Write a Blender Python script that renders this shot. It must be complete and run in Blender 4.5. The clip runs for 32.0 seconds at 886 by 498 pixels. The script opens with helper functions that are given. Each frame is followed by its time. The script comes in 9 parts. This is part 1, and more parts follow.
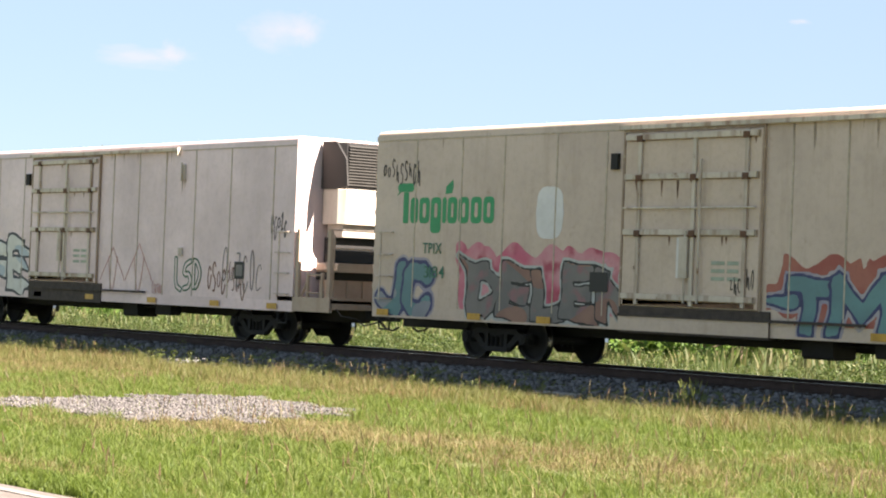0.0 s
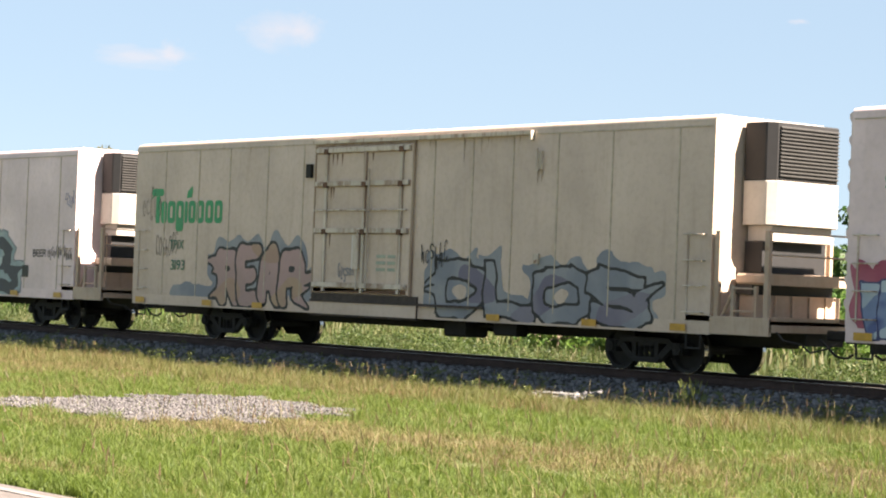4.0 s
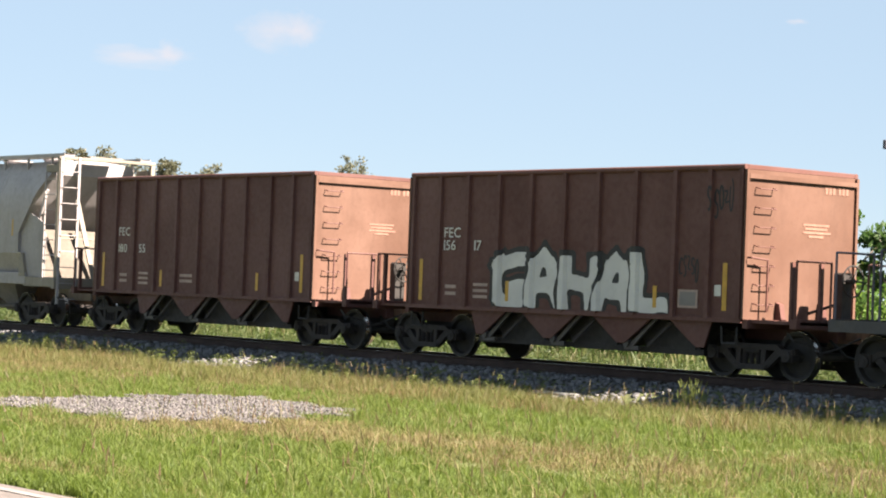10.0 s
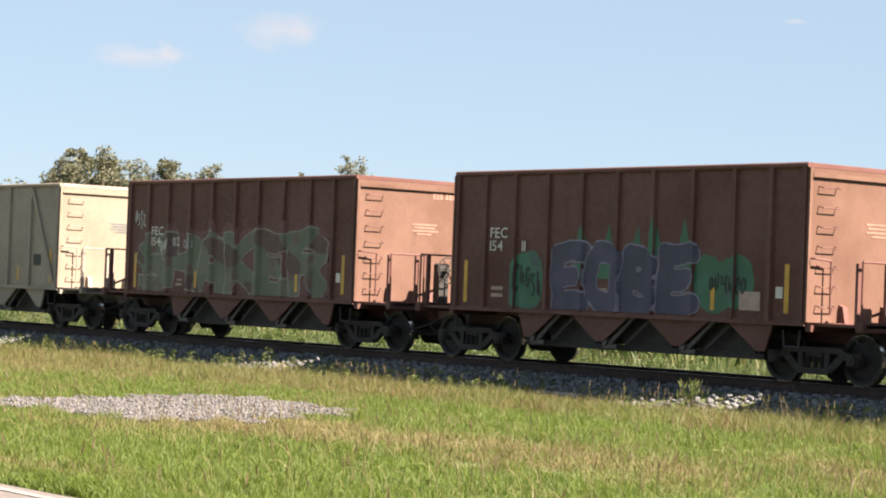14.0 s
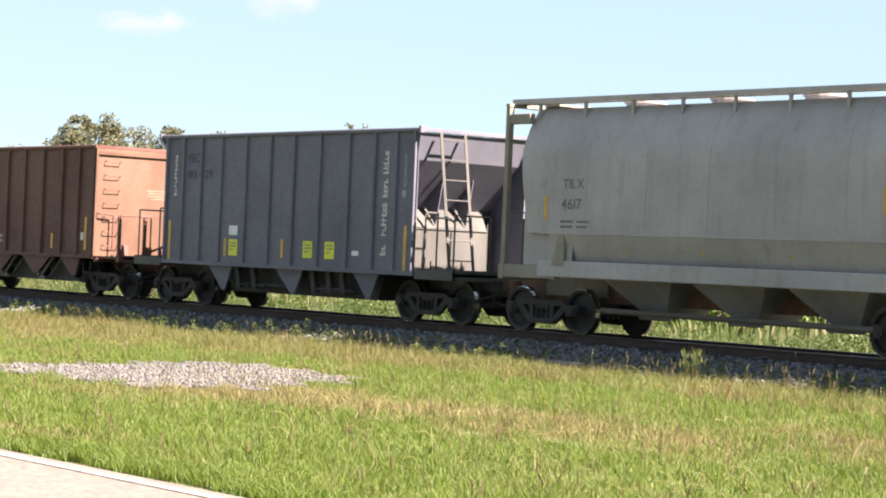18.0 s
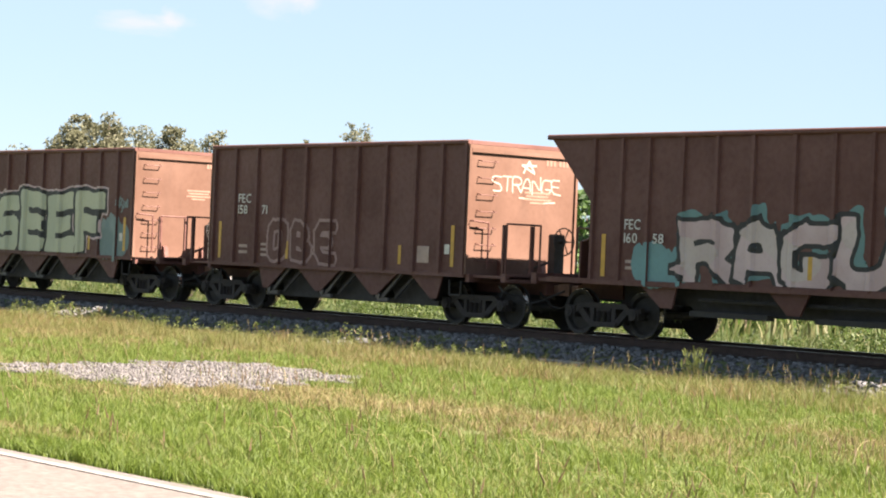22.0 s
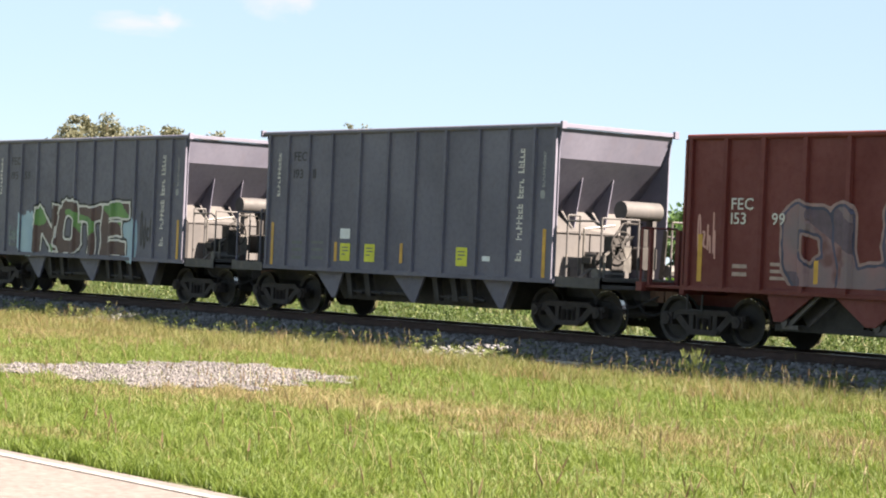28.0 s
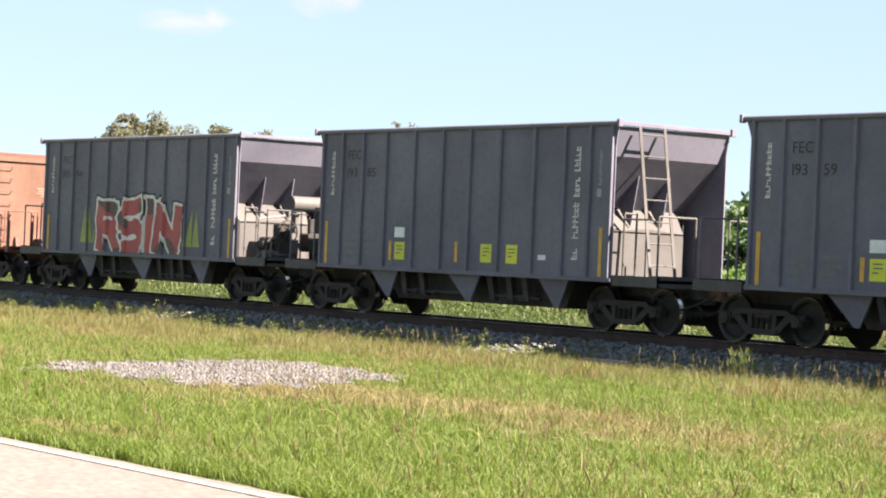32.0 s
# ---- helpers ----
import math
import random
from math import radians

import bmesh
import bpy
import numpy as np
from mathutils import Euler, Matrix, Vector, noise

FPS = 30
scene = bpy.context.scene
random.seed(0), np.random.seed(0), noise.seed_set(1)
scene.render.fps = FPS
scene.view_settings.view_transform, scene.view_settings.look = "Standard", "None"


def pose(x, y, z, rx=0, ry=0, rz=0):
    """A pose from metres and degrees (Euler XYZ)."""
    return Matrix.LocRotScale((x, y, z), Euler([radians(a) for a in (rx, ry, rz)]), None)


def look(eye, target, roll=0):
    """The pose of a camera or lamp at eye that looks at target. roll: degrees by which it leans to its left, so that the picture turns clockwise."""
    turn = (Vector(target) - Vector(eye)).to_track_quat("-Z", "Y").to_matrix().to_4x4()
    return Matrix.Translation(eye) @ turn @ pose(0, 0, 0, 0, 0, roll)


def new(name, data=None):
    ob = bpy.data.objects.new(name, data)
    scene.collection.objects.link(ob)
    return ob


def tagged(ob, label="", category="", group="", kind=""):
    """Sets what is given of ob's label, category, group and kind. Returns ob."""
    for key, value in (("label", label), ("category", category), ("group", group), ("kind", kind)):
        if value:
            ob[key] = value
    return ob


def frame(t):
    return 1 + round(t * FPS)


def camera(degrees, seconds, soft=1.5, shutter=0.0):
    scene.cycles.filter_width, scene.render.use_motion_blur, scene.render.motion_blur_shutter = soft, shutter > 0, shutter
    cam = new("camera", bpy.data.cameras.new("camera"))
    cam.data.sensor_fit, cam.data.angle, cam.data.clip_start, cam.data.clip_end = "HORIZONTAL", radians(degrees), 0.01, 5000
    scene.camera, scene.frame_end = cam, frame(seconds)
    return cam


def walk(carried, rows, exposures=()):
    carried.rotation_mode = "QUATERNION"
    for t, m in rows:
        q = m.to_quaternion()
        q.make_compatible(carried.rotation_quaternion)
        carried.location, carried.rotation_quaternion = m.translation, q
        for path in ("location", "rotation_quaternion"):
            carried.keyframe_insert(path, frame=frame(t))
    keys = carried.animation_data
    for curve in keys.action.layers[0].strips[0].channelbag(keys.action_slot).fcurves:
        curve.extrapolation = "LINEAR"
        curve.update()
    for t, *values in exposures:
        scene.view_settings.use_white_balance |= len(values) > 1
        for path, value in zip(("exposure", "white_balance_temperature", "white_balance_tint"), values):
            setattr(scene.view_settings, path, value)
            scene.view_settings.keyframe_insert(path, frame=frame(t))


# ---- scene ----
# x runs along the track (the train goes to +x), z = 0 is the top of the rails, the road lies on the -y side
cam = camera(22.86, 32.0, soft=2.0)
walk(cam, [
    (0.0, pose(37.439, -29.896, 1.368, 91.080, -2.19, 50.829)),
    (15.5, pose(37.439, -29.896, 1.368, 91.080, -2.19, 50.829)),
    (17.5, pose(37.439, -29.896, 1.368, 90.149, -2.44, 50.870)),
    (18.0, pose(37.439, -29.896, 1.368, 90.250, -2.44, 50.914)),
    (18.5, pose(37.439, -29.896, 1.368, 90.278, -2.44, 50.944)),
    (19.0, pose(37.439, -29.896, 1.368, 90.294, -2.44, 50.915)),
    (19.5, pose(37.439, -29.896, 1.368, 90.340, -2.44, 50.870)),
    (20.0, pose(37.439, -29.896, 1.368, 90.369, -2.44, 50.870)),
    (20.5, pose(37.439, -29.896, 1.368, 90.338, -2.44, 50.915)),
    (21.0, pose(37.439, -29.896, 1.368, 90.248, -2.44, 50.959)),
    (21.5, pose(37.439, -29.896, 1.368, 90.248, -2.44, 50.959)),
    (22.0, pose(37.439, -29.896, 1.368, 90.234, -2.44, 50.944)),
    (22.5, pose(37.439, -29.896, 1.368, 90.191, -2.44, 50.914)),
    (23.0, pose(37.439, -29.896, 1.368, 90.162, -2.44, 50.914)),
    (23.5, pose(37.439, -29.896, 1.368, 90.162, -2.44, 50.914)),
    (24.0, pose(37.439, -29.896, 1.368, 90.192, -2.44, 50.900)),
    (24.5, pose(37.439, -29.896, 1.368, 90.192, -2.44, 50.900)),
    (26.5, pose(37.439, -29.896, 1.368, 90.192, -2.44, 50.900)),
    (27.0, pose(37.439, -29.896, 1.368, 90.235, -2.44, 50.914)),
    (27.5, pose(37.439, -29.896, 1.368, 90.250, -2.44, 50.914)),
    (28.0, pose(37.439, -29.896, 1.368, 90.250, -2.44, 50.900)),
    (28.5, pose(37.439, -29.896, 1.368, 90.280, -2.44, 50.900)),
    (29.0, pose(37.439, -29.896, 1.368, 90.279, -2.44, 50.914)),
    (29.5, pose(37.439, -29.896, 1.368, 90.278, -2.44, 50.944)),
    (30.0, pose(37.439, -29.896, 1.368, 90.243, -2.44, 51.077)),
    (30.5, pose(37.439, -29.896, 1.368, 90.188, -2.44, 51.342)),
    (31.0, pose(37.439, -29.896, 1.368, 90.165, -2.44, 51.549)),
    (31.5, pose(37.439, -29.896, 1.368, 90.127, -2.44, 51.755)),
    (32.0, pose(37.439, -29.896, 1.368, 90.156, -2.44, 52.140)),
], exposures=[(0.0, 2.88, 6500, 15), (1.0, 2.78, 6500, 15), (2.0, 2.78, 6500, 15), (5.0, 2.78, 6500, 15), (6.0, 2.78, 6500, 15), (7.0, 2.87, 6500, 15), (9.0, 2.92, 6500, 15), (10.0, 2.74, 6500, 15), (11.0, 2.92, 6500, 15), (12.0, 3.06, 6500, 15), (13.0, 2.7, 6500, 15), (14.0, 2.68, 6500, 15), (15.0, 2.8, 6500, 15), (18.0, 3.04, 6500, 15), (19.0, 2.92, 6500, 15), (20.0, 2.92, 6500, 15), (21.0, 2.78, 6500, 15), (22.0, 2.94, 6500, 15), (24.0, 2.92, 6500, 15), (27.0, 2.85, 6500, 15), (28.0, 2.96, 6500, 15), (29.0, 2.97, 6500, 15), (30.0, 2.92, 6500, 15), (32.0, 3.0, 6500, 15)])

# ---- light ----
SUN = Vector((1.0, 0.33, 1.0)).normalized()
world = bpy.data.worlds.new("sky")
scene.world = world
world.use_nodes = True
wn = world.node_tree.nodes
sky = wn.new("ShaderNodeTexSky")
sky.sky_type, sky.sun_disc = "NISHITA", False
sky.sun_elevation = math.asin(SUN.z)
sky.sun_rotation = math.atan2(SUN.x, SUN.y)
sky.air_density, sky.dust_density, sky.ozone_density = 1.0, 0.1, 1.5
sky.altitude = 2500.0
wn["Background"].inputs["Strength"].default_value = 0.05
# a thin summer haze evens out the blue
haze = wn.new("ShaderNodeMix")
haze.data_type = "RGBA"
haze.inputs[0].default_value = 0.88
haze.inputs[7].default_value = (1.46, 1.92, 2.23, 1)
world.node_tree.links.new(sky.outputs[0], haze.inputs[6])
world.node_tree.links.new(haze.outputs[2], wn["Background"].inputs["Color"])
sun = new("sun", bpy.data.lights.new("sun", "SUN"))
sun.data.energy, sun.data.angle, sun.data.color = 5.0, radians(0.53), (1.0, 0.87, 0.70)
sun.matrix_basis = look(SUN * 60, (0, 0, 0))


# ---- materials ----
def node_mat(name):
    m = bpy.data.materials.new(name)
    m.use_nodes = True
    nt = m.node_tree
    return m, nt, nt.nodes["Principled BSDF"]


def link(nt, a, b):
    nt.links.new(a, b)


def coords(nt, scale, shift=True):
    """Object coordinates, moved by the object's random number, scaled."""
    tc = nt.nodes.new("ShaderNodeTexCoord")
    mp = nt.nodes.new("ShaderNodeMapping")
    mp.inputs["Scale"].default_value = scale
    link(nt, tc.outputs["Object"], mp.inputs["Vector"])
    if shift:
        oi = nt.nodes.new("ShaderNodeObjectInfo")
        k = nt.nodes.new("ShaderNodeMath")
        k.operation = "MULTIPLY"
        k.inputs[1].default_value = 37.0
        link(nt, oi.outputs["Random"], k.inputs[0])
        cb = nt.nodes.new("ShaderNodeCombineXYZ")
        for i in range(3):
            link(nt, k.outputs[0], cb.inputs[i])
        link(nt, cb.outputs[0], mp.inputs["Location"])
    return mp.outputs[0]


def noise_out(nt, vec, scale, detail=4.0, rough=0.55):
    n = nt.nodes.new("ShaderNodeTexNoise")
    n.inputs["Scale"].default_value, n.inputs["Detail"].default_value, n.inputs["Roughness"].default_value = scale, detail, rough
    link(nt, vec, n.inputs["Vector"])
    return n.outputs["Fac"]


def ramp(nt, fac, a, b, lo=0.0, hi=1.0):
    r = nt.nodes.new("ShaderNodeMapRange")
    r.inputs["From Min"].default_value, r.inputs["From Max"].default_value = a, b
    r.inputs["To Min"].default_value, r.inputs["To Max"].default_value = lo, hi
    link(nt, fac, r.inputs["Value"])
    return r.outputs[0]


def mixed(nt, fac, a, b):
    x = nt.nodes.new("ShaderNodeMix")
    x.data_type = "RGBA"
    if isinstance(fac, float):
        x.inputs[0].default_value = fac
    else:
        link(nt, fac, x.inputs[0])
    for sock, v in ((x.inputs[6], a), (x.inputs[7], b)):
        if isinstance(v, tuple):
            sock.default_value = (*v, 1)
        else:
            link(nt, v, sock)
    return x.outputs[2]


def bumped(nt, bsdf, height, strength=0.2, dist=0.01):
    b = nt.nodes.new("ShaderNodeBump")
    b.inputs["Strength"].default_value, b.inputs["Distance"].default_value = strength, dist
    link(nt, height, b.inputs["Height"])
    link(nt, b.outputs[0], bsdf.inputs["Normal"])


def paint(name, base, worn=None, stain=(0.10, 0.055, 0.03), amount=0.25, rough=0.5, fade=0.12, dents=0.25):
    """Weathered paint on steel: fading in large patches, fine dirt, streaks running down, a few rust spots."""
    m, nt, bsdf = node_mat(name)
    v = coords(nt, (1, 1, 1))
    vs = coords(nt, (3.2, 3.2, 0.40))
    big = noise_out(nt, v, 0.55, 3)
    fine = noise_out(nt, v, 9.0, 6, 0.65)
    streak = noise_out(nt, vs, 1.3, 5, 0.6)
    light = tuple(min(1, c * (1 + fade) + 0.02) for c in base)
    dark = tuple(c * (1 - fade * 1.3) for c in base)
    col = mixed(nt, ramp(nt, big, 0.3, 0.7), dark, light)
    col = mixed(nt, ramp(nt, fine, 0.45, 0.8, 0, 0.28), col, tuple(c * 0.55 for c in base))
    col = mixed(nt, ramp(nt, streak, 0.56 - 0.12 * amount, 0.78 - 0.16 * amount, 0, amount), col, stain)
    spots = noise_out(nt, v, 3.1, 8, 0.7)
    col = mixed(nt, ramp(nt, spots, 0.66 - 0.09 * amount, 0.74 - 0.08 * amount, 0, min(1.0, amount * 1.6)), col, worn or stain)
    link(nt, col, bsdf.inputs["Base Color"])
    link(nt, ramp(nt, fine, 0.3, 0.8, rough - 0.1, rough + 0.2), bsdf.inputs["Roughness"])
    bsdf.inputs["Specular IOR Level"].default_value = 0.3
    waves = noise_out(nt, v, 1.4, 3)
    bumped(nt, bsdf, waves, dents, 0.03)
    return m


def simple(name, base, rough=0.6, metal=0.0, var=0.3, scale=6.0, bump=0.15):
    m, nt, bsdf = node_mat(name)
    v = coords(nt, (1, 1, 1))
    n = noise_out(nt, v, scale, 6, 0.65)
    n2 = noise_out(nt, v, scale * 0.17, 3)
    col = mixed(nt, ramp(nt, n, 0.35, 0.7), tuple(c * (1 - var) for c in base), tuple(min(1, c * (1 + var)) for c in base))
    col = mixed(nt, ramp(nt, n2, 0.4, 0.75, 0, 0.4), col, tuple(c * 0.6 for c in base))
    link(nt, col, bsdf.inputs["Base Color"])
    bsdf.inputs["Roughness"].default_value, bsdf.inputs["Metallic"].default_value = rough, metal
    bumped(nt, bsdf, n, bump, 0.01)
    return m


def two_tone(name, a, b, scale=0.9, rough=0.55, c=None):
    """Spray paint that shades from one colour into another in soft clouds."""
    m, nt, bsdf = node_mat(name)
    v = coords(nt, (1, 1, 1), False)
    n = noise_out(nt, v, scale, 2, 0.4)
    col = mixed(nt, ramp(nt, n, 0.4, 0.6), a, b)
    if c:
        col = mixed(nt, ramp(nt, noise_out(nt, v, scale * 1.7, 2, 0.4), 0.55, 0.66), col, c)
    fine = noise_out(nt, v, 12.0, 5, 0.65)
    col = mixed(nt, ramp(nt, fine, 0.5, 0.8, 0, 0.25), col, tuple(x * 0.5 for x in a))
    link(nt, col, bsdf.inputs["Base Color"])
    bsdf.inputs["Roughness"].default_value = rough
    return m


GREY = paint("grey_steel_paint", (0.087, 0.086, 0.119), amount=0.10, rough=0.55, fade=0.10)
BROWN = paint("brown_steel_paint", (0.084, 0.031, 0.0245), amount=0.18, rough=0.6, stain=(0.06, 0.035, 0.028))
BROWN_DARK = paint("dark_brown_steel_paint", (0.078, 0.029, 0.0245), amount=0.12, rough=0.6, stain=(0.05, 0.03, 0.025))
# Darker copy of the pale grey paint, to hold back sun glare on its end.
PALE_END = paint("darkened_pale_end_paint", (0.165, 0.132, 0.100), stain=(0.10, 0.07, 0.045), amount=0.2, rough=0.65)
# Brown for the ends: faded tan, with their sunlit tone put into the colour.
BROWN_END = paint("sunlit_brown_end_paint", (0.091, 0.043, 0.0275), stain=(0.05, 0.026, 0.018), amount=0.30, rough=0.65, fade=0.16)
RED = paint("red_steel_paint", (0.098, 0.0135, 0.0105), amount=0.15, rough=0.55, stain=(0.07, 0.02, 0.02))
OXIDE = paint("oxide_red_steel_paint", (0.098, 0.0325, 0.0235), amount=0.2, rough=0.6, stain=(0.07, 0.03, 0.02))
TAN = paint("tan_brown_steel_paint", (0.100, 0.036, 0.029), amount=0.15, rough=0.6, stain=(0.06, 0.035, 0.028))
YELLOW = paint("pale_yellow_paint", (0.28, 0.183, 0.09), worn=(0.09, 0.035, 0.015), amount=0.22, rough=0.55)
YELLOW_RUST = paint("rusted_yellow_paint", (0.265, 0.176, 0.108), worn=(0.10, 0.040, 0.020), stain=(0.075, 0.042, 0.025), amount=0.65, rough=0.65, fade=0.25)
PALE = paint("pale_grey_paint", (0.21, 0.176, 0.148), amount=0.12, rough=0.55)
COVERED = paint("light_grey_paint", (0.266, 0.247, 0.252), stain=(0.13, 0.11, 0.09), amount=0.3, rough=0.5)
COVERED_DIRTY = paint("stained_grey_paint", (0.264, 0.248, 0.208), worn=(0.16, 0.08, 0.03), stain=(0.15, 0.09, 0.045), amount=0.62, rough=0.6, fade=0.3)


def rusted_tank(name):
    """Grey car paint, sooty above, washed with rust over the belly, flaking in pale and dark patches near the sill."""
    m, nt, bsdf = node_mat(name)
    v = coords(nt, (1, 1, 1), False)
    vs = coords(nt, (2.0, 2.0, 0.35), False)
    tc = nt.nodes.new("ShaderNodeTexCoord")
    xyz = nt.nodes.new("ShaderNodeSeparateXYZ")
    link(nt, tc.outputs["Object"], xyz.inputs[0])
    big = noise_out(nt, v, 0.9, 4)
    streak = noise_out(nt, vs, 1.6, 5, 0.6)
    add = nt.nodes.new("ShaderNodeMath")
    add.operation = "MULTIPLY_ADD"
    add.inputs[1].default_value = 1.2
    link(nt, big, add.inputs[0])
    link(nt, xyz.outputs["Z"], add.inputs[2])
    soot = mixed(nt, ramp(nt, streak, 0.35, 0.7), (0.135, 0.128, 0.14), (0.215, 0.20, 0.205))
    rust = mixed(nt, ramp(nt, streak, 0.4, 0.68), (0.235, 0.168, 0.110), (0.145, 0.085, 0.045))
    col = mixed(nt, ramp(nt, add.outputs[0], 3.45, 4.0), rust, soot)
    flake = noise_out(nt, v, 2.6, 6, 0.65)
    low = mixed(nt, ramp(nt, flake, 0.44, 0.58), (0.125, 0.112, 0.100), (0.225, 0.205, 0.178))
    col = mixed(nt, ramp(nt, add.outputs[0], 2.45, 2.75), low, col)
    fine = noise_out(nt, v, 9.0, 6, 0.65)
    col = mixed(nt, ramp(nt, fine, 0.5, 0.8, 0, 0.3), col, (0.07, 0.05, 0.04))
    link(nt, col, bsdf.inputs["Base Color"])
    bsdf.inputs["Roughness"].default_value = 0.65
    bsdf.inputs["Specular IOR Level"].default_value = 0.3
    bumped(nt, bsdf, noise_out(nt, v, 1.4, 3), 0.25, 0.03)
    return m


COVERED_TANK = rusted_tank("rust_washed_tank_paint")
# Dingy beige, darkened so the sun doesn't whiten the hopper ends; pipe shares it.
END_BEIGE = paint("darkened_dusty_beige_paint", (0.092, 0.078, 0.064), stain=(0.09, 0.075, 0.06), amount=0.35, rough=0.7)
COVERED_DULL = paint("dull_grey_paint", (0.200, 0.186, 0.190), stain=(0.12, 0.11, 0.10), amount=0.4, rough=0.55, fade=0.2)
WHITE = paint("white_car_paint", (0.60, 0.475, 0.475), stain=(0.30, 0.22, 0.14), amount=0.14, rough=0.42, dents=0.12)
CREAM = paint("cream_car_paint", (0.465, 0.368, 0.300), stain=(0.26, 0.19, 0.11), amount=0.25, rough=0.45, fade=0.08, dents=0.12)
ROOF_WHITE = paint("roof_white_paint", (0.624, 0.624, 0.608), amount=0.1, rough=0.4, dents=0.1)
HARDWARE = paint("rust_streaked_white_paint", (0.47, 0.41, 0.345), stain=(0.16, 0.08, 0.04), amount=0.7, rough=0.5)
BLACK = simple("black_underframe", (0.0075, 0.007, 0.0068), 0.8, 0, 0.5)
IRON = simple("grimy_cast_iron", (0.019, 0.0165, 0.016), 0.75, 0.0, 0.5)
TRUCK_GREY = simple("dusty_cast_steel", (0.020, 0.0150, 0.0145), 0.75, 0.0, 0.5)
# Lighter steel that puts the sunlit edge of the bay frames into the colour.
LIT_EDGE = simple("lit_edge_steel", (0.072, 0.066, 0.066), 0.5, 0.3, 0.4)
RUST = simple("brown_rust", (0.11, 0.055, 0.032), 0.85, 0, 0.35)
TREAD = simple("polished_wheel_tread", (0.55, 0.52, 0.48), 0.22, 1.0, 0.1)
RAIL_SIDE = simple("rusty_rail", (0.052, 0.031, 0.025), 0.8, 0.2, 0.35)
RAIL_TOP = simple("polished_rail_head", (0.50, 0.47, 0.44), 0.3, 1.0, 0.1)
TIE = simple("creosoted_wood", (0.045, 0.036, 0.03), 0.9, 0, 0.4)
GRILLE = simple("black_plastic_grille", (0.0065, 0.0065, 0.008), 0.7)
UNIT = paint("white_unit_housing", (0.40, 0.365, 0.33), stain=(0.2, 0.13, 0.08), amount=0.3, rough=0.45)
GOLD = simple("amber_reflector", (0.44, 0.24, 0.016), 0.35, 0, 0.2)
LIME = simple("lime_label", (0.48, 0.496, 0.024), 0.5, 0, 0.12)
LABEL = simple("white_label", (0.544, 0.576, 0.6), 0.5, 0, 0.1)
INK_WHITE = simple("white_stencil_paint", (0.496, 0.48, 0.448), 0.6, 0, 0.15)
INK_PALE = simple("faded_pale_stencil", (0.30, 0.22, 0.19), 0.6, 0, 0.2)
INK_END = simple("dim_end_stencil", (0.20, 0.105, 0.078), 0.6, 0, 0.2)
INK_BLACK = simple("black_stencil_paint", (0.011, 0.011, 0.013), 0.6, 0, 0.2)
INK_GREY = simple("faded_grey_stencil", (0.24, 0.248, 0.256), 0.6, 0, 0.15)
INK_GREEN = simple("green_logo_paint", (0.012, 0.23, 0.085), 0.5, 0, 0.12)
INK_DKGREEN = simple("dark_green_stencil", (0.03, 0.13, 0.08), 0.55, 0, 0.2)
RAIL_YELLOW = simple("yellow_rail_paint", (0.6, 0.42, 0.08), 0.5, 0, 0.2)
ASPHALT = simple("pale_worn_asphalt", (0.112, 0.097, 0.090), 0.9, 0, 0.34, 14.0, 0.4)
LINE = simple("worn_white_road_line", (0.185, 0.175, 0.168), 0.8, 0, 0.35, 7.0)
GRAVEL = simple("pale_grey_gravel", (0.309, 0.298, 0.278), 0.9, 0, 0.3, 3.0)


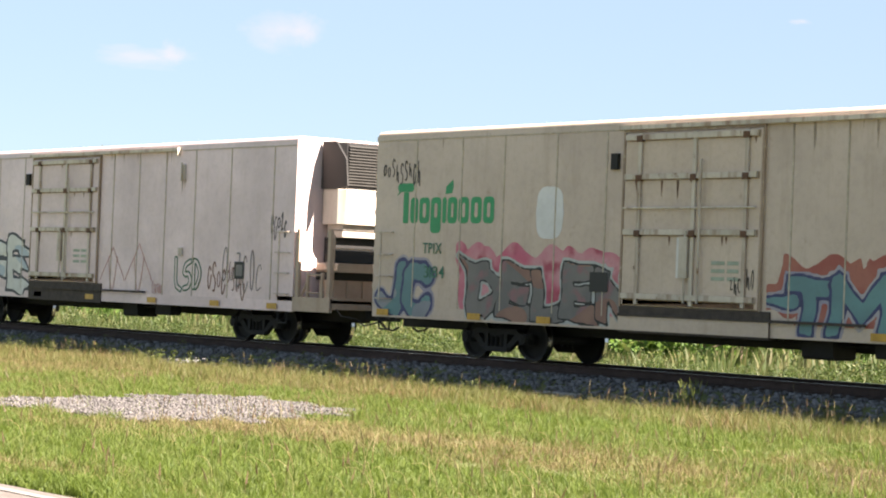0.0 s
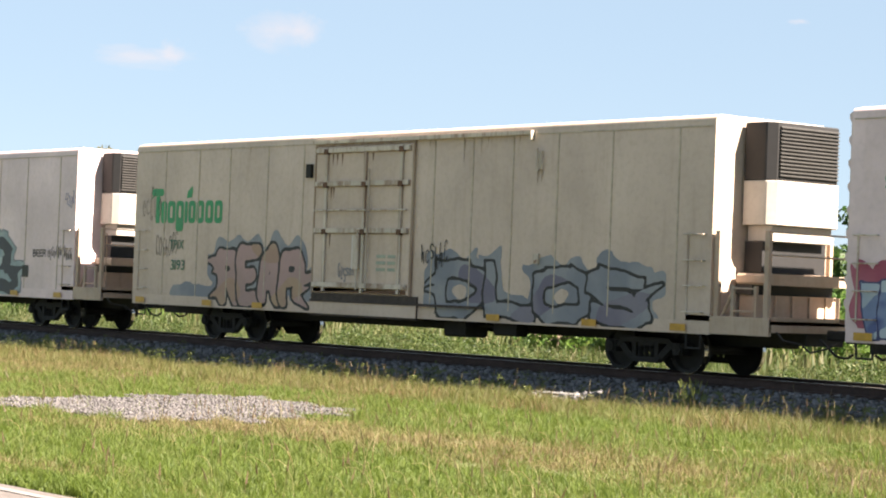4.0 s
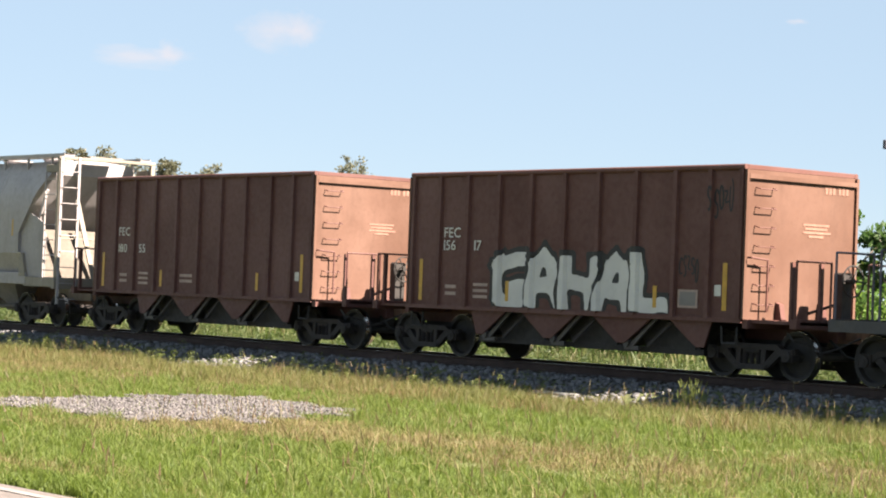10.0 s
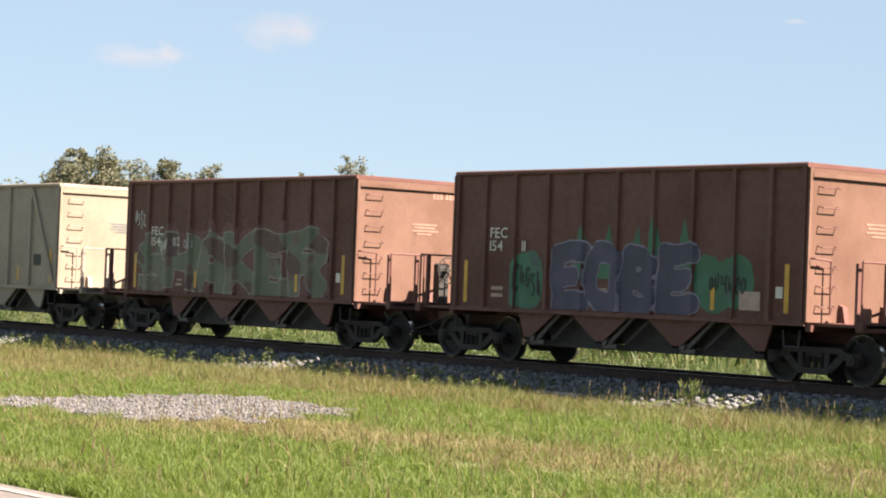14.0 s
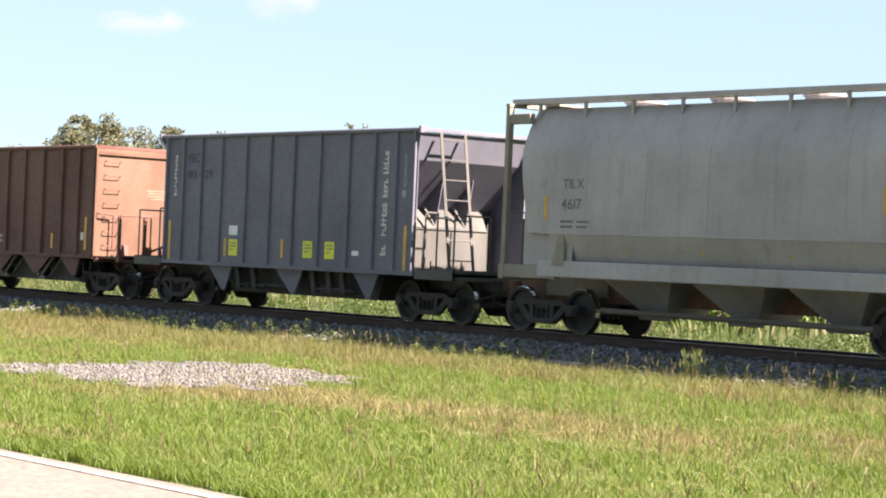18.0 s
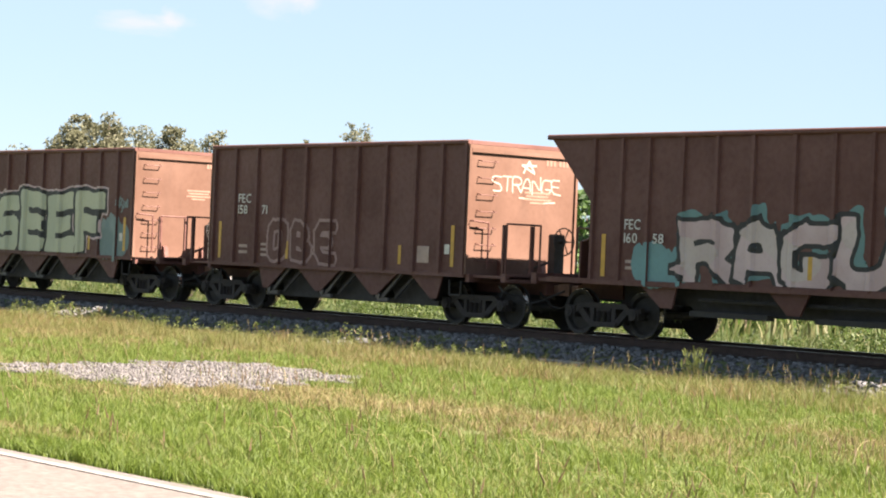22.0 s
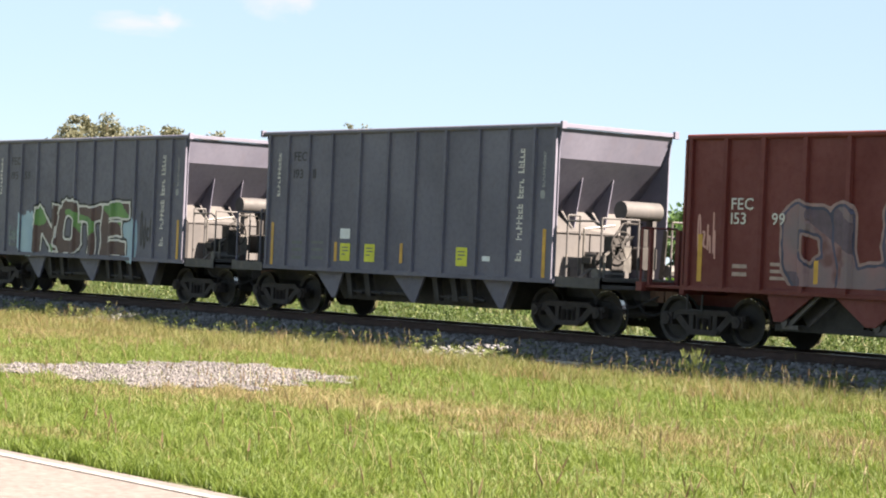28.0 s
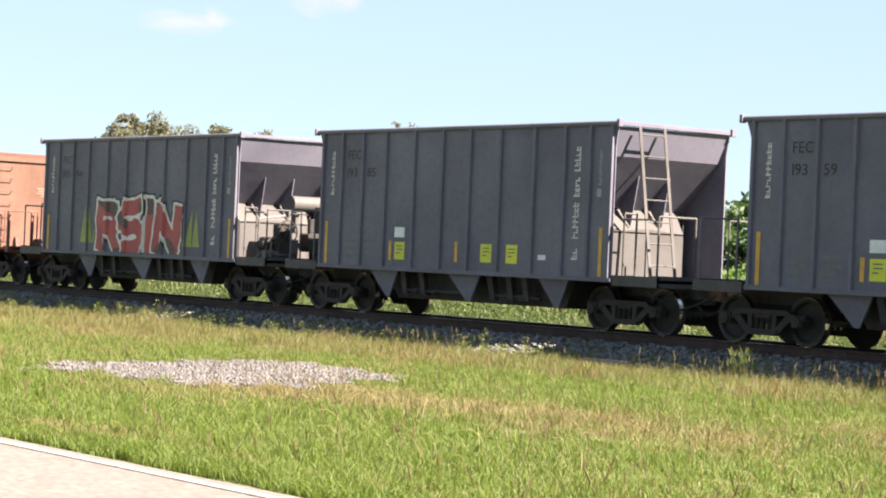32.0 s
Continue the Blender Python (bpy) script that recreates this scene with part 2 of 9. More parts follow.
# ---- mesh building ----
class Solid:
    """Collects plain solids into one mesh."""

    def __init__(self):
        self.v, self.f, self.cuts = [], [], []

    def add(self, vs, fs):
        n = len(self.v)
        self.cuts.append((n, len(self.f)))
        self.v += [tuple(p) for p in vs]
        self.f += [tuple(n + i for i in f) for f in fs]
        return self

    def box(self, x0, x1, y0, y1, z0, z1, c=0.0):
        """A box, its long edges chamfered by c along x."""
        if c <= 0:
            vs = [(x, y, z) for x in (x0, x1) for y in (y0, y1) for z in (z0, z1)]
            return self.add(vs, [(0, 1, 3, 2), (4, 6, 7, 5), (0, 4, 5, 1), (2, 3, 7, 6), (0, 2, 6, 4), (1, 5, 7, 3)])
        ring = [(y0 + c, z0), (y1 - c, z0), (y1, z0 + c), (y1, z1 - c), (y1 - c, z1), (y0 + c, z1), (y0, z1 - c), (y0, z0 + c)]
        return self.prism_yz(ring, x0, x1)

    def _prism(self, a, b):
        n = len(a)
        return self.add(a + b, [tuple(range(n - 1, -1, -1)), tuple(range(n, 2 * n))] + [(i, (i + 1) % n, n + (i + 1) % n, n + i) for i in range(n)])

    def prism_yz(self, ring, x0, x1):
        return self._prism([(x0, y, z) for y, z in ring], [(x1, y, z) for y, z in ring])

    def prism_xz(self, ring, y0, y1):
        return self._prism([(x, y1, z) for x, z in ring], [(x, y0, z) for x, z in ring])

    def prism_xy(self, ring, z0, z1):
        return self._prism([(x, y, z0) for x, y in ring], [(x, y, z1) for x, y in ring])

    def plate(self, pts, off):
        """A plate: a flat outline in space, thickened by the vector off."""
        o = Vector(off)
        return self._prism([tuple(p) for p in pts], [tuple(Vector(p) + o) for p in pts])

    def cyl(self, p, q, r, n=8, r2=None):
        p, q = Vector(p), Vector(q)
        w = (q - p).normalized()
        u = w.cross(Vector((0, 0, 1)) if abs(w.z) < 0.9 else Vector((1, 0, 0))).normalized()
        k = w.cross(u)
        r2 = r if r2 is None else r2
        a = [p + (u * math.cos(i * math.tau / n) + k * math.sin(i * math.tau / n)) * r for i in range(n)]
        b = [q + (u * math.cos(i * math.tau / n) + k * math.sin(i * math.tau / n)) * r2 for i in range(n)]
        return self._prism(a, b)

    def tube(self, pts, r, n=6):
        for p, q in zip(pts, pts[1:]):
            self.cyl(p, q, r, n)
        return self

    def revolve(self, profile, axis_y=True, n=24, centre=(0, 0, 0)):
        """Profile of (radius, along) turned about the y axis."""
        cx, cy, cz = centre
        m = len(profile)
        vs = [(cx + r * math.cos(i * math.tau / n), cy + a, cz + r * math.sin(i * math.tau / n)) for i in range(n) for r, a in profile]
        fs = [(i * m + j, i * m + (j + 1) % m, ((i + 1) % n) * m + (j + 1) % m, ((i + 1) % n) * m + j) for i in range(n) for j in range(m)]
        return self.add(vs, fs)

    def ring(self, c, r, t, n=18, axis="x"):
        """A hoop of wire about the x axis at c."""
        pts = [Vector(c) + Vector((0, math.cos(i * math.tau / n), math.sin(i * math.tau / n))) * r for i in range(n + 1)]
        return self.tube(pts, t, 5)

    def mesh(self, name, bevel=0.0, smooth=False):
        me = bpy.data.meshes.new(name)
        me.from_pydata(self.v, [], self.f)
        bm = bmesh.new()
        bm.from_mesh(me)
        bmesh.ops.recalc_face_normals(bm, faces=bm.faces)
        if bevel:
            bmesh.ops.bevel(bm, geom=[e for e in bm.edges if len(e.link_faces) == 2 and e.calc_face_angle(0) > 0.6], offset=bevel, segments=1, affect="EDGES", clamp_overlap=True)
        bm.to_mesh(me)
        bm.free()
        if smooth:
            me.polygons.foreach_set("use_smooth", [True] * len(me.polygons))
            me.set_sharp_from_angle(angle=radians(35))
        return me


MESHES = {}


def pieces(name, key, build, material, parent, at=(0, 0, 0), turn=0.0, label=""):
    """Every solid that build() made becomes a part of its own."""
    s = build()
    ends = s.cuts[1:] + [(len(s.v), len(s.f))]
    for i, ((v0, f0), (v1, f1)) in enumerate(zip(s.cuts, ends)):
        if (key, i) not in MESHES:
            one = Solid().add(s.v[v0:v1], [tuple(q - v0 for q in f) for f in s.f[f0:f1]])
            MESHES[key, i] = one.mesh(name)
        part(name, MESHES[key, i], material, parent, label, at, turn)


def cached(key, build, bevel=0.0, smooth=False):
    if key not in MESHES:
        MESHES[key] = build().mesh(str(key[0] if isinstance(key, tuple) else key), bevel, smooth)
        MESHES[key].materials.append(None)
    return MESHES[key]


def part(name, me, material, parent, label="", at=(0, 0, 0), turn=0.0):
    """One mesh object under a thing or a part; the mesh may be shared, the material is the object's own."""
    ob = new(name, me)
    if not len(me.materials):
        me.materials.append(None)
    ob.material_slots[0].link = "OBJECT"
    ob.material_slots[0].material = material
    ob.parent = parent
    ob.location = at
    ob.rotation_euler[2] = turn
    if label:
        ob["label"] = label
    return ob


def thing(name, label, category, group="", kind=""):
    return tagged(new(name), label, category, group, kind)


def array_mesh(name, v, f, mat, label, category, kind="stuff"):
    me = bpy.data.meshes.new(name)
    k = f.shape[1]
    me.vertices.add(len(v))
    me.vertices.foreach_set("co", np.ascontiguousarray(v, dtype=np.float32).ravel())
    me.loops.add(f.size)
    me.loops.foreach_set("vertex_index", np.ascontiguousarray(f, dtype=np.int32).ravel())
    me.polygons.add(len(f))
    me.polygons.foreach_set("loop_start", np.arange(len(f), dtype=np.int32) * k)
    me.update(calc_edges=True)
    me.validate()
    me.materials.append(mat)
    ob = new(name, me)
    return tagged(ob, label, category, kind=kind) if category or label else ob


# ---- letters ----
GLYPHS = {}


def make_glyphs(chars, style, offset):
    made = []
    for ch in chars:
        cu = bpy.data.curves.new("glyph", "FONT")
        cu.body, cu.size, cu.resolution_u, cu.offset = ch, 1.0, 3, offset
        cu.fill_mode = "FRONT"
        made.append((ch, new("glyph", cu)))
    bpy.context.view_layer.update()
    dg = bpy.context.evaluated_depsgraph_get()
    for ch, ob in made:
        me = bpy.data.meshes.new_from_object(ob.evaluated_get(dg))
        vs = [(v.co.x, v.co.y) for v in me.vertices]
        me.calc_loop_triangles()
        tris = [tuple(t.vertices) for t in me.loop_triangles]
        xs = [p[0] for p in vs] or [0, 0.3]
        GLYPHS[style, ch] = (vs, tris, min(xs), max(xs))
        cu = ob.data
        bpy.data.objects.remove(ob)
        bpy.data.curves.remove(cu)
        bpy.data.meshes.remove(me)


ALPHABET = "ABCDEFGHIJKLMNOPQRSTUVWXYZ0123456789"
make_glyphs(ALPHABET, "plain", 0.008)
def word_tris(word, x0, x1, z0, z1, style="plain", wobble=0.0, grow=0.0, seed=1, gap=0.09, lean=0.0):
    """Triangles of a word that fills a box on the car's side, in x and z. Seen from -y, x runs to the right."""
    rnd = random.Random(seed)
    cells = []
    w = 0.0
    for ch in word:
        if ch == " ":
            w += 0.35
            continue
        vs, tris, a, b = GLYPHS["plain", ch]
        cells.append((ch, w, a, b))
        w += (b - a) + gap
    w -= gap
    sz = (z1 - z0) / 0.70
    sx = min((x1 - x0) / w, sz * 1.15)
    out = []
    for ch, p, a, b in cells:
        turn, kz, dz = rnd.uniform(-1, 1) * wobble, 1 + rnd.uniform(-1, 1) * wobble * 0.8, rnd.uniform(-1, 1) * wobble * 0.16
        vs, tris, _, _ = GLYPHS[style, ch]
        mid = (a + b) / 2
        pts = []
        for x, y in vs:
            dx, dy = (x - mid) * (1 + grow), (y - 0.35) * kz
            dx, dy = dx * math.cos(turn) - dy * math.sin(turn) * 0.6, dy * math.cos(turn) + dx * math.sin(turn) * 0.6
            dx += dy * lean
            pts.append((x0 + (p + (b - a) / 2 + dx) * sx, z0 + (dy + 0.35 + dz) * sz))
        k = 0.0011 * (len(out) and out[-1][0][2] == 0.0)
        out += [tuple((*pts[i], k) for i in t) for t in tris]
    return out


def bar_tris(bars):
    out = []
    for x0, x1, z0, z1 in bars:
        out += [((x0, z0), (x1, z0), (x1, z1)), ((x0, z0), (x1, z1), (x0, z1))]
    return out


def blob_tris(cx, cz, rx, rz, seed=1, spiky=0.25, n=0):
    """An uneven cloud with scalloped edges, in narrow upright strips."""
    rnd = random.Random(seed)
    n = n or max(24, int(22 * rx))
    small = min(rx, rz)
    ph = [rnd.uniform(0, 6.3) for _ in range(6)]
    top, low = [], []
    for i in range(n + 1):
        u = -1 + 2 * i / n
        x = cx + rx * u
        h = rz * (1 - abs(u) ** 4) ** 0.4
        f = 5.0 / max(0.25, small) ** 0.5
        fade = min(1.0, 6 * (1 - abs(u)))
        bump = [spiky * small * fade * (0.8 * abs(math.sin(x * f * 0.5 + ph[k])) + 0.5 * math.sin(x * f * 0.37 + ph[k + 2]) + 0.3 * rnd.uniform(-1, 1)) for k in (0, 1)]
        top.append((x, cz + h + bump[0]))
        low.append((x, cz - h - bump[1] * 0.7))
    out = []
    for i in range(n):
        out += [(low[i], low[i + 1], top[i + 1]), (low[i], top[i + 1], top[i])]
    return [t for t in out if len(set(t)) == 3]


def stroke_tris(pts, w):
    out = []
    for (xa, za), (xb, zb) in zip(pts, pts[1:]):
        dx, dz = xb - xa, zb - za
        k = math.hypot(dx, dz) or 1
        nx, nz = -dz / k * w / 2, dx / k * w / 2
        ex, ez = dx / k * w * 0.3, dz / k * w * 0.3
        a, b, c, d = (xa - nx - ex, za - nz - ez), (xb - nx + ex, zb - nz + ez), (xb + nx + ex, zb + nz + ez), (xa + nx - ex, za + nz - ez)
        k = 0.00018 * (len(out) // 2 % 12)
        out += [((*a, k), (*b, k), (*c, k)), ((*a, k), (*c, k), (*d, k))]
    return out


STROKES = {
    "A": "00 15 26 35 40|12 32", "B": "00 06 26 35 34 23 03|23 42 41 30 00", "C": "45 36 16 05 01 10 30 41", "D": "00 06 26 44 42 20 00",
    "E": "46 06 00 40|03 33", "F": "46 06 00|03 33", "G": "46 16 05 01 10 30 41 42 22", "H": "00 06|40 46|03 43", "I": "20 26",
    "J": "46 41 30 10 01", "K": "00 06|46 03 40", "L": "06 00 40", "M": "00 06 22 46 40", "N": "00 06 40 46", "O": "16 05 01 10 30 41 45 36 16",
    "P": "00 06 36 45 44 33 03", "Q": "16 05 01 10 30 41 45 36 16|31 50", "R": "00 06 36 45 44 33 03|23 40", "S": "46 16 05 04 13 33 42 41 30 00",
    "T": "06 46|26 20", "U": "06 01 10 30 41 46", "V": "06 20 46", "W": "06 10 23 30 46", "X": "06 40|00 46", "Y": "06 23 46|23 20", "Z": "06 46 00 40"}


def rounded_line(pts):
    """Corners cut once, so that a sprayed line bends softly."""
    out = [pts[0]]
    for (xa, za), (xb, zb) in zip(pts, pts[1:]):
        out += [(xa * 0.78 + xb * 0.22, za * 0.78 + zb * 0.22), (xa * 0.22 + xb * 0.78, za * 0.22 + zb * 0.78)]
    return out + [pts[-1]]


def fat_line(pts, w, k0=0):
    """A sprayed line of width w with round ends and joints."""
    out = stroke_tris(pts, w)
    n = 10
    for i, (x, z) in enumerate(pts):
        k = 0.00018 * ((i + 5 + k0) % 12) + 0.00007
        ring = [(x + w / 2 * math.cos(j * math.tau / n), z + w / 2 * math.sin(j * math.tau / n), k) for j in range(n)]
        out += [((x, z, k), ring[j], ring[(j + 1) % n]) for j in range(n)]
    return out


def sprayed_word(word, x0, x1, z0, z1, w, wobble=0.1, seed=1, lean=0.0, shift=(0.0, 0.0), body=None):
    """Fat hand-sprayed letters that fill a box; body is the width that sets the layout."""
    rnd = random.Random(seed)
    body = body or w
    wide = [{"I": 0.35, "M": 1.25, "W": 1.25, "L": 0.9, "F": 0.9}.get(c, 1.0) for c in word]
    total = sum(wide)
    out = []
    x = x0
    for c, k in zip(word, wide):
        cw = (x1 - x0) * k / total
        a, b = x + body * 0.52, x + cw - body * 0.52
        if b - a < 0.1:
            a = b = x + cw / 2
        j = [rnd.uniform(-1, 1) * wobble for _ in range(6)]
        for line in STROKES[c].split("|"):
            pts = []
            for q in line.split():
                u, v = int(q[0]) / 4, int(q[1]) / 6
                du, dv = rnd.uniform(-0.5, 0.5) * wobble * 0.5, rnd.uniform(-0.5, 0.5) * wobble * 0.5
                u, v = u + du + j[0] * (v - 0.5), v + dv + j[1] * (u - 0.5) * 0.8
                v = v * (1 + j[2] * 0.35) + j[3] * 0.12
                pts.append((a + (b - a) * u + lean * (v - 0.5) * (z1 - z0) + shift[0], z0 + body / 2 + (z1 - z0 - body) * v + shift[1]))
            out += fat_line(rounded_line(pts), w, len(out) % 5)
        x += cw
    # every dab of paint lies a hair above the one before
    sheets, n, last = [], -1, None
    for t in out:
        d = t[0][2]
        if d != last:
            n, last = n + 1, d
        sheets.append(tuple((p[0], p[1], 0.00004 * (n % 61)) for p in t))
    return sheets


def scrawl_tris(x0, x1, z0, z1, seed, w=0.035, n=9):
    """A quick hand-drawn tag that cannot be read: loops, hooks and slashes of uneven size."""
    rnd = random.Random(seed)
    n = max(3, min(n + 4, round((x1 - x0) / (z1 - z0) * 2.6) + 2))
    w = min(w, 0.06) * 0.72
    out = []
    for i in range(n):
        cx, cw = x0 + (x1 - x0) * (i + 0.5) / n, (x1 - x0) / n * rnd.uniform(0.45, 0.8)
        h = (z1 - z0) * rnd.uniform(0.35, 1.0)
        cz = z0 + (z1 - z0) * rnd.uniform(0.3, 0.65)
        kind = rnd.choice("oochsz")
        lean = rnd.uniform(-0.2, 0.35)
        if kind == "o":
            a0, a1 = rnd.uniform(0, 6.28), rnd.uniform(4.4, 7.0)
            pts = [(math.cos(a0 + a1 * j / 9) * 0.5, math.sin(a0 + a1 * j / 9) * 0.5) for j in range(10)]
        elif kind == "c":
            pts = [(0.5 * math.cos(0.7 + 4.6 * j / 7), 0.5 * math.sin(0.7 + 4.6 * j / 7)) for j in range(8)] + [(0.6, rnd.uniform(-0.5, 0.2))]
        elif kind == "h":
            pts = [(-0.4, 0.55), (-0.35, -0.5), (-0.2, 0.05), (0.2, 0.15), (0.35, -0.5)]
        elif kind == "s":
            pts = [(0.5 * math.cos(0.4 + 3.6 * j / 5), 0.25 + 0.25 * math.sin(0.4 + 3.6 * j / 5)) for j in range(6)] + [(0.45 * math.cos(1.4 - 3.6 * j / 5), -0.25 + 0.25 * math.sin(1.4 - 3.6 * j / 5)) for j in range(6)]
        else:
            pts = [(-0.5, rnd.uniform(0.2, 0.5)), (0.35, 0.45), (-0.4, -0.35), (0.6, rnd.uniform(-0.5, -0.2))]
        line = [(cx + (u + lean * v) * cw, cz + v * h) for u, v in pts]
        out += stroke_tris(rounded_line(line), w * rnd.uniform(0.8, 1.2))
    return out


def clip(poly, c, keep_less):
    out = []
    for i, p in enumerate(poly):
        q = poly[(i + 1) % len(poly)]
        pin, qin = ((p[0] <= c), (q[0] <= c)) if keep_less else ((p[0] >= c), (q[0] >= c))
        if pin:
            out.append(p)
        if pin != qin:
            k = (c - p[0]) / (q[0] - p[0])
            out.append((c, p[1] + k * (q[1] - p[1]), *p[2:]))
    return out


class Side:
    """The near side of a car as painted on: a panel at y, with posts at (x0, x1) proud of it, at their own y."""

    def __init__(self, y, posts=(), post_y=None, curve=None):
        self.y, self.post_y, self.curve = y, post_y, curve
        self.edges = sorted(e for p in posts for e in p)
        self.posts = posts
        self.count = 0

    def decal(self, name, tris, material, parent, layer=1, label=""):
        if name == "rust_drip" and len(tris) > 1:
            for t in tris:
                self.decal(name, [t], material, parent, layer, label)
            return None
        if name in ("reflector", "paint_panel") and len(tris) > 2:
            for i in range(0, len(tris), 2):
                self.decal(name, tris[i:i + 2], material, parent, layer, label)
            return None
        vs, fs = [], []
        self.count += 1
        lift = 0.004 * layer + 0.00083 * (self.count % 4)
        edges = [-1e3] + self.edges + [1e3]
        for t in tris:
            lo, hi = min(p[0] for p in t), max(p[0] for p in t)
            for k in range(len(edges) - 1):
                a, b = edges[k], edges[k + 1]
                if hi <= a or lo >= b:
                    continue
                poly = list(t)
                if lo < a:
                    poly = clip(poly, a, False)
                if hi > b:
                    poly = clip(poly, b, True)
                if len(poly) < 3:
                    continue
                y = (self.post_y if k % 2 == 1 and self.posts else self.y)
                n = len(vs)
                for x, z, *d in poly:
                    yy = (self.curve(z) if self.curve else y) - lift - (d[0] if d else 0.0)
                    vs.append((x, yy, z))
                fs.append(tuple(range(n, n + len(poly))))
        if not fs:
            return None
        me = bpy.data.meshes.new(name)
        me.from_pydata(vs, [], fs)
        return part(name, me, material, parent, label)


def piece(side, car, word, x0, x1, z0, z1, fill, edge, shine=None, cloud=None, seed=1, wobble=0.12, grow=0.12, lean=0.0, label="", shade=None):
    """A spray-painted piece in fat letters: cloud behind, dark outline, fill."""
    lay = 1
    if cloud:
        side.decal("graffiti_cloud", blob_tris((x0 + x1) / 2, (z0 + z1) / 2, (x1 - x0) / 2 * 1.10, (z1 - z0) / 2 * 1.12, seed), cloud, car, lay)
        lay += 1
    n = len(word)
    w = min((x1 - x0) / n * 0.33, (z1 - z0) * 0.24)
    e = 0.085 + 0.03 * (z1 - z0)
    kw = dict(wobble=wobble + 0.08, seed=seed, lean=lean, body=w + e)
    if shade:
        side.decal("graffiti_shadow", sprayed_word(word, x0, x1, z0, z1, w + e, shift=(0.07, -0.07), **kw), shade, car, lay)
        lay += 1
    side.decal("graffiti_outline", sprayed_word(word, x0, x1, z0, z1, w + e, **kw), edge, car, lay)
    g = side.decal("graffiti_letters", sprayed_word(word, x0, x1, z0, z1, w, **kw), fill, car, lay + 1, label)
    if shine:
        side.decal("graffiti_highlight", sprayed_word(word, x0, x1, z0, z1, w * 0.28, shift=(-w * 0.18, w * 0.18), **kw), shine, car, lay + 2)
    return g


MURAL_PARTS = {1: "graffiti_cloud", 2: "graffiti_halo", 3: "graffiti_shadow", 4: "graffiti_outline", 5: "graffiti_letters", 6: "graffiti_fade", 7: "graffiti_highlight"}


def letter_field(gx, gz, segs, style):
    """Distance of every point of a grid from the edge of a fat letter made of strokes."""
    best = np.full(gx.shape, 9.0)
    for (xa, za), (xb, zb), wa, wb in segs:
        dx, dz = xb - xa, zb - za
        n = math.hypot(dx, dz) or 1e-6
        u = ((gx - xa) * dx + (gz - za) * dz) / n
        v = np.abs((gz - za) * dx - (gx - xa) * dz) / n
        t = np.clip(u / n, 0, 1)
        hw = wa + (wb - wa) * t
        if style == "bubble":
            d = np.hypot(gx - xa - dx * t, gz - za - dz * t) - hw
        else:
            d = np.maximum(v - hw, np.abs(u - n / 2) - n / 2 - (0.85 if style == "block" else 0.6) * hw)
        best = np.minimum(best, d)
    return best


def eased(grid):
    """Offsets, in cells, that round the steps between the colours of a grid."""
    g = np.pad(grid, 1)
    across, up = g[1:, 1:-1] != g[:-1, 1:-1], g[1:-1, 1:] != g[1:-1, :-1]
    across = across[: grid.shape[0] + 1]
    n = np.zeros((grid.shape[0] + 1, grid.shape[1] + 1))
    n[:, 1:] += across
    n[:, :-1] += across
    n[1:, :] += up
    n[:-1, :] += up
    zz, xx = np.mgrid[: n.shape[0], : n.shape[1]].astype(float)
    home = (xx.copy(), zz.copy())
    for _ in range(4):
        moved = []
        for p in (xx, zz):
            q = np.zeros_like(n)
            q[:, 1:] += across * p[:, :-1]
            q[:, :-1] += across * p[:, 1:]
            q[1:, :] += up * p[:-1, :]
            q[:-1, :] += up * p[1:, :]
            moved.append(np.where(n > 1, 0.45 * p + 0.55 * q / np.maximum(n, 1), p))
        xx, zz = moved
    return np.clip(xx - home[0], -0.49, 0.49).ravel(), np.clip(zz - home[1], -0.49, 0.49).ravel()


def painted(side, car, grid, xs, zs, mats, layer, label=""):
    """Lays one thin skin of paint for every colour of a grid over the sheets and posts."""
    ease_x, ease_z = eased(grid)
    for k, mat in mats.items():
        rows, cols = np.nonzero(grid == k)
        if mat is None or not len(rows):
            continue
        nx = len(xs) + 1
        quad = np.stack([rows * nx + cols, rows * nx + cols + 1, (rows + 1) * nx + cols + 1, (rows + 1) * nx + cols], -1)
        ids, f = np.unique(quad, return_inverse=True)
        st = xs[1] - xs[0]
        vx, vz = xs[0] + (ids % nx + ease_x[ids]) * st, zs[0] + (ids // nx + ease_z[ids]) * st
        vy = np.full(len(ids), float(side.y))
        for a, b in side.posts:
            vy[(vx > a - st) & (vx < b + st)] = side.post_y
        lift = 0.004 * layer + 0.0006 * k
        ob = array_mesh(MURAL_PARTS[k], np.stack([vx, vy - lift, vz], -1), f.reshape(-1, 4), mat, label if k == 5 else "", "", "")
        ob.parent = car


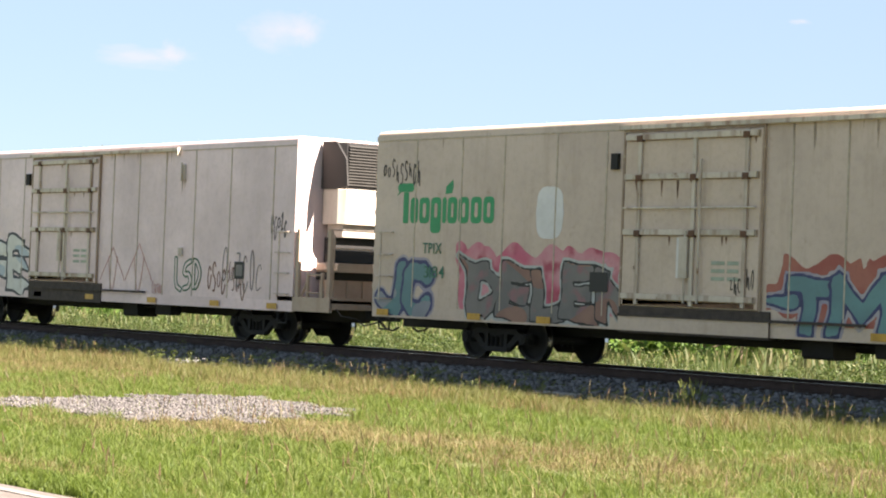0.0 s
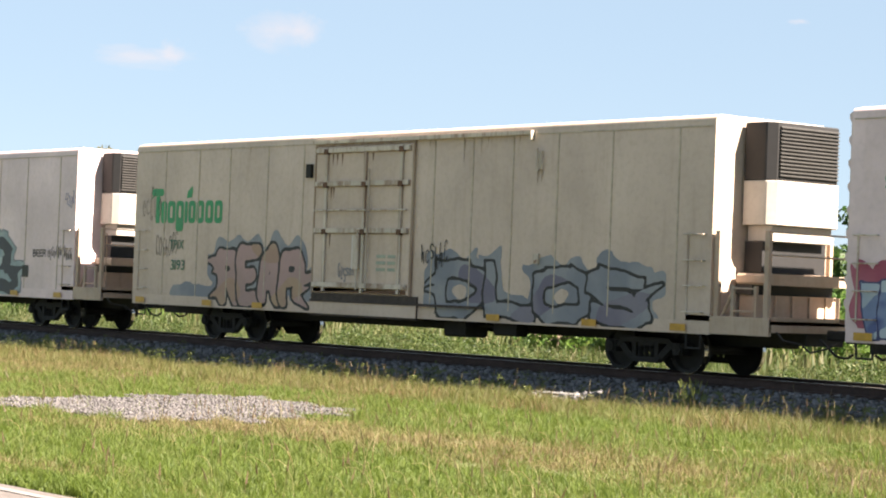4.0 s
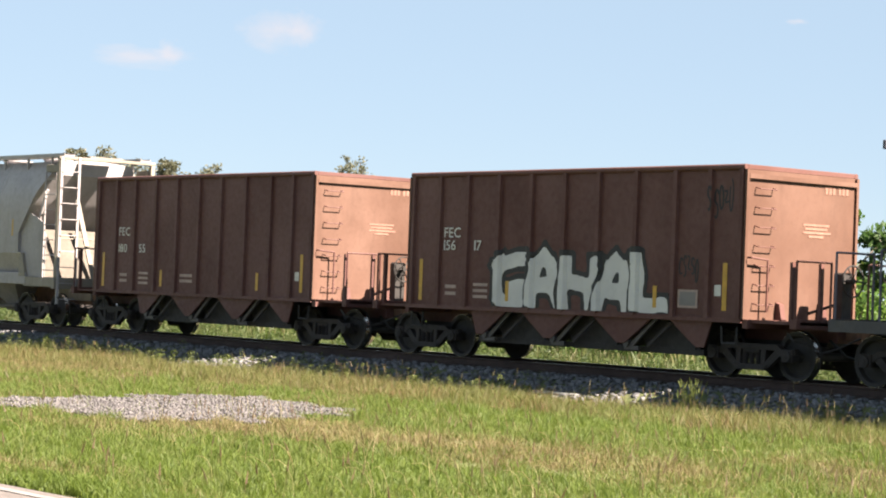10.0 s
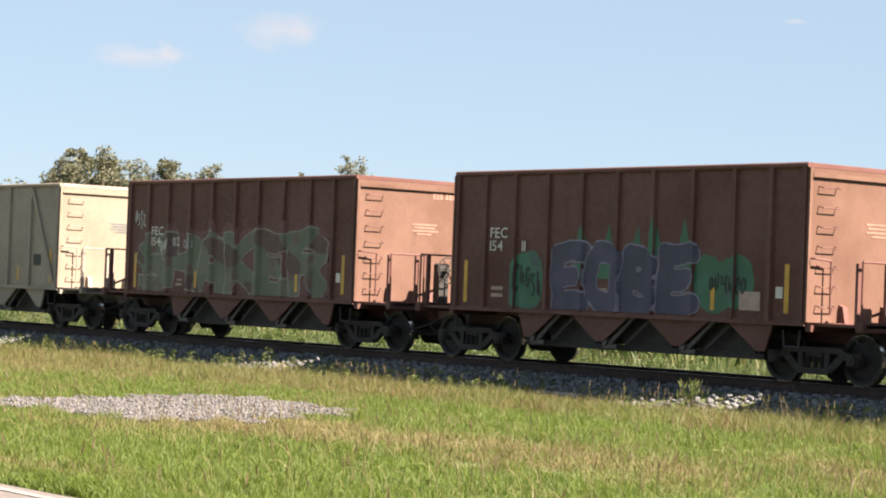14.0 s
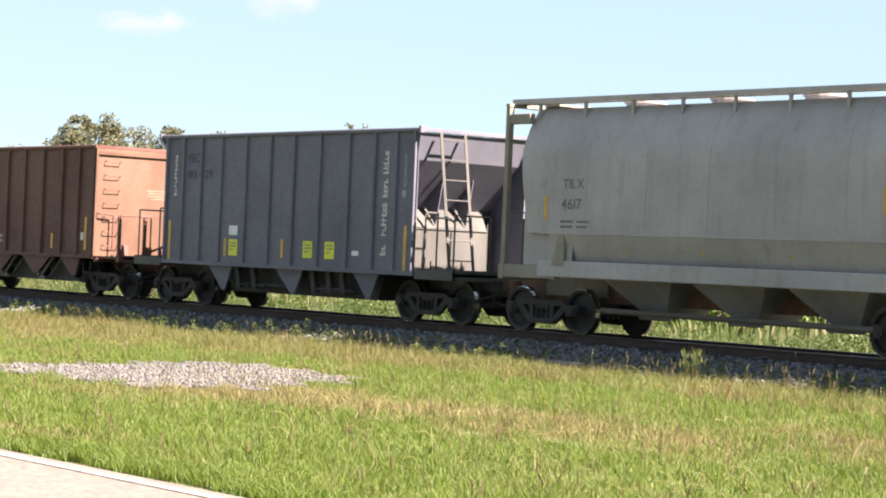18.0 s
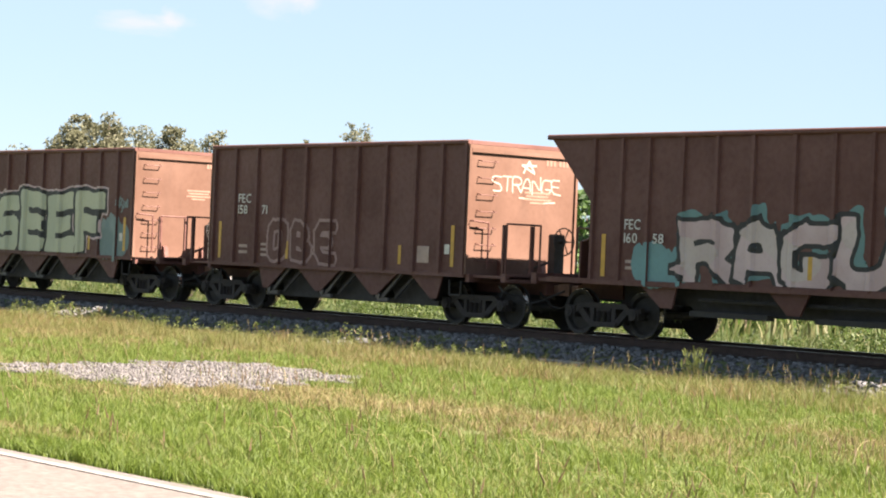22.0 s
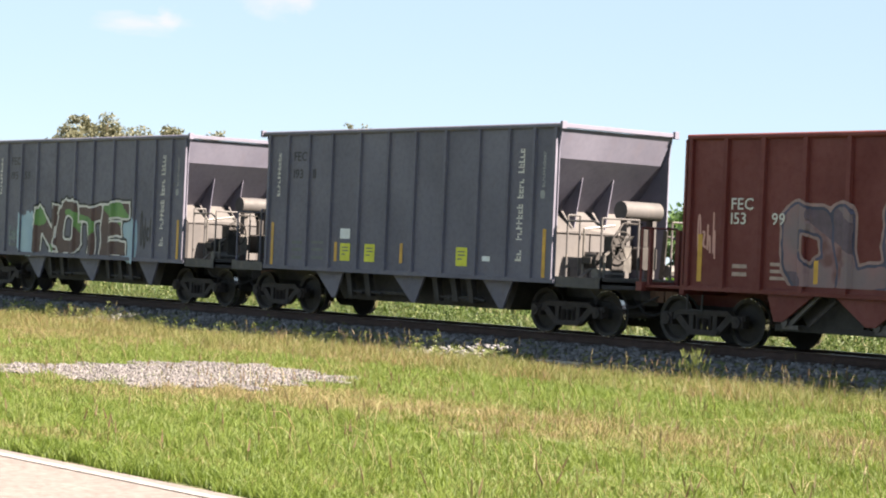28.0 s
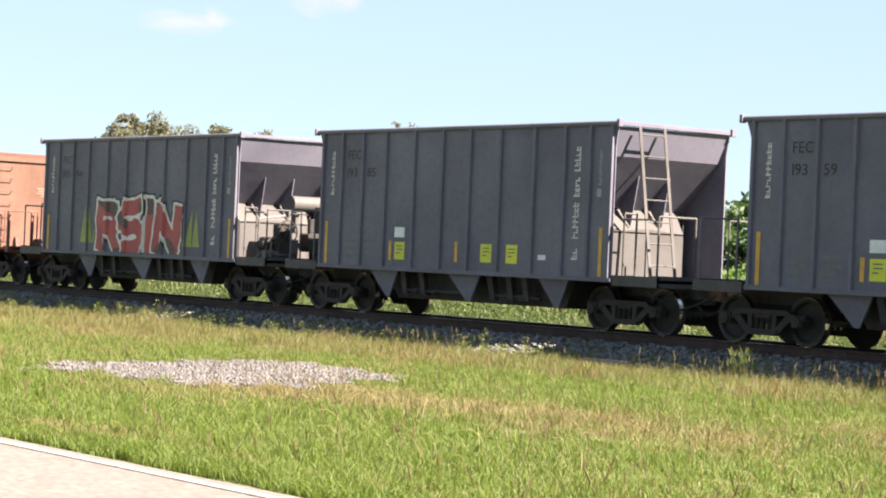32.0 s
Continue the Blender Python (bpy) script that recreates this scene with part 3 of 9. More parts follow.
def mural(side, car, word, x0, x1, z0, z1, fill, edge, fill2=None, halo=None, shade=None, shine=None, cloud=None, style="block", fat=0.40, e=0.07, low=0.0, wobble=0.10, seed=1, lean=0.0, arms=0, crown=0.0, zmin=None, reach=0.22, layer=1, label=""):
    """Sprayed letters that crowd together: cloud, halo, cast edge, outline, fill in two tones and a bright line."""
    rnd = random.Random(seed)
    st = 0.028
    zmin = z0 if zmin is None else zmin
    m = reach + 0.25
    xs, zs = np.arange(x0 - m, x1 + m, st), np.arange(zmin, z1 + m + crown, st)
    gx, gz = np.meshgrid(xs + st / 2, zs + st / 2)
    ph = [rnd.uniform(0, math.tau) for _ in range(8)]
    wx = gx + 0.035 * np.sin(gz * 4.1 + ph[0] + gx) + 0.02 * np.sin(gz * 9.0 + ph[1])
    wz = gz + 0.04 * np.sin(gx * 2.3 + ph[2]) + 0.02 * np.sin(gx * 7.7 + ph[3])
    wide = [{"I": 0.5, "M": 1.3, "W": 1.3, "L": 0.9, "F": 0.95}.get(c, 1.0) for c in word]
    unit = (x1 - x0) / sum(wide)
    hw = min(unit * fat * 0.365, (z1 - z0) * 0.145)
    fields, x = [], x0
    lines = np.full(gx.shape, 9.0)
    for c, k in zip(word, wide):
        cw = unit * k
        a, b = x + hw * 0.75, x + cw - hw * 0.75
        if c == "I":
            a = b = x + cw / 2
        tilt, push, rise = rnd.uniform(-1, 1) * wobble, rnd.uniform(-1, 1) * wobble, rnd.uniform(-0.5, 1) * wobble * 0.8
        segs = []
        for line in STROKES[c].split("|"):
            pts = []
            for q in line.split():
                u, v = int(q[0]) / 4 - (0.5 if c == "I" else 0), int(q[1]) / 6
                v = v * (1 + rise) + tilt * (u - 0.5) * 0.5
                pts.append((a + (b - a) * (u + push * (v - 0.5)) + lean * (v - 0.5) * (z1 - z0) + rnd.uniform(-1, 1) * wobble * 0.12, z0 + hw * 0.8 + (z1 - z0 - hw * 1.6) * v))
            for p, q in zip(pts, pts[1:]):
                taper = (rnd.uniform(0.7, 1.05), rnd.uniform(0.95, 1.45)) if style == "wild" else (rnd.uniform(0.9, 1.08), rnd.uniform(0.9, 1.08))
                segs.append((p, q, hw * taper[0], hw * taper[1]))
        fields.append(letter_field(wx, wz, segs, style))
        if shine:
            lines = np.minimum(lines, letter_field(wx + hw * 0.28, wz - hw * 0.34, [(p, q, 0.0, 0.0) for p, q, _, _ in segs], "bubble"))
        x += cw
    for i in range(arms):
        left = i % 2 == 0
        px, pz = (x0 + hw, x1 - hw)[not left], z0 + (z1 - z0) * rnd.uniform(0.15, 0.9)
        q = (px + (-1 if left else 1) * rnd.uniform(0.4, 0.8), pz + rnd.uniform(-0.3, 0.35))
        f = letter_field(wx, wz, [((px, pz), q, hw * 0.9, 0.01)], "bubble")
        j = 0 if left else len(fields) - 1
        fields[j] = np.minimum(fields[j], f)
    near = np.minimum.reduce(fields)
    out = np.zeros(gx.shape, int)
    if cloud:
        rag = 0.10 * np.abs(np.sin(gx * 3.3 + ph[4])) + 0.07 * np.sin(gx * 8.1 + ph[5]) + 0.06 * np.sin(gz * 6.0 + gx * 2.2 + ph[6])
        out[near < reach * 0.6 + rag] = 1
        if crown:
            top = z1 + crown * (0.35 + 0.65 * np.abs(np.sin(gx * 2.6 + ph[7])) * (0.75 + 0.25 * np.sin(gx * 6.1)))
            out[(gx > x0 - 0.1) & (gx < x1 + 0.1) & (gz < top) & (gz > z0 + 0.3)] = 1
    if halo:
        out[near < e + 0.05] = 2
    if shade:
        k = int(round(0.10 / st))
        for f in fields:
            moved = np.roll(np.roll(f, -k // 2, 0), -k, 1)
            out[moved < e * 0.6] = 3
    mottle = np.sin(gx * 2.9 + ph[0] + 1.6 * np.sin(gz * 3.3)) + np.sin(gz * 4.7 + ph[1] + 1.2 * np.sin(gx * 2.1))
    for f in fields:
        out[f < e] = 4
        out[f < 0] = 5
        if fill2:
            out[(f < 0) & ((gz < z0 + low * (z1 - z0) + 0.06 * np.sin(gx * 5 + ph[2])) if low else (mottle > 0.75))] = 6
        if shine:
            out[(f < -0.02) & (lines < 0.022)] = 7
    painted(side, car, out, xs, zs, {1: cloud, 2: halo, 3: shade, 4: edge, 5: fill, 6: fill2, 7: shine}, layer, label)


# ---- running gear ----
WHEEL_R = 0.44


def wheel_mesh():
    r = WHEEL_R
    prof = [(0.0, -0.09), (0.09, -0.09), (0.11, -0.02), (r - 0.10, 0.015), (r - 0.07, -0.06), (r, -0.07), (r + 0.004, 0.04), (r + 0.028, 0.045), (r + 0.028, 0.07), (r - 0.07, 0.07), (r - 0.10, 0.05), (0.11, 0.03), (0.0, 0.03)]
    return Solid().revolve(prof, n=22, centre=(0, -0.755, 0)).revolve([(a, -b) for a, b in prof][::-1], n=22, centre=(0, 0.755, 0)).cyl((0, -1.0, 0), (0, 1.0, 0), 0.08, 10)


def tread_mesh():
    r = WHEEL_R
    s = Solid()
    for y, k in ((-0.755, 1), (0.755, -1)):
        s.revolve([(r + 0.002, y - 0.065 * k), (r + 0.006, y + 0.036 * k), (r - 0.02, y + 0.036 * k), (r - 0.02, y - 0.065 * k)], n=28)
    return s


def side_frame():
    """Cast three-piece truck frame with its two windows, drawn in x and z."""
    s = Solid()
    y0, y1 = -1.06, -0.93
    z = WHEEL_R
    for k in (-1, 1):
        top = [(0, z + 0.20), (k * 0.62, z + 0.20), (k * 0.76, z + 0.10), (k * 1.04, z + 0.14), (k * 1.06, z + 0.03), (k * 0.72, z - 0.01), (k * 0.58, z + 0.09), (0, z + 0.10)]
        s.prism_xz(top, y0, y1)
        s.prism_xz([(k * 0.60, z + 0.12), (k * 0.73, z + 0.03), (k * 0.40, z - 0.24), (k * 0.26, z - 0.19)], y0 + 0.01, y1 - 0.01)
        s.prism_xz([(k * 0.24, z + 0.11), (k * 0.36, z + 0.11), (k * 0.34, z - 0.18), (k * 0.24, z - 0.18)], y0 + 0.005, y1 - 0.005)
        s.box(k * 0.885 - 0.13, k * 0.885 + 0.13, y0 - 0.03, y1 + 0.02, z - 0.10, z + 0.12)
        s.cyl((k * 0.885, y0 - 0.07, z), (k * 0.885, y0, z), 0.105, 14)
        s.cyl((k * 0.885, y0 - 0.085, z), (k * 0.885, y0 - 0.07, z), 0.05, 10)
    s.prism_xz([(-0.42, z - 0.16), (0.42, z - 0.16), (0.34, z - 0.27), (-0.34, z - 0.27)], y0 - 0.01, y1 + 0.01)
    return s


def spring():
    """One coil spring: a ribbed barrel."""
    rings = []
    for i in range(13):
        r = 0.064 if i % 2 else 0.045
        rings.append([(r * math.cos(j * math.tau / 8), r * math.sin(j * math.tau / 8), i * 0.0175) for j in range(8)])
    vs = [p for q in rings for p in q]
    fs = [(i * 8 + j, i * 8 + (j + 1) % 8, (i + 1) * 8 + (j + 1) % 8, (i + 1) * 8 + j) for i in range(12) for j in range(8)]
    return Solid().add(vs, fs + [tuple(range(7, -1, -1)), tuple(range(96, 104))])


def bolster():
    s = Solid().box(-0.20, 0.20, -1.04, 1.04, WHEEL_R + 0.02, WHEEL_R + 0.18, 0.03)
    s.cyl((0, 0, WHEEL_R + 0.18), (0, 0, WHEEL_R + 0.34), 0.2, 12)
    for k in (-1, 1):
        s.box(k * 0.42 - 0.04, k * 0.42 + 0.04, -0.85, 0.85, WHEEL_R - 0.08, WHEEL_R + 0.03)
        for y in (-0.755, 0.755):
            s.prism_xz([(k * 0.40, WHEEL_R - 0.2), (k * 0.455, WHEEL_R - 0.16), (k * 0.44, WHEEL_R + 0.16), (k * 0.38, WHEEL_R + 0.16)], y - 0.05, y + 0.05)
    return s


WHEELSETS = []


def truck(car, x, frame_mat, wheel_mat, turn_tag):
    t = part("truck", cached("bolster", bolster), frame_mat, car, at=(x, 0, 0))
    for k in (0, 1):
        part("side_frame", cached("side_frame", side_frame, 0.012), frame_mat, t, turn=math.pi * k)
        for xs in (-0.15, 0.0, 0.15):
            part("coil_spring", cached("coil_spring", spring), frame_mat, t, at=(xs, -1.0 if k == 0 else 1.0, WHEEL_R - 0.16))
    for k in (-1, 1):
        w = part("wheelset", cached("wheelset", wheel_mesh, 0, True), wheel_mat, t, at=(k * 0.885, 0, WHEEL_R))
        pieces("wheel_tread", "wheel_tread", tread_mesh, TREAD, t, at=(k * 0.885, 0, WHEEL_R), label="bright worn wheel tread")
        WHEELSETS.append((w, turn_tag, x + k * 0.885))
    return t


def coupler_mesh():
    s = Solid().box(0, 0.52, -0.09, 0.09, 0.74, 0.92, 0.02)
    s.prism_xy([(0.48, -0.13), (0.62, -0.19), (0.74, -0.17), (0.72, -0.06), (0.64, -0.02), (0.66, 0.10), (0.74, 0.13), (0.72, 0.2), (0.55, 0.17), (0.48, 0.10)], 0.70, 0.98)
    return s


def hose_mesh():
    s = Solid()
    pts = [(0.15, -0.35, 0.75), (0.35, -0.36, 0.62), (0.5, -0.33, 0.48), (0.68, -0.26, 0.44), (0.8, -0.2, 0.52)]
    return s.tube(pts, 0.024)


def couplers(car, front, rear, mat=RUST):
    part("coupler", cached("coupler", coupler_mesh, 0.008), mat, car, at=(front - 0.72, 0, 0))
    part("coupler", cached("coupler", coupler_mesh, 0.008), mat, car, at=(rear + 0.72, 0, 0), turn=math.pi)
    part("air_hose", cached("air_hose", hose_mesh, 0, True), BLACK, car, "black rubber brake hose", at=(front - 0.8, 0, 0))
    part("air_hose", cached("air_hose", hose_mesh, 0, True), BLACK, car, "black rubber brake hose", at=(rear + 0.8, 0, 0), turn=math.pi)
    part("uncoupling_lever", cached("uncoupling_lever", lever_mesh, 0, True), IRON, car, at=(front - 0.72, 0, 0))
    part("uncoupling_lever", cached("uncoupling_lever", lever_mesh, 0, True), IRON, car, at=(rear + 0.72, 0, 0), turn=math.pi)


def lever_mesh():
    return Solid().tube([(0.0, -1.40, 0.86), (0.12, -1.36, 0.72), (0.16, -0.95, 0.66), (0.30, -0.85, 0.52), (0.46, -0.62, 0.60), (0.62, -0.20, 0.80), (0.66, 0.0, 0.92)], 0.018)


def brake_wheel_mesh():
    s = Solid().ring((0, 0, 0), 0.28, 0.016)
    for i in range(6):
        a = i * math.tau / 6
        s.cyl((0, 0, 0), (-0.03 if i % 2 else 0.0, 0.28 * math.cos(a), 0.28 * math.sin(a)), 0.014, 5)
    s.cyl((-0.14, 0, 0), (0.03, 0, 0), 0.05, 10)
    return s


def side_grab(car, x0, x1, y, z, mat, out=0.08):
    me = cached(("side_grab", round(x1 - x0, 2), out), lambda: Solid().tube([(0, 0, 0), (0, -out, 0), (x1 - x0, -out, 0), (x1 - x0, 0, 0)], 0.013))
    return part("grab_iron", me, mat, car, at=(x0, y, z))


def stirrup(car, x, y, z0, mat):
    me = cached("stirrup", lambda: Solid().tube([(-0.19, 0, 0.30), (-0.17, 0, 0), (0.17, 0, 0), (0.19, 0, 0.30)], 0.02))
    return part("step", me, mat, car, at=(x, y, z0))


def platform_rail(car, x, y0, y1, mat, z=1.1, h=1.0, mid=False):
    def build():
        s = Solid().tube([(0, 0, 0), (0, 0, h), (0, y1 - y0, h), (0, y1 - y0, 0)], 0.022)
        if mid:
            s.cyl((0, 0, h * 0.5), (0, y1 - y0, h * 0.5), 0.018, 6)
        return s
    return part("handrail", cached(("handrail", round(y1 - y0, 2), h, mid), build), mat, car, at=(x, y0, z))


# ---- freight cars: x = 0 is the front top corner, the car reaches back to -x ----
def posts_of(xs, w):
    return [(x - w / 2, x + w / 2) for x in xs]


def car_base(name, label, category, group):
    return thing(name, label, category, group)


def side_shell(car, key, L, zb, zt, panel_y, xs, w, depth, mat, x_front=-0.1, x_rear=None, outline=None):
    """Both side sheets with their posts, each post a mesh of its own."""
    x_rear = -L + 0.1 if x_rear is None else x_rear
    ring = outline or [(x_rear, zb), (x_front, zb), (x_front, zt - 0.05), (x_rear, zt - 0.05)]
    for k in (-1, 1):
        part("side_sheet", cached((key, "side", k), lambda: Solid().prism_xz(ring, *sorted((k * panel_y, k * (panel_y - 0.02))))), mat, car)
    def post():
        return Solid().prism_xy([(-w / 2, 0.01), (-w / 2 + 0.015, -depth), (w / 2 - 0.015, -depth), (w / 2, 0.01)], zb - 0.02, zt - 0.06)
    me = cached((key, "post"), post)
    for x in xs:
        part("side_post", me, mat, car, at=(x, -panel_y, 0))
        part("side_post", me, mat, car, at=(x, panel_y, 0), turn=math.pi)


def top_chord(car, key, L, zt, y, mat, bulb=0.06, end=True):
    def build():
        s = Solid()
        s.box(-L, 0, -y - 0.03, -y + 0.07, zt - 0.10, zt, 0.025)
        s.box(-L, 0, y - 0.07, y + 0.03, zt - 0.10, zt, 0.025)
        if end:
            s.box(-0.10, 0.0, -y + 0.07, y - 0.07, zt - 0.09, zt - 0.005)
            s.box(-L, -L + 0.10, -y + 0.07, y - 0.07, zt - 0.09, zt - 0.005)
        if bulb > 0.06:
            for x in (-L - 0.01, 0.0):
                for k in (-1, 1):
                    s.box(x - 0.03, x + 0.04, k * y - 0.06, k * y + 0.06, zt - 0.12, zt + 0.03)
        return s
    return part("top_chord", cached((key, "chord"), build, 0.006), mat, car)


def load_mesh(L, y, z, x0, x1):
    def build():
        s = Solid()
        n, m = 26, 8
        rnd = random.Random(5)
        vs = [(x0 + (x1 - x0) * i / n, -y + 2 * y * j / m, z + 0.16 * math.sin(i * 0.7) * math.sin(j * math.pi / m) + rnd.uniform(-0.03, 0.03)) for i in range(n + 1) for j in range(m + 1)]
        vs += [(x, yy, z - 0.5) for x, yy, _ in vs]
        k = (n + 1) * (m + 1)
        fs = [(i * (m + 1) + j, (i + 1) * (m + 1) + j, (i + 1) * (m + 1) + j + 1, i * (m + 1) + j + 1) for i in range(n) for j in range(m)]
        fs += [tuple(q + k for q in f[::-1]) for f in fs]
        return s.add(vs, fs)
    return build


def upright_bars(x0, x1, runs, seed=1):
    """Lines of wording turned upright, one short bar for each letter."""
    rnd = random.Random(seed)
    out = []
    for z0, z1, n in runs:
        p = (z1 - z0) / n
        for i in range(n):
            tall = rnd.random() < 0.3 or i == 0
            a = z0 + i * p
            out.append((x0 if tall else x0 + (x1 - x0) * 0.28, x1, a, a + p * rnd.uniform(0.22, 0.34)))
            if rnd.random() < 0.8:
                out.append((x1 - (x1 - x0) * 0.24, x1, a + p * 0.35, a + p * 0.8))
            if rnd.random() < 0.55:
                out.append((x0 + (x1 - x0) * 0.3, x0 + (x1 - x0) * 0.52, a + p * 0.35, a + p * 0.8))
    return bar_tris(out)


def panel_labels(side, car, items):
    for x, z, w, h, m in items:
        if m is LIME and h > 0.3:
            side.decal("stencil_bar", bar_tris([(x - 0.12, x + 0.11, z + 0.09, z + 0.115), (x - 0.10, x + 0.12, z + 0.02, z + 0.045), (x - 0.12, x + 0.02, z - 0.06, z - 0.035)]), INK_GREY_DK, car, 3)
        side.decal("placard", bar_tris([(x - w / 2, x + w / 2, z - h / 2, z + h / 2)]), m, car, 2)


GREY_POSTS = [-9.92, -9.18, -8.38, -7.52, -6.49, -5.5, -4.57, -3.57, -2.5, -1.57, -0.82, -0.2]


def grey_hopper(number, brake_end, placards=2, graffiti=None, tag=None):
    end = "with a brake wheel end" if brake_end else "with a sloping end ladder"
    car = car_base("hopper_car", "dark grey open-top hopper car " + end, "hopper car", "grey hopper cars")
    L, zt, zb, py = 10.2, 4.09, 1.06, 1.50
    ring = [(-9.98, zb), (-0.12, zb), (-0.12, 3.6), (-0.05, zt - 0.05), (-10.12, zt - 0.05), (-9.98, 3.6)]
    side_shell(car, "grey", L, zb, zt, py, GREY_POSTS, 0.10, 0.055, GREY, outline=ring)
    top_chord(car, "grey", L, zt, 1.53, GREY, 0.08)
    pieces("side_sill", "grey_sill", lambda: Solid().box(-10.0, -0.1, -1.545, -1.44, 0.98, 1.07).box(-10.0, -0.1, 1.44, 1.545, 0.98, 1.07), GREY, car)
    part("ballast_load", cached("grey_load", load_mesh(L, 1.47, 3.35, -8.9, -1.3)), GRAVEL, car, "grey crushed stone load")
    for k, at, turn in ((0, (0, 0, 0), 0.0), (1, (-L, 0, 0), math.pi)):
        part("slope_sheet", cached("grey_slope", lambda: Solid().add([(x + d, y, z) for d in (0, -0.03) for x, z in ((-0.06, 3.99), (-0.30, 3.42), (-1.60, 2.0)) for y in (-1.48, 1.48)], [(0, 1, 3, 2), (2, 3, 5, 4), (7, 6, 8, 9), (9, 8, 10, 11), (0, 2, 8, 6), (2, 4, 10, 8), (1, 7, 9, 3), (3, 9, 11, 5), (0, 6, 7, 1), (4, 5, 11, 10)])), GREY, car, at=at, turn=turn)
        def gussets():
            s = Solid()
            for y in (-0.42, 0.42):
                s.plate([(-0.55, y, 3.36), (-1.20, y, 2.52), (-1.05, y, 2.32), (-0.80, y, 2.08)], (0, 0.02, 0))
            return s
        pieces("gusset", "grey_gusset", gussets, GREY, car, at=at, turn=turn)
        def head():
            s = Solid()
            s.prism_yz([(-1.0, 1.08), (1.0, 1.08), (1.0, 1.98), (0.0, 2.05), (-1.0, 1.98)], -0.80, -0.76)
            for k2 in (-1, 1):
                s.plate([(-0.76, k2 * 1.0, 1.08), (-0.76, k2 * 1.0, 1.98), (-1.25, k2 * 1.48, 2.45), (-1.25, k2 * 1.48, 1.08)], (-0.03, 0, 0))
            s.plate([(-0.76, -1.0, 1.98), (-0.76, 1.0, 1.98), (-1.25, 1.2, 2.46), (-1.25, -1.2, 2.46)], (0, 0, -0.03))
            s.box(-0.76, -0.73, -0.02, 0.02, 1.1, 1.95).box(-0.76, -0.72, -0.55, -0.3, 1.12, 1.3).box(-0.76, -0.72, 0.3, 0.55, 1.12, 1.3)
            return s
        pieces("bulkhead", "grey_head", head, GREY_END, car, at=at, turn=turn, label="grey lower end bulkhead")
        part("end_platform", cached("grey_platform", lambda: Solid().box(-1.2, 1.15, -1.46, 1.46, 1.0, 1.06).box(1.0, 1.15, -1.48, 1.48, 0.92, 1.14).box(-0.1, 1.15, -1.5, -1.42, 0.92, 1.12).box(-0.1, 1.15, 1.42, 1.5, 0.92, 1.12).box(-1.0, 1.1, -0.35, 0.35, 0.72, 1.0)), GREY_END, car, at=at, turn=turn)
        rails = GREY if k else GREY_END
        platform_rail(car, at[0] + (0.12 if not k else -0.12), -1.42, -1.1, rails, 1.06, 1.25)
        platform_rail(car, at[0] + (1.08 if not k else -1.08), -1.42, -0.45, rails, 1.06, 1.2)
        platform_rail(car, at[0] + (1.08 if not k else -1.08), 0.45, 1.42, rails, 1.06, 1.2)
        part("handrail", cached("grey_long_rail", lambda: Solid().tube([(0.12, -1.42, 2.2), (0.9, -1.42, 2.2), (1.08, -1.42, 2.1)], 0.022)), rails, car, at=at, turn=turn)
    if not brake_end:
        def ladder():
            s = Solid()
            for y in (-1.05, -0.40):
                s.plate([(0.04, y - 0.035, 4.0), (0.04, y + 0.035, 4.0), (0.50, y + 0.035, 1.1), (0.50, y - 0.035, 1.1)], (0.02, 0, 0.005))
            for i in range(7):
                z = 3.85 - i * 0.42
                x = 0.05 + (4.0 - z) / 2.9 * 0.46
                s.cyl((x, -1.05, z), (x, -0.40, z), 0.016, 6)
            return s
        part("ladder", cached("grey_ladder", ladder), GREY_END, car, "grey sloping end ladder")
    else:
        part("brake_wheel", cached("brake_wheel", brake_wheel_mesh, 0, True), IRON, car, at=(0.95, -0.75, 1.75))
        part("brake_stand", cached("brake_stand", lambda: Solid().box(0.6, 0.85, -0.9, -0.6, 1.06, 1.95, 0.03).tube([(0.7, -0.75, 1.9), (0.7, -0.5, 2.2), (0.4, 0.3, 2.2)], 0.02)), IRON, car)
        part("air_reservoir", cached("reservoir", lambda: Solid().cyl((0.45, -0.35, 2.45), (0.45, 0.65, 2.45), 0.19, 14).box(0.36, 0.54, -0.25, -0.15, 1.06, 2.3).box(0.36, 0.54, 0.45, 0.55, 1.06, 2.3), 0, True), GREY_END, car, "grey brake air cylinder")
        part("brake_valve", cached("valve", lambda: Solid().box(0.35, 0.75, 0.0, 0.4, 1.3, 1.75, 0.04).cyl((0.55, 0.2, 1.75), (0.55, 0.2, 2.1), 0.09, 8).cyl((0.35, -0.2, 1.5), (0.35, 0.1, 1.4), 0.07, 8), 0.01), IRON, car)
        def pipes():
            s = Solid()
            s.tube([(0.95, -1.2, 1.06), (0.95, -1.2, 1.55), (0.80, -0.95, 1.62), (0.45, -0.7, 1.62)], 0.03)
            s.tube([(0.30, -1.15, 1.06), (0.30, -1.15, 2.05), (0.45, -0.5, 2.15)], 0.025)
            s.tube([(1.05, 0.95, 1.06), (1.0, 0.95, 1.9), (0.55, 0.75, 2.0)], 0.03)
            s.cyl((0.75, -1.25, 1.20), (0.75, -0.55, 1.20), 0.11, 10)
            s.cyl((0.55, 0.85, 1.30), (0.55, 1.25, 1.30), 0.13, 10)
            s.plate([(0.20, -1.25, 1.08), (0.32, -1.25, 1.08), (1.05, -0.55, 1.95), (0.95, -0.55, 1.95)], (0, 0.03, 0))
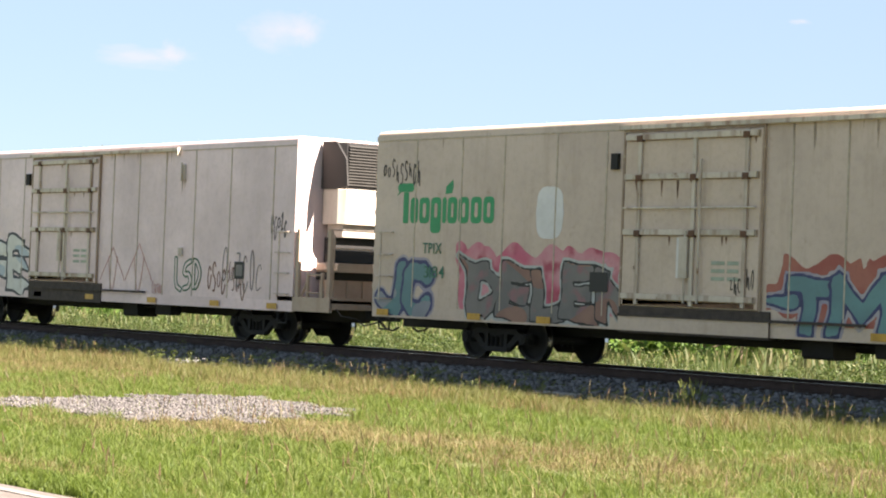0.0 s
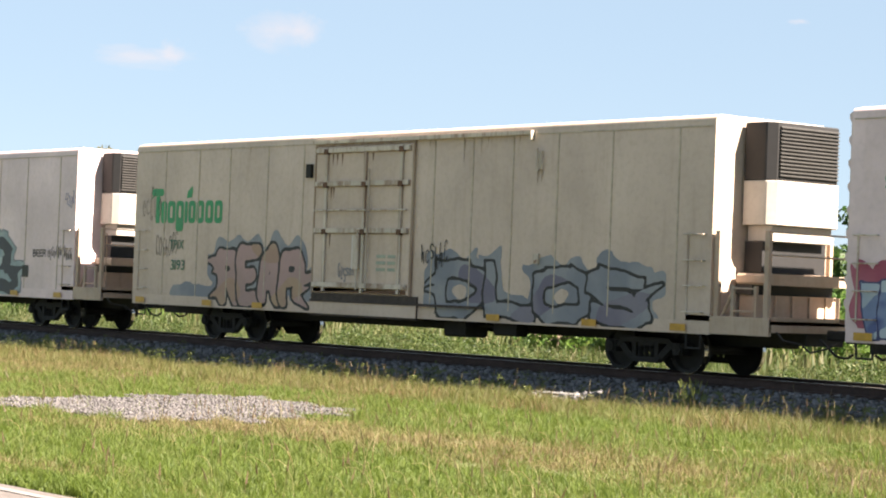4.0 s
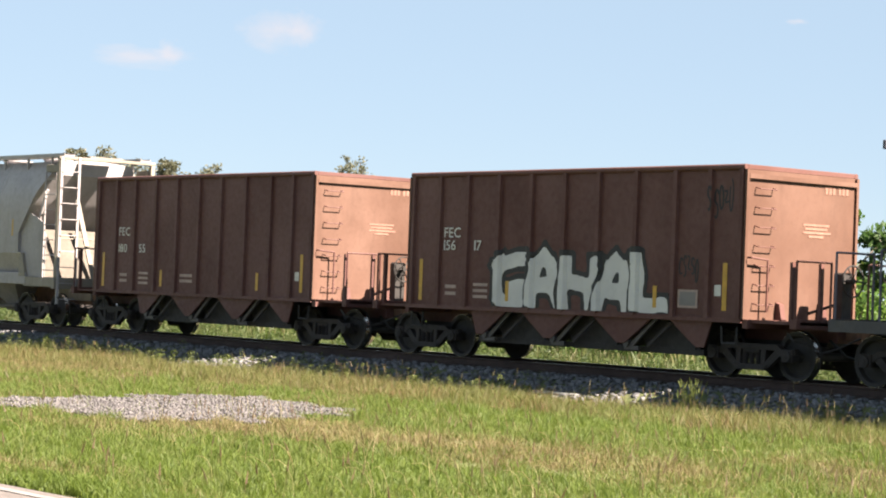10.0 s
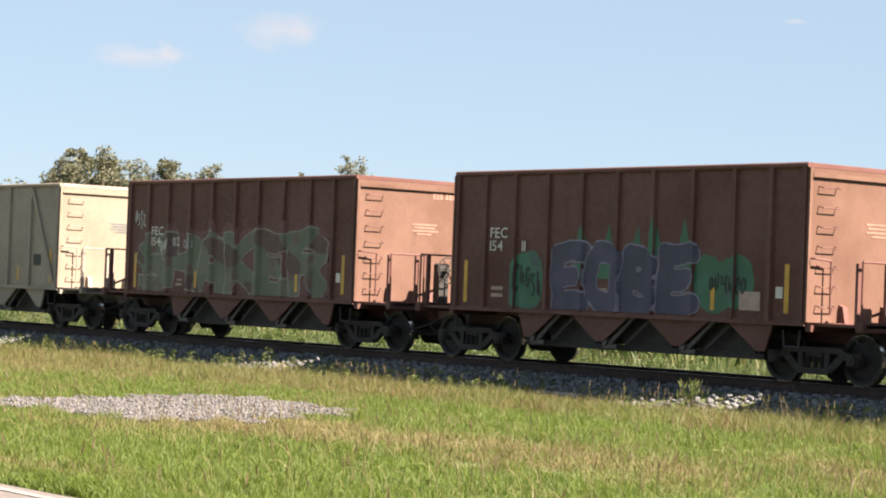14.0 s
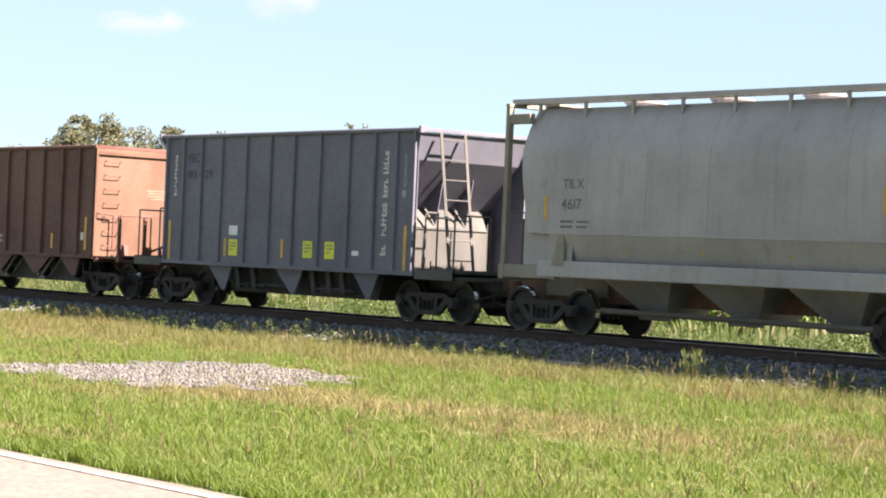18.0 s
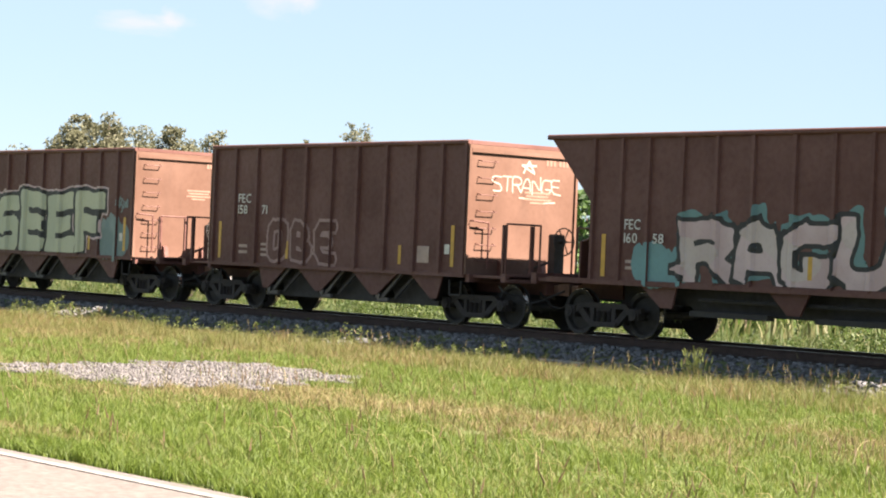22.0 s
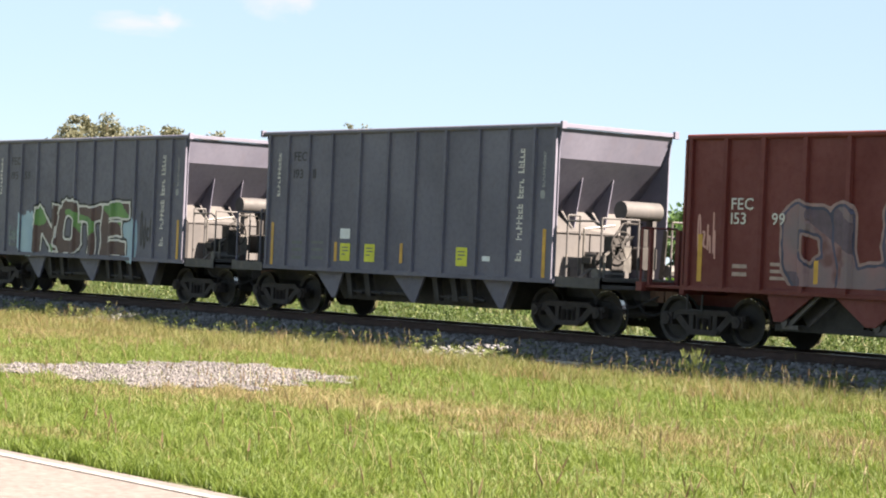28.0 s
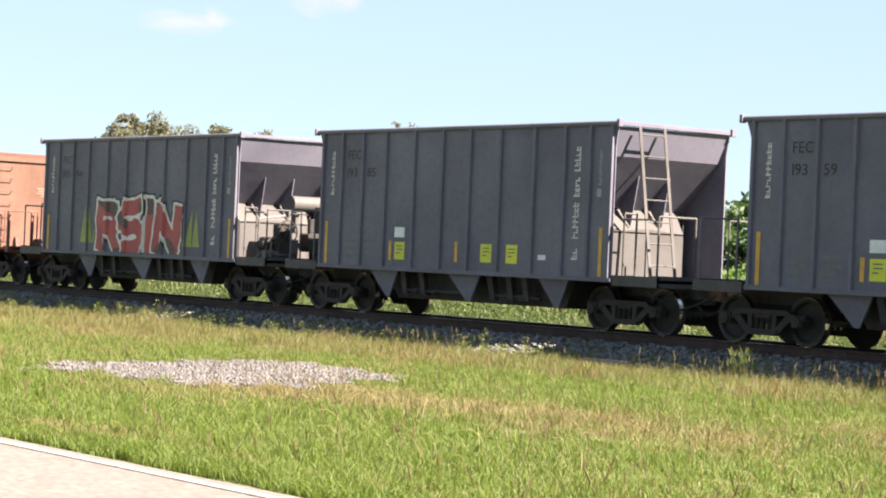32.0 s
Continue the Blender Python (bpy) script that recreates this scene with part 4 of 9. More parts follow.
            s.plate([(0.25, 0.95, 1.08), (0.37, 0.95, 1.08), (0.95, 0.45, 2.1), (0.85, 0.45, 2.1)], (0, 0.03, 0))
            s.box(0.45, 0.70, -0.45, -0.25, 1.25, 1.75)
            return s
        pieces("brake_pipe", "grey_pipes", pipes, PIPE_PALE, car)
        part("valve_box", cached("grey_valve_box", lambda: Solid().box(0.25, 0.62, -1.12, -0.80, 1.30, 1.62, 0.05).box(0.28, 0.55, -1.18, -1.12, 1.38, 1.52), 0.01), IRON, car)
    part("centre_sill", cached("grey_centre", lambda: Solid().box(-11.2, 1.0, -0.25, 0.25, 0.62, 0.98)), IRON, car)
    # sheet gussets that run down to the discharge doors, and the bays behind them
    for x0, x1, xt in ((-8.15, -7.10, -7.45), (-5.35, -4.25, -4.62), (-2.40, -1.45, -1.80)):
        for k in (-1, 1):
            part("hopper_gusset", cached(("grey_bay", x0, k), lambda: Solid().prism_xz([(x0, 1.0), (x1, 1.0), (xt + 0.07, 0.42), (xt - 0.05, 0.42)], *sorted((k * 1.36, k * 1.40)))), GREY, car)
    part("hopper_bay", cached("grey_bays", lambda: Solid().prism_xz([(-8.3, 1.3), (-1.5, 1.3), (-1.9, 0.40), (-7.5, 0.40)], -1.05, 1.05)), IRON, car)
    def gear():
        s = Solid()
        for x in (-7.0, -6.35, -4.0, -3.4, -2.9):
            s.prism_xz([(x - 0.1, 1.0), (x + 0.08, 1.0), (x + 0.2, 0.5), (x + 0.06, 0.5)], -1.35, -1.22)
            s.cyl((x, -1.3, 0.6), (x + 0.5, -1.3, 0.55), 0.03, 6)
        s.box(-3.7, -2.7, -1.3, -1.1, 0.5, 0.62).box(-6.9, -5.0, -1.25, -1.15, 0.55, 0.62)
        return s
    pieces("door_gear", "grey_gear", gear, IRON, car)
    truck(car, -0.2, TRUCK_GREY, IRON, car)
    truck(car, -10.0, TRUCK_GREY, IRON, car)
    couplers(car, 1.53, -L - 1.53)
    side = Side(-py, posts_of(GREY_POSTS, 0.10), -py - 0.055)
    if graffiti:
        graffiti(side, car)
    else:
        its = [(-6.95, 1.82, 0.36, 0.22, LABEL), (-6.93, 1.42, 0.36, 0.38, LIME)]
        its += [(-3.95, 1.44, 0.36, 0.38, LIME), (-3.12, 1.44, 0.36, 0.38, LIME)] if placards == 2 else [(-6.05, 1.42, 0.36, 0.38, LIME), (-2.95, 1.42, 0.36, 0.38, LIME)]
        panel_labels(side, car, its)
        panel_labels(side, car, [(-7.28, 1.42, 0.1, 0.42, GOLD), (-4.95, 1.44, 0.1, 0.42, GOLD), (-2.18, 1.4, 0.24, 0.1, LABEL)])
    if tag:
        side.decal("graffiti_tag", scrawl_tris(*tag[:5], 0.035) + scrawl_tris(tag[0], tag[1] + 0.1, tag[2] - 0.3, tag[2] - 0.02, tag[4] + 7, 0.035), tag[5], car, 4)
    panel_labels(side, car, [(-9.72, 1.55, 0.1, 0.95, GOLD), (-0.45, 1.55, 0.1, 0.95, GOLD)])
    side.decal("lettering", word_tris("FEC", -8.98, -8.50, 3.42, 3.62), INK_BLACK, car, 1)
    side.decal("lettering", word_tris(number[:3], -8.98, -8.52, 3.03, 3.23) + word_tris(number[3:], -8.24, -7.92, 3.03, 3.23), INK_BLACK, car, 1)
    # company wording turned upright along the sheet: plain bars of its size
    side.decal("wording_bar", upright_bars(-9.61, -9.49, [(2.62, 3.62, 10)]), INK_WHITE, car, 1)
    side.decal("wording_bar", upright_bars(-1.30, -1.12, [(1.38, 1.62, 2), (1.80, 2.52, 7), (2.62, 3.02, 4), (3.12, 3.62, 5)]), INK_WHITE, car, 1)
    side.decal("wording_bar", upright_bars(-0.58, -0.49, [(2.85, 3.55, 12)]) + blob_tris(-0.55, 2.70, 0.07, 0.08, 3, 0.02, 14), INK_GREY, car, 1)
    side.decal("stencil_bar", bar_tris([(-8.95, -8.55, z, z + 0.07) for z in (1.22, 1.40, 1.56)] + [(-8.2, -7.75, z, z + 0.06) for z in (1.24, 1.42, 1.58)]), INK_GREY_DK, car, 0.6)
    return car


# Second copy of the car grey, darkened to hold down the sun on the ends.
GREY_END = paint("end_gear_grey_paint", (0.050, 0.047, 0.048), stain=(0.16, 0.13, 0.10), amount=0.2, rough=0.6)
PIPE_PALE = simple("dusty_pale_pipe_paint", (0.085, 0.08, 0.076), 0.5, 0.2, 0.35)
INK_GREY_DK = simple("dim_grey_stencil", (0.085, 0.095, 0.10), 0.6, 0, 0.15)
BROWN_POSTS = [-9.38, -8.51, -7.62, -6.65, -5.68, -4.71, -3.76, -2.74, -1.72, -0.85, -0.08]


def sawtooth(car, key, L, mat, n=3, x0=-7.2, pitch=2.05, zb=1.06):
    """The row of funnel bays under the floor: wide gusset sheets between dark door openings with frames in a lit-edge
    tone.
    """
    for i in range(n):
        x = x0 + i * pitch
        part("hopper_bay", cached((key, "bay", i), lambda: Solid().prism_xz([(x, zb), (x + pitch, zb), (x + pitch * 0.80, 0.46), (x + pitch * 0.20, 0.46)], -1.12, 1.12)), IRON, car)
        def frame_bars():
            s = Solid()
            for k in (-1, 1):
                y = k * 1.30
                s.plate([(x + 0.12, y, 0.47), (x + 0.20, y, 0.42), (x + 0.97, y, zb), (x + 0.87, y, zb)], (0, 0.05 * k, 0))
                s.box(x + 0.05, x + 0.42, *sorted((y, y + 0.06 * k)), 0.40, 0.47)
                s.cyl((x + 0.12, y, 0.52), (x + 0.12, y + 0.10 * k, 0.52), 0.075, 10)
            return s
        pieces("bay_frame", (key, "bay_frame", i), frame_bars, LIT_EDGE, car)
        def door_bars():
            s = Solid()
            for k in (-1, 1):
                y = k * 1.26
                s.plate([(x + pitch - 0.16, y, 0.50), (x + pitch - 0.08, y, 0.46), (x + pitch - 0.88, y, zb), (x + pitch - 0.98, y, zb)], (0, 0.04 * k, 0))
                s.plate([(x + 0.55, y, 0.50), (x + 0.62, y, 0.46), (x + 1.22, y, 0.92), (x + 1.15, y, 0.95)], (0, 0.03 * k, 0))
            return s
        pieces("door_bar", (key, "door_bar", i), door_bars, TRUCK_GREY, car)
    for i in range(n + 1):
        x = x0 + i * pitch
        a, b = (-0.30 if i == 0 else -0.88), (0.30 if i == n else 0.88)
        ring = [(x + a, zb), (x + b, zb), (x + 0.10, 0.52), (x - 0.10, 0.52)]
        pieces("sheet_gusset", (key, "tri", i), lambda: Solid().prism_xz(ring, -1.42, -1.38).prism_xz(ring, 1.38, 1.42), mat, car)


def box_hopper(number, mat, label, mark="FEC", zt=3.8, ink=None, posts=None, diagonal=False, wide_gap=True, graffiti=None, end_art=None, group="brown hopper cars", brake_dy=0.35, number_at=(-8.35, -7.38, 2.20, 2.66), rails=None):
    """An open-top hopper with straight ends, rung ladders and end platforms."""
    car = car_base("hopper_car", label, "hopper car", group)
    L, zb, py = 9.47, 1.06, 1.45
    xs = posts or BROWN_POSTS
    key = ("box", zt, tuple(xs))
    side_shell(car, key, L, zb, zt, py, xs, 0.12, 0.065, mat, x_front=-0.02, x_rear=-L + 0.02)
    top_chord(car, key, L, zt, 1.49, mat, 0.06)
    pieces("side_sill", "box_sill", lambda: Solid().box(-L, 0, -1.50, -1.40, 0.99, 1.07).box(-L, 0, 1.40, 1.50, 0.99, 1.07), mat, car)
    part("stone_load", cached(("box_load", zt), load_mesh(L, 1.42, zt - 0.7, -L + 0.1, -0.1)), GRAVEL, car, "grey crushed stone load")
    rail_mat = rails or mat
    for k, at, turn, sg in ((0, (0, 0, 0), 0.0, 1), (1, (-L, 0, 0), math.pi, -1)):
        def endsheet():
            s = Solid().box(-0.04, 0.0, -1.46, 1.46, zb, zt - 0.09)
            s.box(0.0, 0.05, -1.50, -1.44, zb, zt - 0.09).box(0.0, 0.05, 1.44, 1.50, zb, zt - 0.09)
            s.box(0.0, 0.06, -1.44, 1.44, zt - 0.25, zt - 0.17)
            return s
        pieces("end_sheet", (key, "end"), endsheet, BROWN_END if mat in (BROWN, BROWN_DARK, TAN) else PALE_END if mat is PALE else mat, car, at=at, turn=turn)
        part("end_platform", cached("box_platform", lambda: Solid().box(0, 1.25, -1.35, 1.35, 1.0, 1.05).box(1.1, 1.25, -1.45, 1.45, 0.93, 1.1).box(-1.0, 1.2, -0.3, 0.3, 0.70, 1.0).box(0, 0.12, -1.45, 1.45, 0.9, 1.06)), mat, car, at=at, turn=turn)
        for i in range(7):
            z = 1.32 + i * (zt - 1.75) / 6
            y0, y1 = (-1.22, -0.78) if not k else (0.78, 1.22)
            me = cached(("rung", k), lambda: Solid().tube([(0, y0, 0.03), (sg * 0.11, y0, 0), (sg * 0.11, y1, 0), (0, y1, 0.03)], 0.011))
            part("ladder_rung", me, mat, car, at=(at[0], 0, z))
        part("corner_rail", cached(("corner_rail", k), lambda: Solid().tube([(0, -1.42 * sg, 2.15), (sg * 0.14, -1.42 * sg, 2.15), (sg * 0.14, -1.0 * sg, 2.12), (sg * 0.14, -1.0 * sg, 1.2)], 0.02)), rail_mat, car, at=at)
        platform_rail(car, at[0] + sg * 1.18, -1.40 if sg > 0 else 0.5, -0.5 if sg > 0 else 1.40, rail_mat, 1.05, 1.05)
        platform_rail(car, at[0] + sg * 1.18, 0.5 if sg > 0 else -1.40, 1.40 if sg > 0 else -0.5, rail_mat, 1.05, 1.05)
        pieces("rail_post", ("rail_post", k), lambda: Solid().box(sg * 1.02 - 0.03, sg * 1.02 + 0.03, -1.36, -1.28, 1.05, 2.08).box(sg * 1.02 - 0.03, sg * 1.02 + 0.03, -0.62, -0.54, 1.05, 2.08), rail_mat, car, at=at)
    part("brake_wheel", cached("brake_wheel", brake_wheel_mesh, 0, True), IRON if mat is not YELLOW else RAIL_YELLOW, car, at=(0.95, brake_dy, 1.80))
    part("brake_stand", cached("box_stand", lambda: Solid().box(0.62, 0.82, 0.22, 0.48, 1.05, 1.95, 0.03).tube([(0.15, 0.1, 1.2), (0.7, 0.3, 1.4)], 0.03)), IRON if mat is not YELLOW else YELLOW, car)
    # Small gusset plates added at the foot of the end sheet.
    pieces("bearing_block", "box_block", lambda: Solid().prism_xz([(0.0, 1.05), (0.16, 1.05), (0.10, 1.34), (0.0, 1.38)], -0.62, -0.50).prism_xz([(0.0, 1.05), (0.16, 1.05), (0.10, 1.34), (0.0, 1.38)], 0.50, 0.62), mat, car)
    part("centre_sill", cached("box_centre", lambda: Solid().box(-10.4, 0.9, -0.22, 0.22, 0.62, 0.99)), IRON, car)
    part("lower_beam", cached("box_beam", lambda: Solid().box(-7.5, -1.2, -1.15, -0.9, 0.36, 0.47)), IRON, car)
    sawtooth(car, "box", L, mat)
    truck(car, -0.15, TRUCK_GREY, IRON, car)
    truck(car, -9.35, TRUCK_GREY, IRON, car)
    couplers(car, 1.72, -L - 1.72)
    for x in (-0.3, -L + 0.3):
        stirrup(car, x, -1.46, 0.62, IRON)
    side = Side(-py, posts_of(xs, 0.12), -py - 0.065)
    if diagonal:
        for k in (-1, 1):
            for xa, xb in ((xs[1] - 0.05, xs[0] + 0.12), (xs[-2] + 0.05, xs[-1] - 0.12)):
                part("diagonal_brace", cached((key, "diag", k, xa), lambda: Solid().plate([(xa - 0.07, k * py, zt - 0.15), (xa + 0.07, k * py, zt - 0.15), (xb + 0.07, k * py, zb + 0.05), (xb - 0.07, k * py, zb + 0.05)], (0, k * 0.06, 0))), mat, car)
    if graffiti:
        graffiti(side, car)
    if end_art:
        end_art(car)
    ink = ink or INK_WHITE
    xa, xb, za, zc = number_at
    hz = min(0.205, (zc - za) * 0.44)
    if wide_gap:
        side.decal("lettering", word_tris(mark, xa, xa + 0.52, zc - hz, zc), ink, car, 7)
        side.decal("lettering", word_tris(number[:3], xa, xa + 0.50, za, za + hz) + word_tris(number[3:], xb, xb + 0.30, za, za + hz), ink, car, 7)
    else:
        side.decal("lettering", word_tris(mark, xa, xb, zc - hz, zc), ink, car, 7)
        side.decal("lettering", word_tris(number, xa + 0.05, xb - 0.05, za, za + hz), ink, car, 7)
    if mat not in (YELLOW, YELLOW_RUST, PALE):
        side.decal("stencil_bar", bar_tris([(-8.3, -7.95, z, z + 0.07) for z in (1.28, 1.42)] + [(-7.4, -6.95, z, z + 0.06) for z in (1.24, 1.36, 1.48)] + [(-5.5, -4.95, z, z + 0.07) for z in (1.32, 1.45)]), INK_PALE, car, 0.6)
    panel_labels(side, car, [(-9.1, 1.58, 0.11, 0.85, GOLD), (-6.35, 1.4, 0.1, 0.4, GOLD), (-2.2, 1.4, 0.1, 0.4, GOLD), (-0.45, 1.62, 0.11, 0.85, GOLD)])
    if mat not in (YELLOW, YELLOW_RUST, PALE):
        panel_labels(side, car, [(-0.62, 1.55, 0.16, 0.2, INK_WHITE)])
    # stencil lines on the end sheet, too small to read
    ends = Solid()
    for i, (a, b) in enumerate(((0.15, 0.85), (0.2, 0.8), (0.15, 0.9), (0.3, 0.7))):
        ends.box(0.0, 0.004, a - 0.1, b - 0.1, 2.78 - i * 0.07, 2.82 - i * 0.07)
    part("stencil_bar", cached("end_stencil", lambda: ends), INK_END if mat not in (YELLOW, YELLOW_RUST, PALE) else INK_GREY_DK, car, at=(0.004, 0, 0))
    top = Solid()
    for i, y in enumerate((0.62, 0.72, 0.82, 0.98, 1.08, 1.18)):
        top.box(0.0, 0.004, y, y + 0.07, zt - 0.42, zt - 0.30)
    part("number_bar", cached(("end_number", zt), lambda: top), INK_END if mat not in (YELLOW, YELLOW_RUST, PALE) else INK_GREY_DK, car, at=(0.004, 0, 0))
    return car


OPEN_POSTS = [-10.67, -9.91, -9.19, -8.31, -7.46, -6.59, -5.62, -4.72, -3.89, -3.06, -2.25, -1.40]


def open_end_hopper(number, mat, label, graffiti=None):
    """An open-top hopper whose ends slope in under the overhanging top, with a ladder frame on the corner."""
    car = car_base("hopper_car", label, "hopper car", "open-ended hopper cars")
    L, zt, zb, py = 12.0, 3.85, 1.1, 1.47
    ring = [(-10.75, zb), (-1.35, zb), (-1.35, 2.1), (-0.05, 3.3), (-0.05, zt - 0.05), (-L + 0.05, zt - 0.05), (-10.75, 2.55)]
    side_shell(car, "open", L, zb, zt, py, OPEN_POSTS, 0.10, 0.055, mat, outline=ring)
    top_chord(car, "open", L, zt, 1.51, mat, 0.06)
    part("side_sill", cached("open_sill", lambda: Solid().box(-11.9, 0.0, -1.51, -1.42, 1.0, 1.1).box(-11.9, 0.0, 1.42, 1.51, 1.0, 1.1)), mat, car)
    part("stone_load", cached("open_load", load_mesh(L, 1.44, 3.2, -10.6, -1.4)), GRAVEL, car, "grey crushed stone load")
    for k, at, turn, sg in ((0, (0, 0, 0), 0.0, 1), (1, (-L, 0, 0), math.pi, -1)):
        part("slope_sheet", cached("open_slope", lambda: Solid().plate([(-0.06, -1.45, 3.76), (-0.06, 1.45, 3.76), (-2.6, 1.45, 1.4), (-2.6, -1.45, 1.4)], (-0.03, 0, 0.03))), mat, car, at=at, turn=turn)
        def head():
            s = Solid().prism_yz([(-1.45, 1.08), (1.45, 1.08), (1.45, 1.80), (0.5, 2.08), (-0.5, 2.08), (-1.45, 1.80)], -1.0, -0.95)
            s.plate([(-0.97, -1.4, 1.80), (-0.97, 1.4, 1.80), (-1.75, 1.4, 2.12), (-1.75, -1.4, 2.12)], (0, 0, -0.03))
            s.plate([(-0.94, -1.0, 1.1), (-0.94, -0.85, 1.1), (-0.35, -0.1, 2.15), (-0.35, -0.22, 2.15)], (0.04, 0, 0))
            s.plate([(-0.94, 1.0, 1.1), (-0.94, 0.85, 1.1), (-0.35, 0.1, 2.15), (-0.35, 0.22, 2.15)], (0.04, 0, 0))
            s.box(-0.45, -0.38, -0.03, 0.03, 1.1, 3.4)
            return s
        pieces("bulkhead", "open_head", head, mat, car, at=at, turn=turn)
        part("end_platform", cached("open_platform", lambda: Solid().box(-1.5, 0.35, -1.45, 1.45, 1.0, 1.07).box(0.2, 0.35, -1.5, 1.5, 0.95, 1.16).box(-1.0, 0.3, -0.3, 0.3, 0.7, 1.0)), mat, car, at=at, turn=turn)
        def ladder():
            s = Solid()
            for y in (-1.46, -0.98):
                s.box(-0.02, 0.03, y - 0.03, y + 0.03, 0.85, zt - 0.08)
            for i in range(7):
                z = 1.15 + i * 0.40
                s.tube([(0.03, -1.46, z), (0.08, -1.44, z), (0.08, -1.0, z), (0.03, -0.98, z)], 0.014)
            s.box(-0.62, -0.58, -1.49, -1.45, 1.1, 2.9)
            for i in range(5):
                z = 1.5 + i * 0.4
                s.cyl((-0.6, -1.48, z), (0.0, -1.48, z), 0.013, 5)
            return s
        part("ladder", cached("open_ladder", ladder), mat, car, at=at, turn=turn)
        platform_rail(car, at[0] + sg * 0.28, -0.75 if sg > 0 else 0.2, -0.2 if sg > 0 else 0.75, RAIL_YELLOW if k == 0 else mat, 1.1, 0.95)
    part("brake_wheel", cached("brake_wheel", brake_wheel_mesh, 0, True), mat, car, at=(0.18, 0.7, 1.85))
    part("brake_stand", cached("open_stand", lambda: Solid().box(-0.05, 0.12, 0.58, 0.82, 1.05, 2.05, 0.03)), mat, car)
    part("centre_sill", cached("open_centre", lambda: Solid().box(-12.2, 0.2, -0.25, 0.25, 0.65, 1.0)), IRON, car)
    part("hopper_bay", cached("open_bays", lambda: Solid().prism_xz([(-9.3, 1.3), (-2.2, 1.3), (-2.9, 0.55), (-8.3, 0.55)], -1.0, 1.0)), IRON, car)
    for x0, xt in ((-9.3, -8.75), (-6.1, -5.65), (-3.2, -2.75)):
        pieces("hopper_gusset", ("open_g", x0), lambda: Solid().prism_xz([(x0 - 0.1, 1.02), (x0 + 0.85, 1.02), (xt + 0.2, 0.62), (xt - 0.1, 0.62)], -1.40, -1.36).prism_xz([(x0 - 0.1, 1.02), (x0 + 0.85, 1.02), (xt + 0.2, 0.62), (xt - 0.1, 0.62)], 1.36, 1.40), mat, car)
    part("door_gear", cached("open_gear", lambda: Solid().box(-8.2, -6.3, -1.3, -1.1, 0.5, 0.6).box(-5.2, -3.4, -1.3, -1.1, 0.5, 0.6).cyl((-8.0, -1.25, 0.8), (-3.2, -1.25, 0.8), 0.04, 6)), IRON, car)
    truck(car, -1.25, TRUCK_GREY, IRON, car)
    truck(car, -10.75, TRUCK_GREY, IRON, car)
    couplers(car, 1.0, -L - 1.0)
    side = Side(-py, posts_of(OPEN_POSTS, 0.10), -py - 0.055)
    if graffiti:
        graffiti(side, car)
    side.decal("lettering", word_tris("FEC", -9.78, -9.36, 2.05, 2.24), INK_WHITE, car, 7)
    cut = len(number) - 2
    side.decal("lettering", word_tris(number[:cut], -9.78, -9.40, 1.80, 1.98) + word_tris(number[cut:], -9.02, -8.68, 1.80, 1.98), INK_WHITE, car, 7)
    side.decal("stencil_bar", bar_tris([(-9.75, -9.4, z, z + 0.06) for z in (1.3, 1.42)] + [(-9.0, -8.6, z, z + 0.06) for z in (1.28, 1.40)] + [(-6.5, -6.0, 1.28, 1.34), (-6.5, -6.0, 1.38, 1.44)]), INK_PALE, car, 0.6)
    panel_labels(side, car, [(-10.35, 1.55, 0.11, 0.8, GOLD), (-5.2, 1.45, 0.1, 0.4, GOLD), (-1.75, 1.55, 0.11, 0.8, GOLD)])
    return car


# Darker, dirtier copies of the car paints, toned down for the sunlit end frames.
COVERED_END = {COVERED.name: paint("darkened_dusty_cream_paint", (0.19, 0.168, 0.138), stain=(0.11, 0.09, 0.07), amount=0.35, rough=0.6), COVERED_DIRTY.name: paint("darkened_sooty_paint", (0.15, 0.115, 0.09), stain=(0.06, 0.045, 0.04), amount=0.6, rough=0.7), COVERED_DULL.name: paint("darkened_dull_paint", (0.17, 0.15, 0.135), stain=(0.09, 0.08, 0.07), amount=0.4, rough=0.6)}


def covered_side(z):
    """How far the tank-like side bulges at a height."""
    k = max(0.0, min(1.1, (z - 1.40) / 2.85))
    return -(1.52 - 0.42 * max(0, k - 0.72) ** 1.5 * 5 - 0.42 * max(0, 1.95 - z))


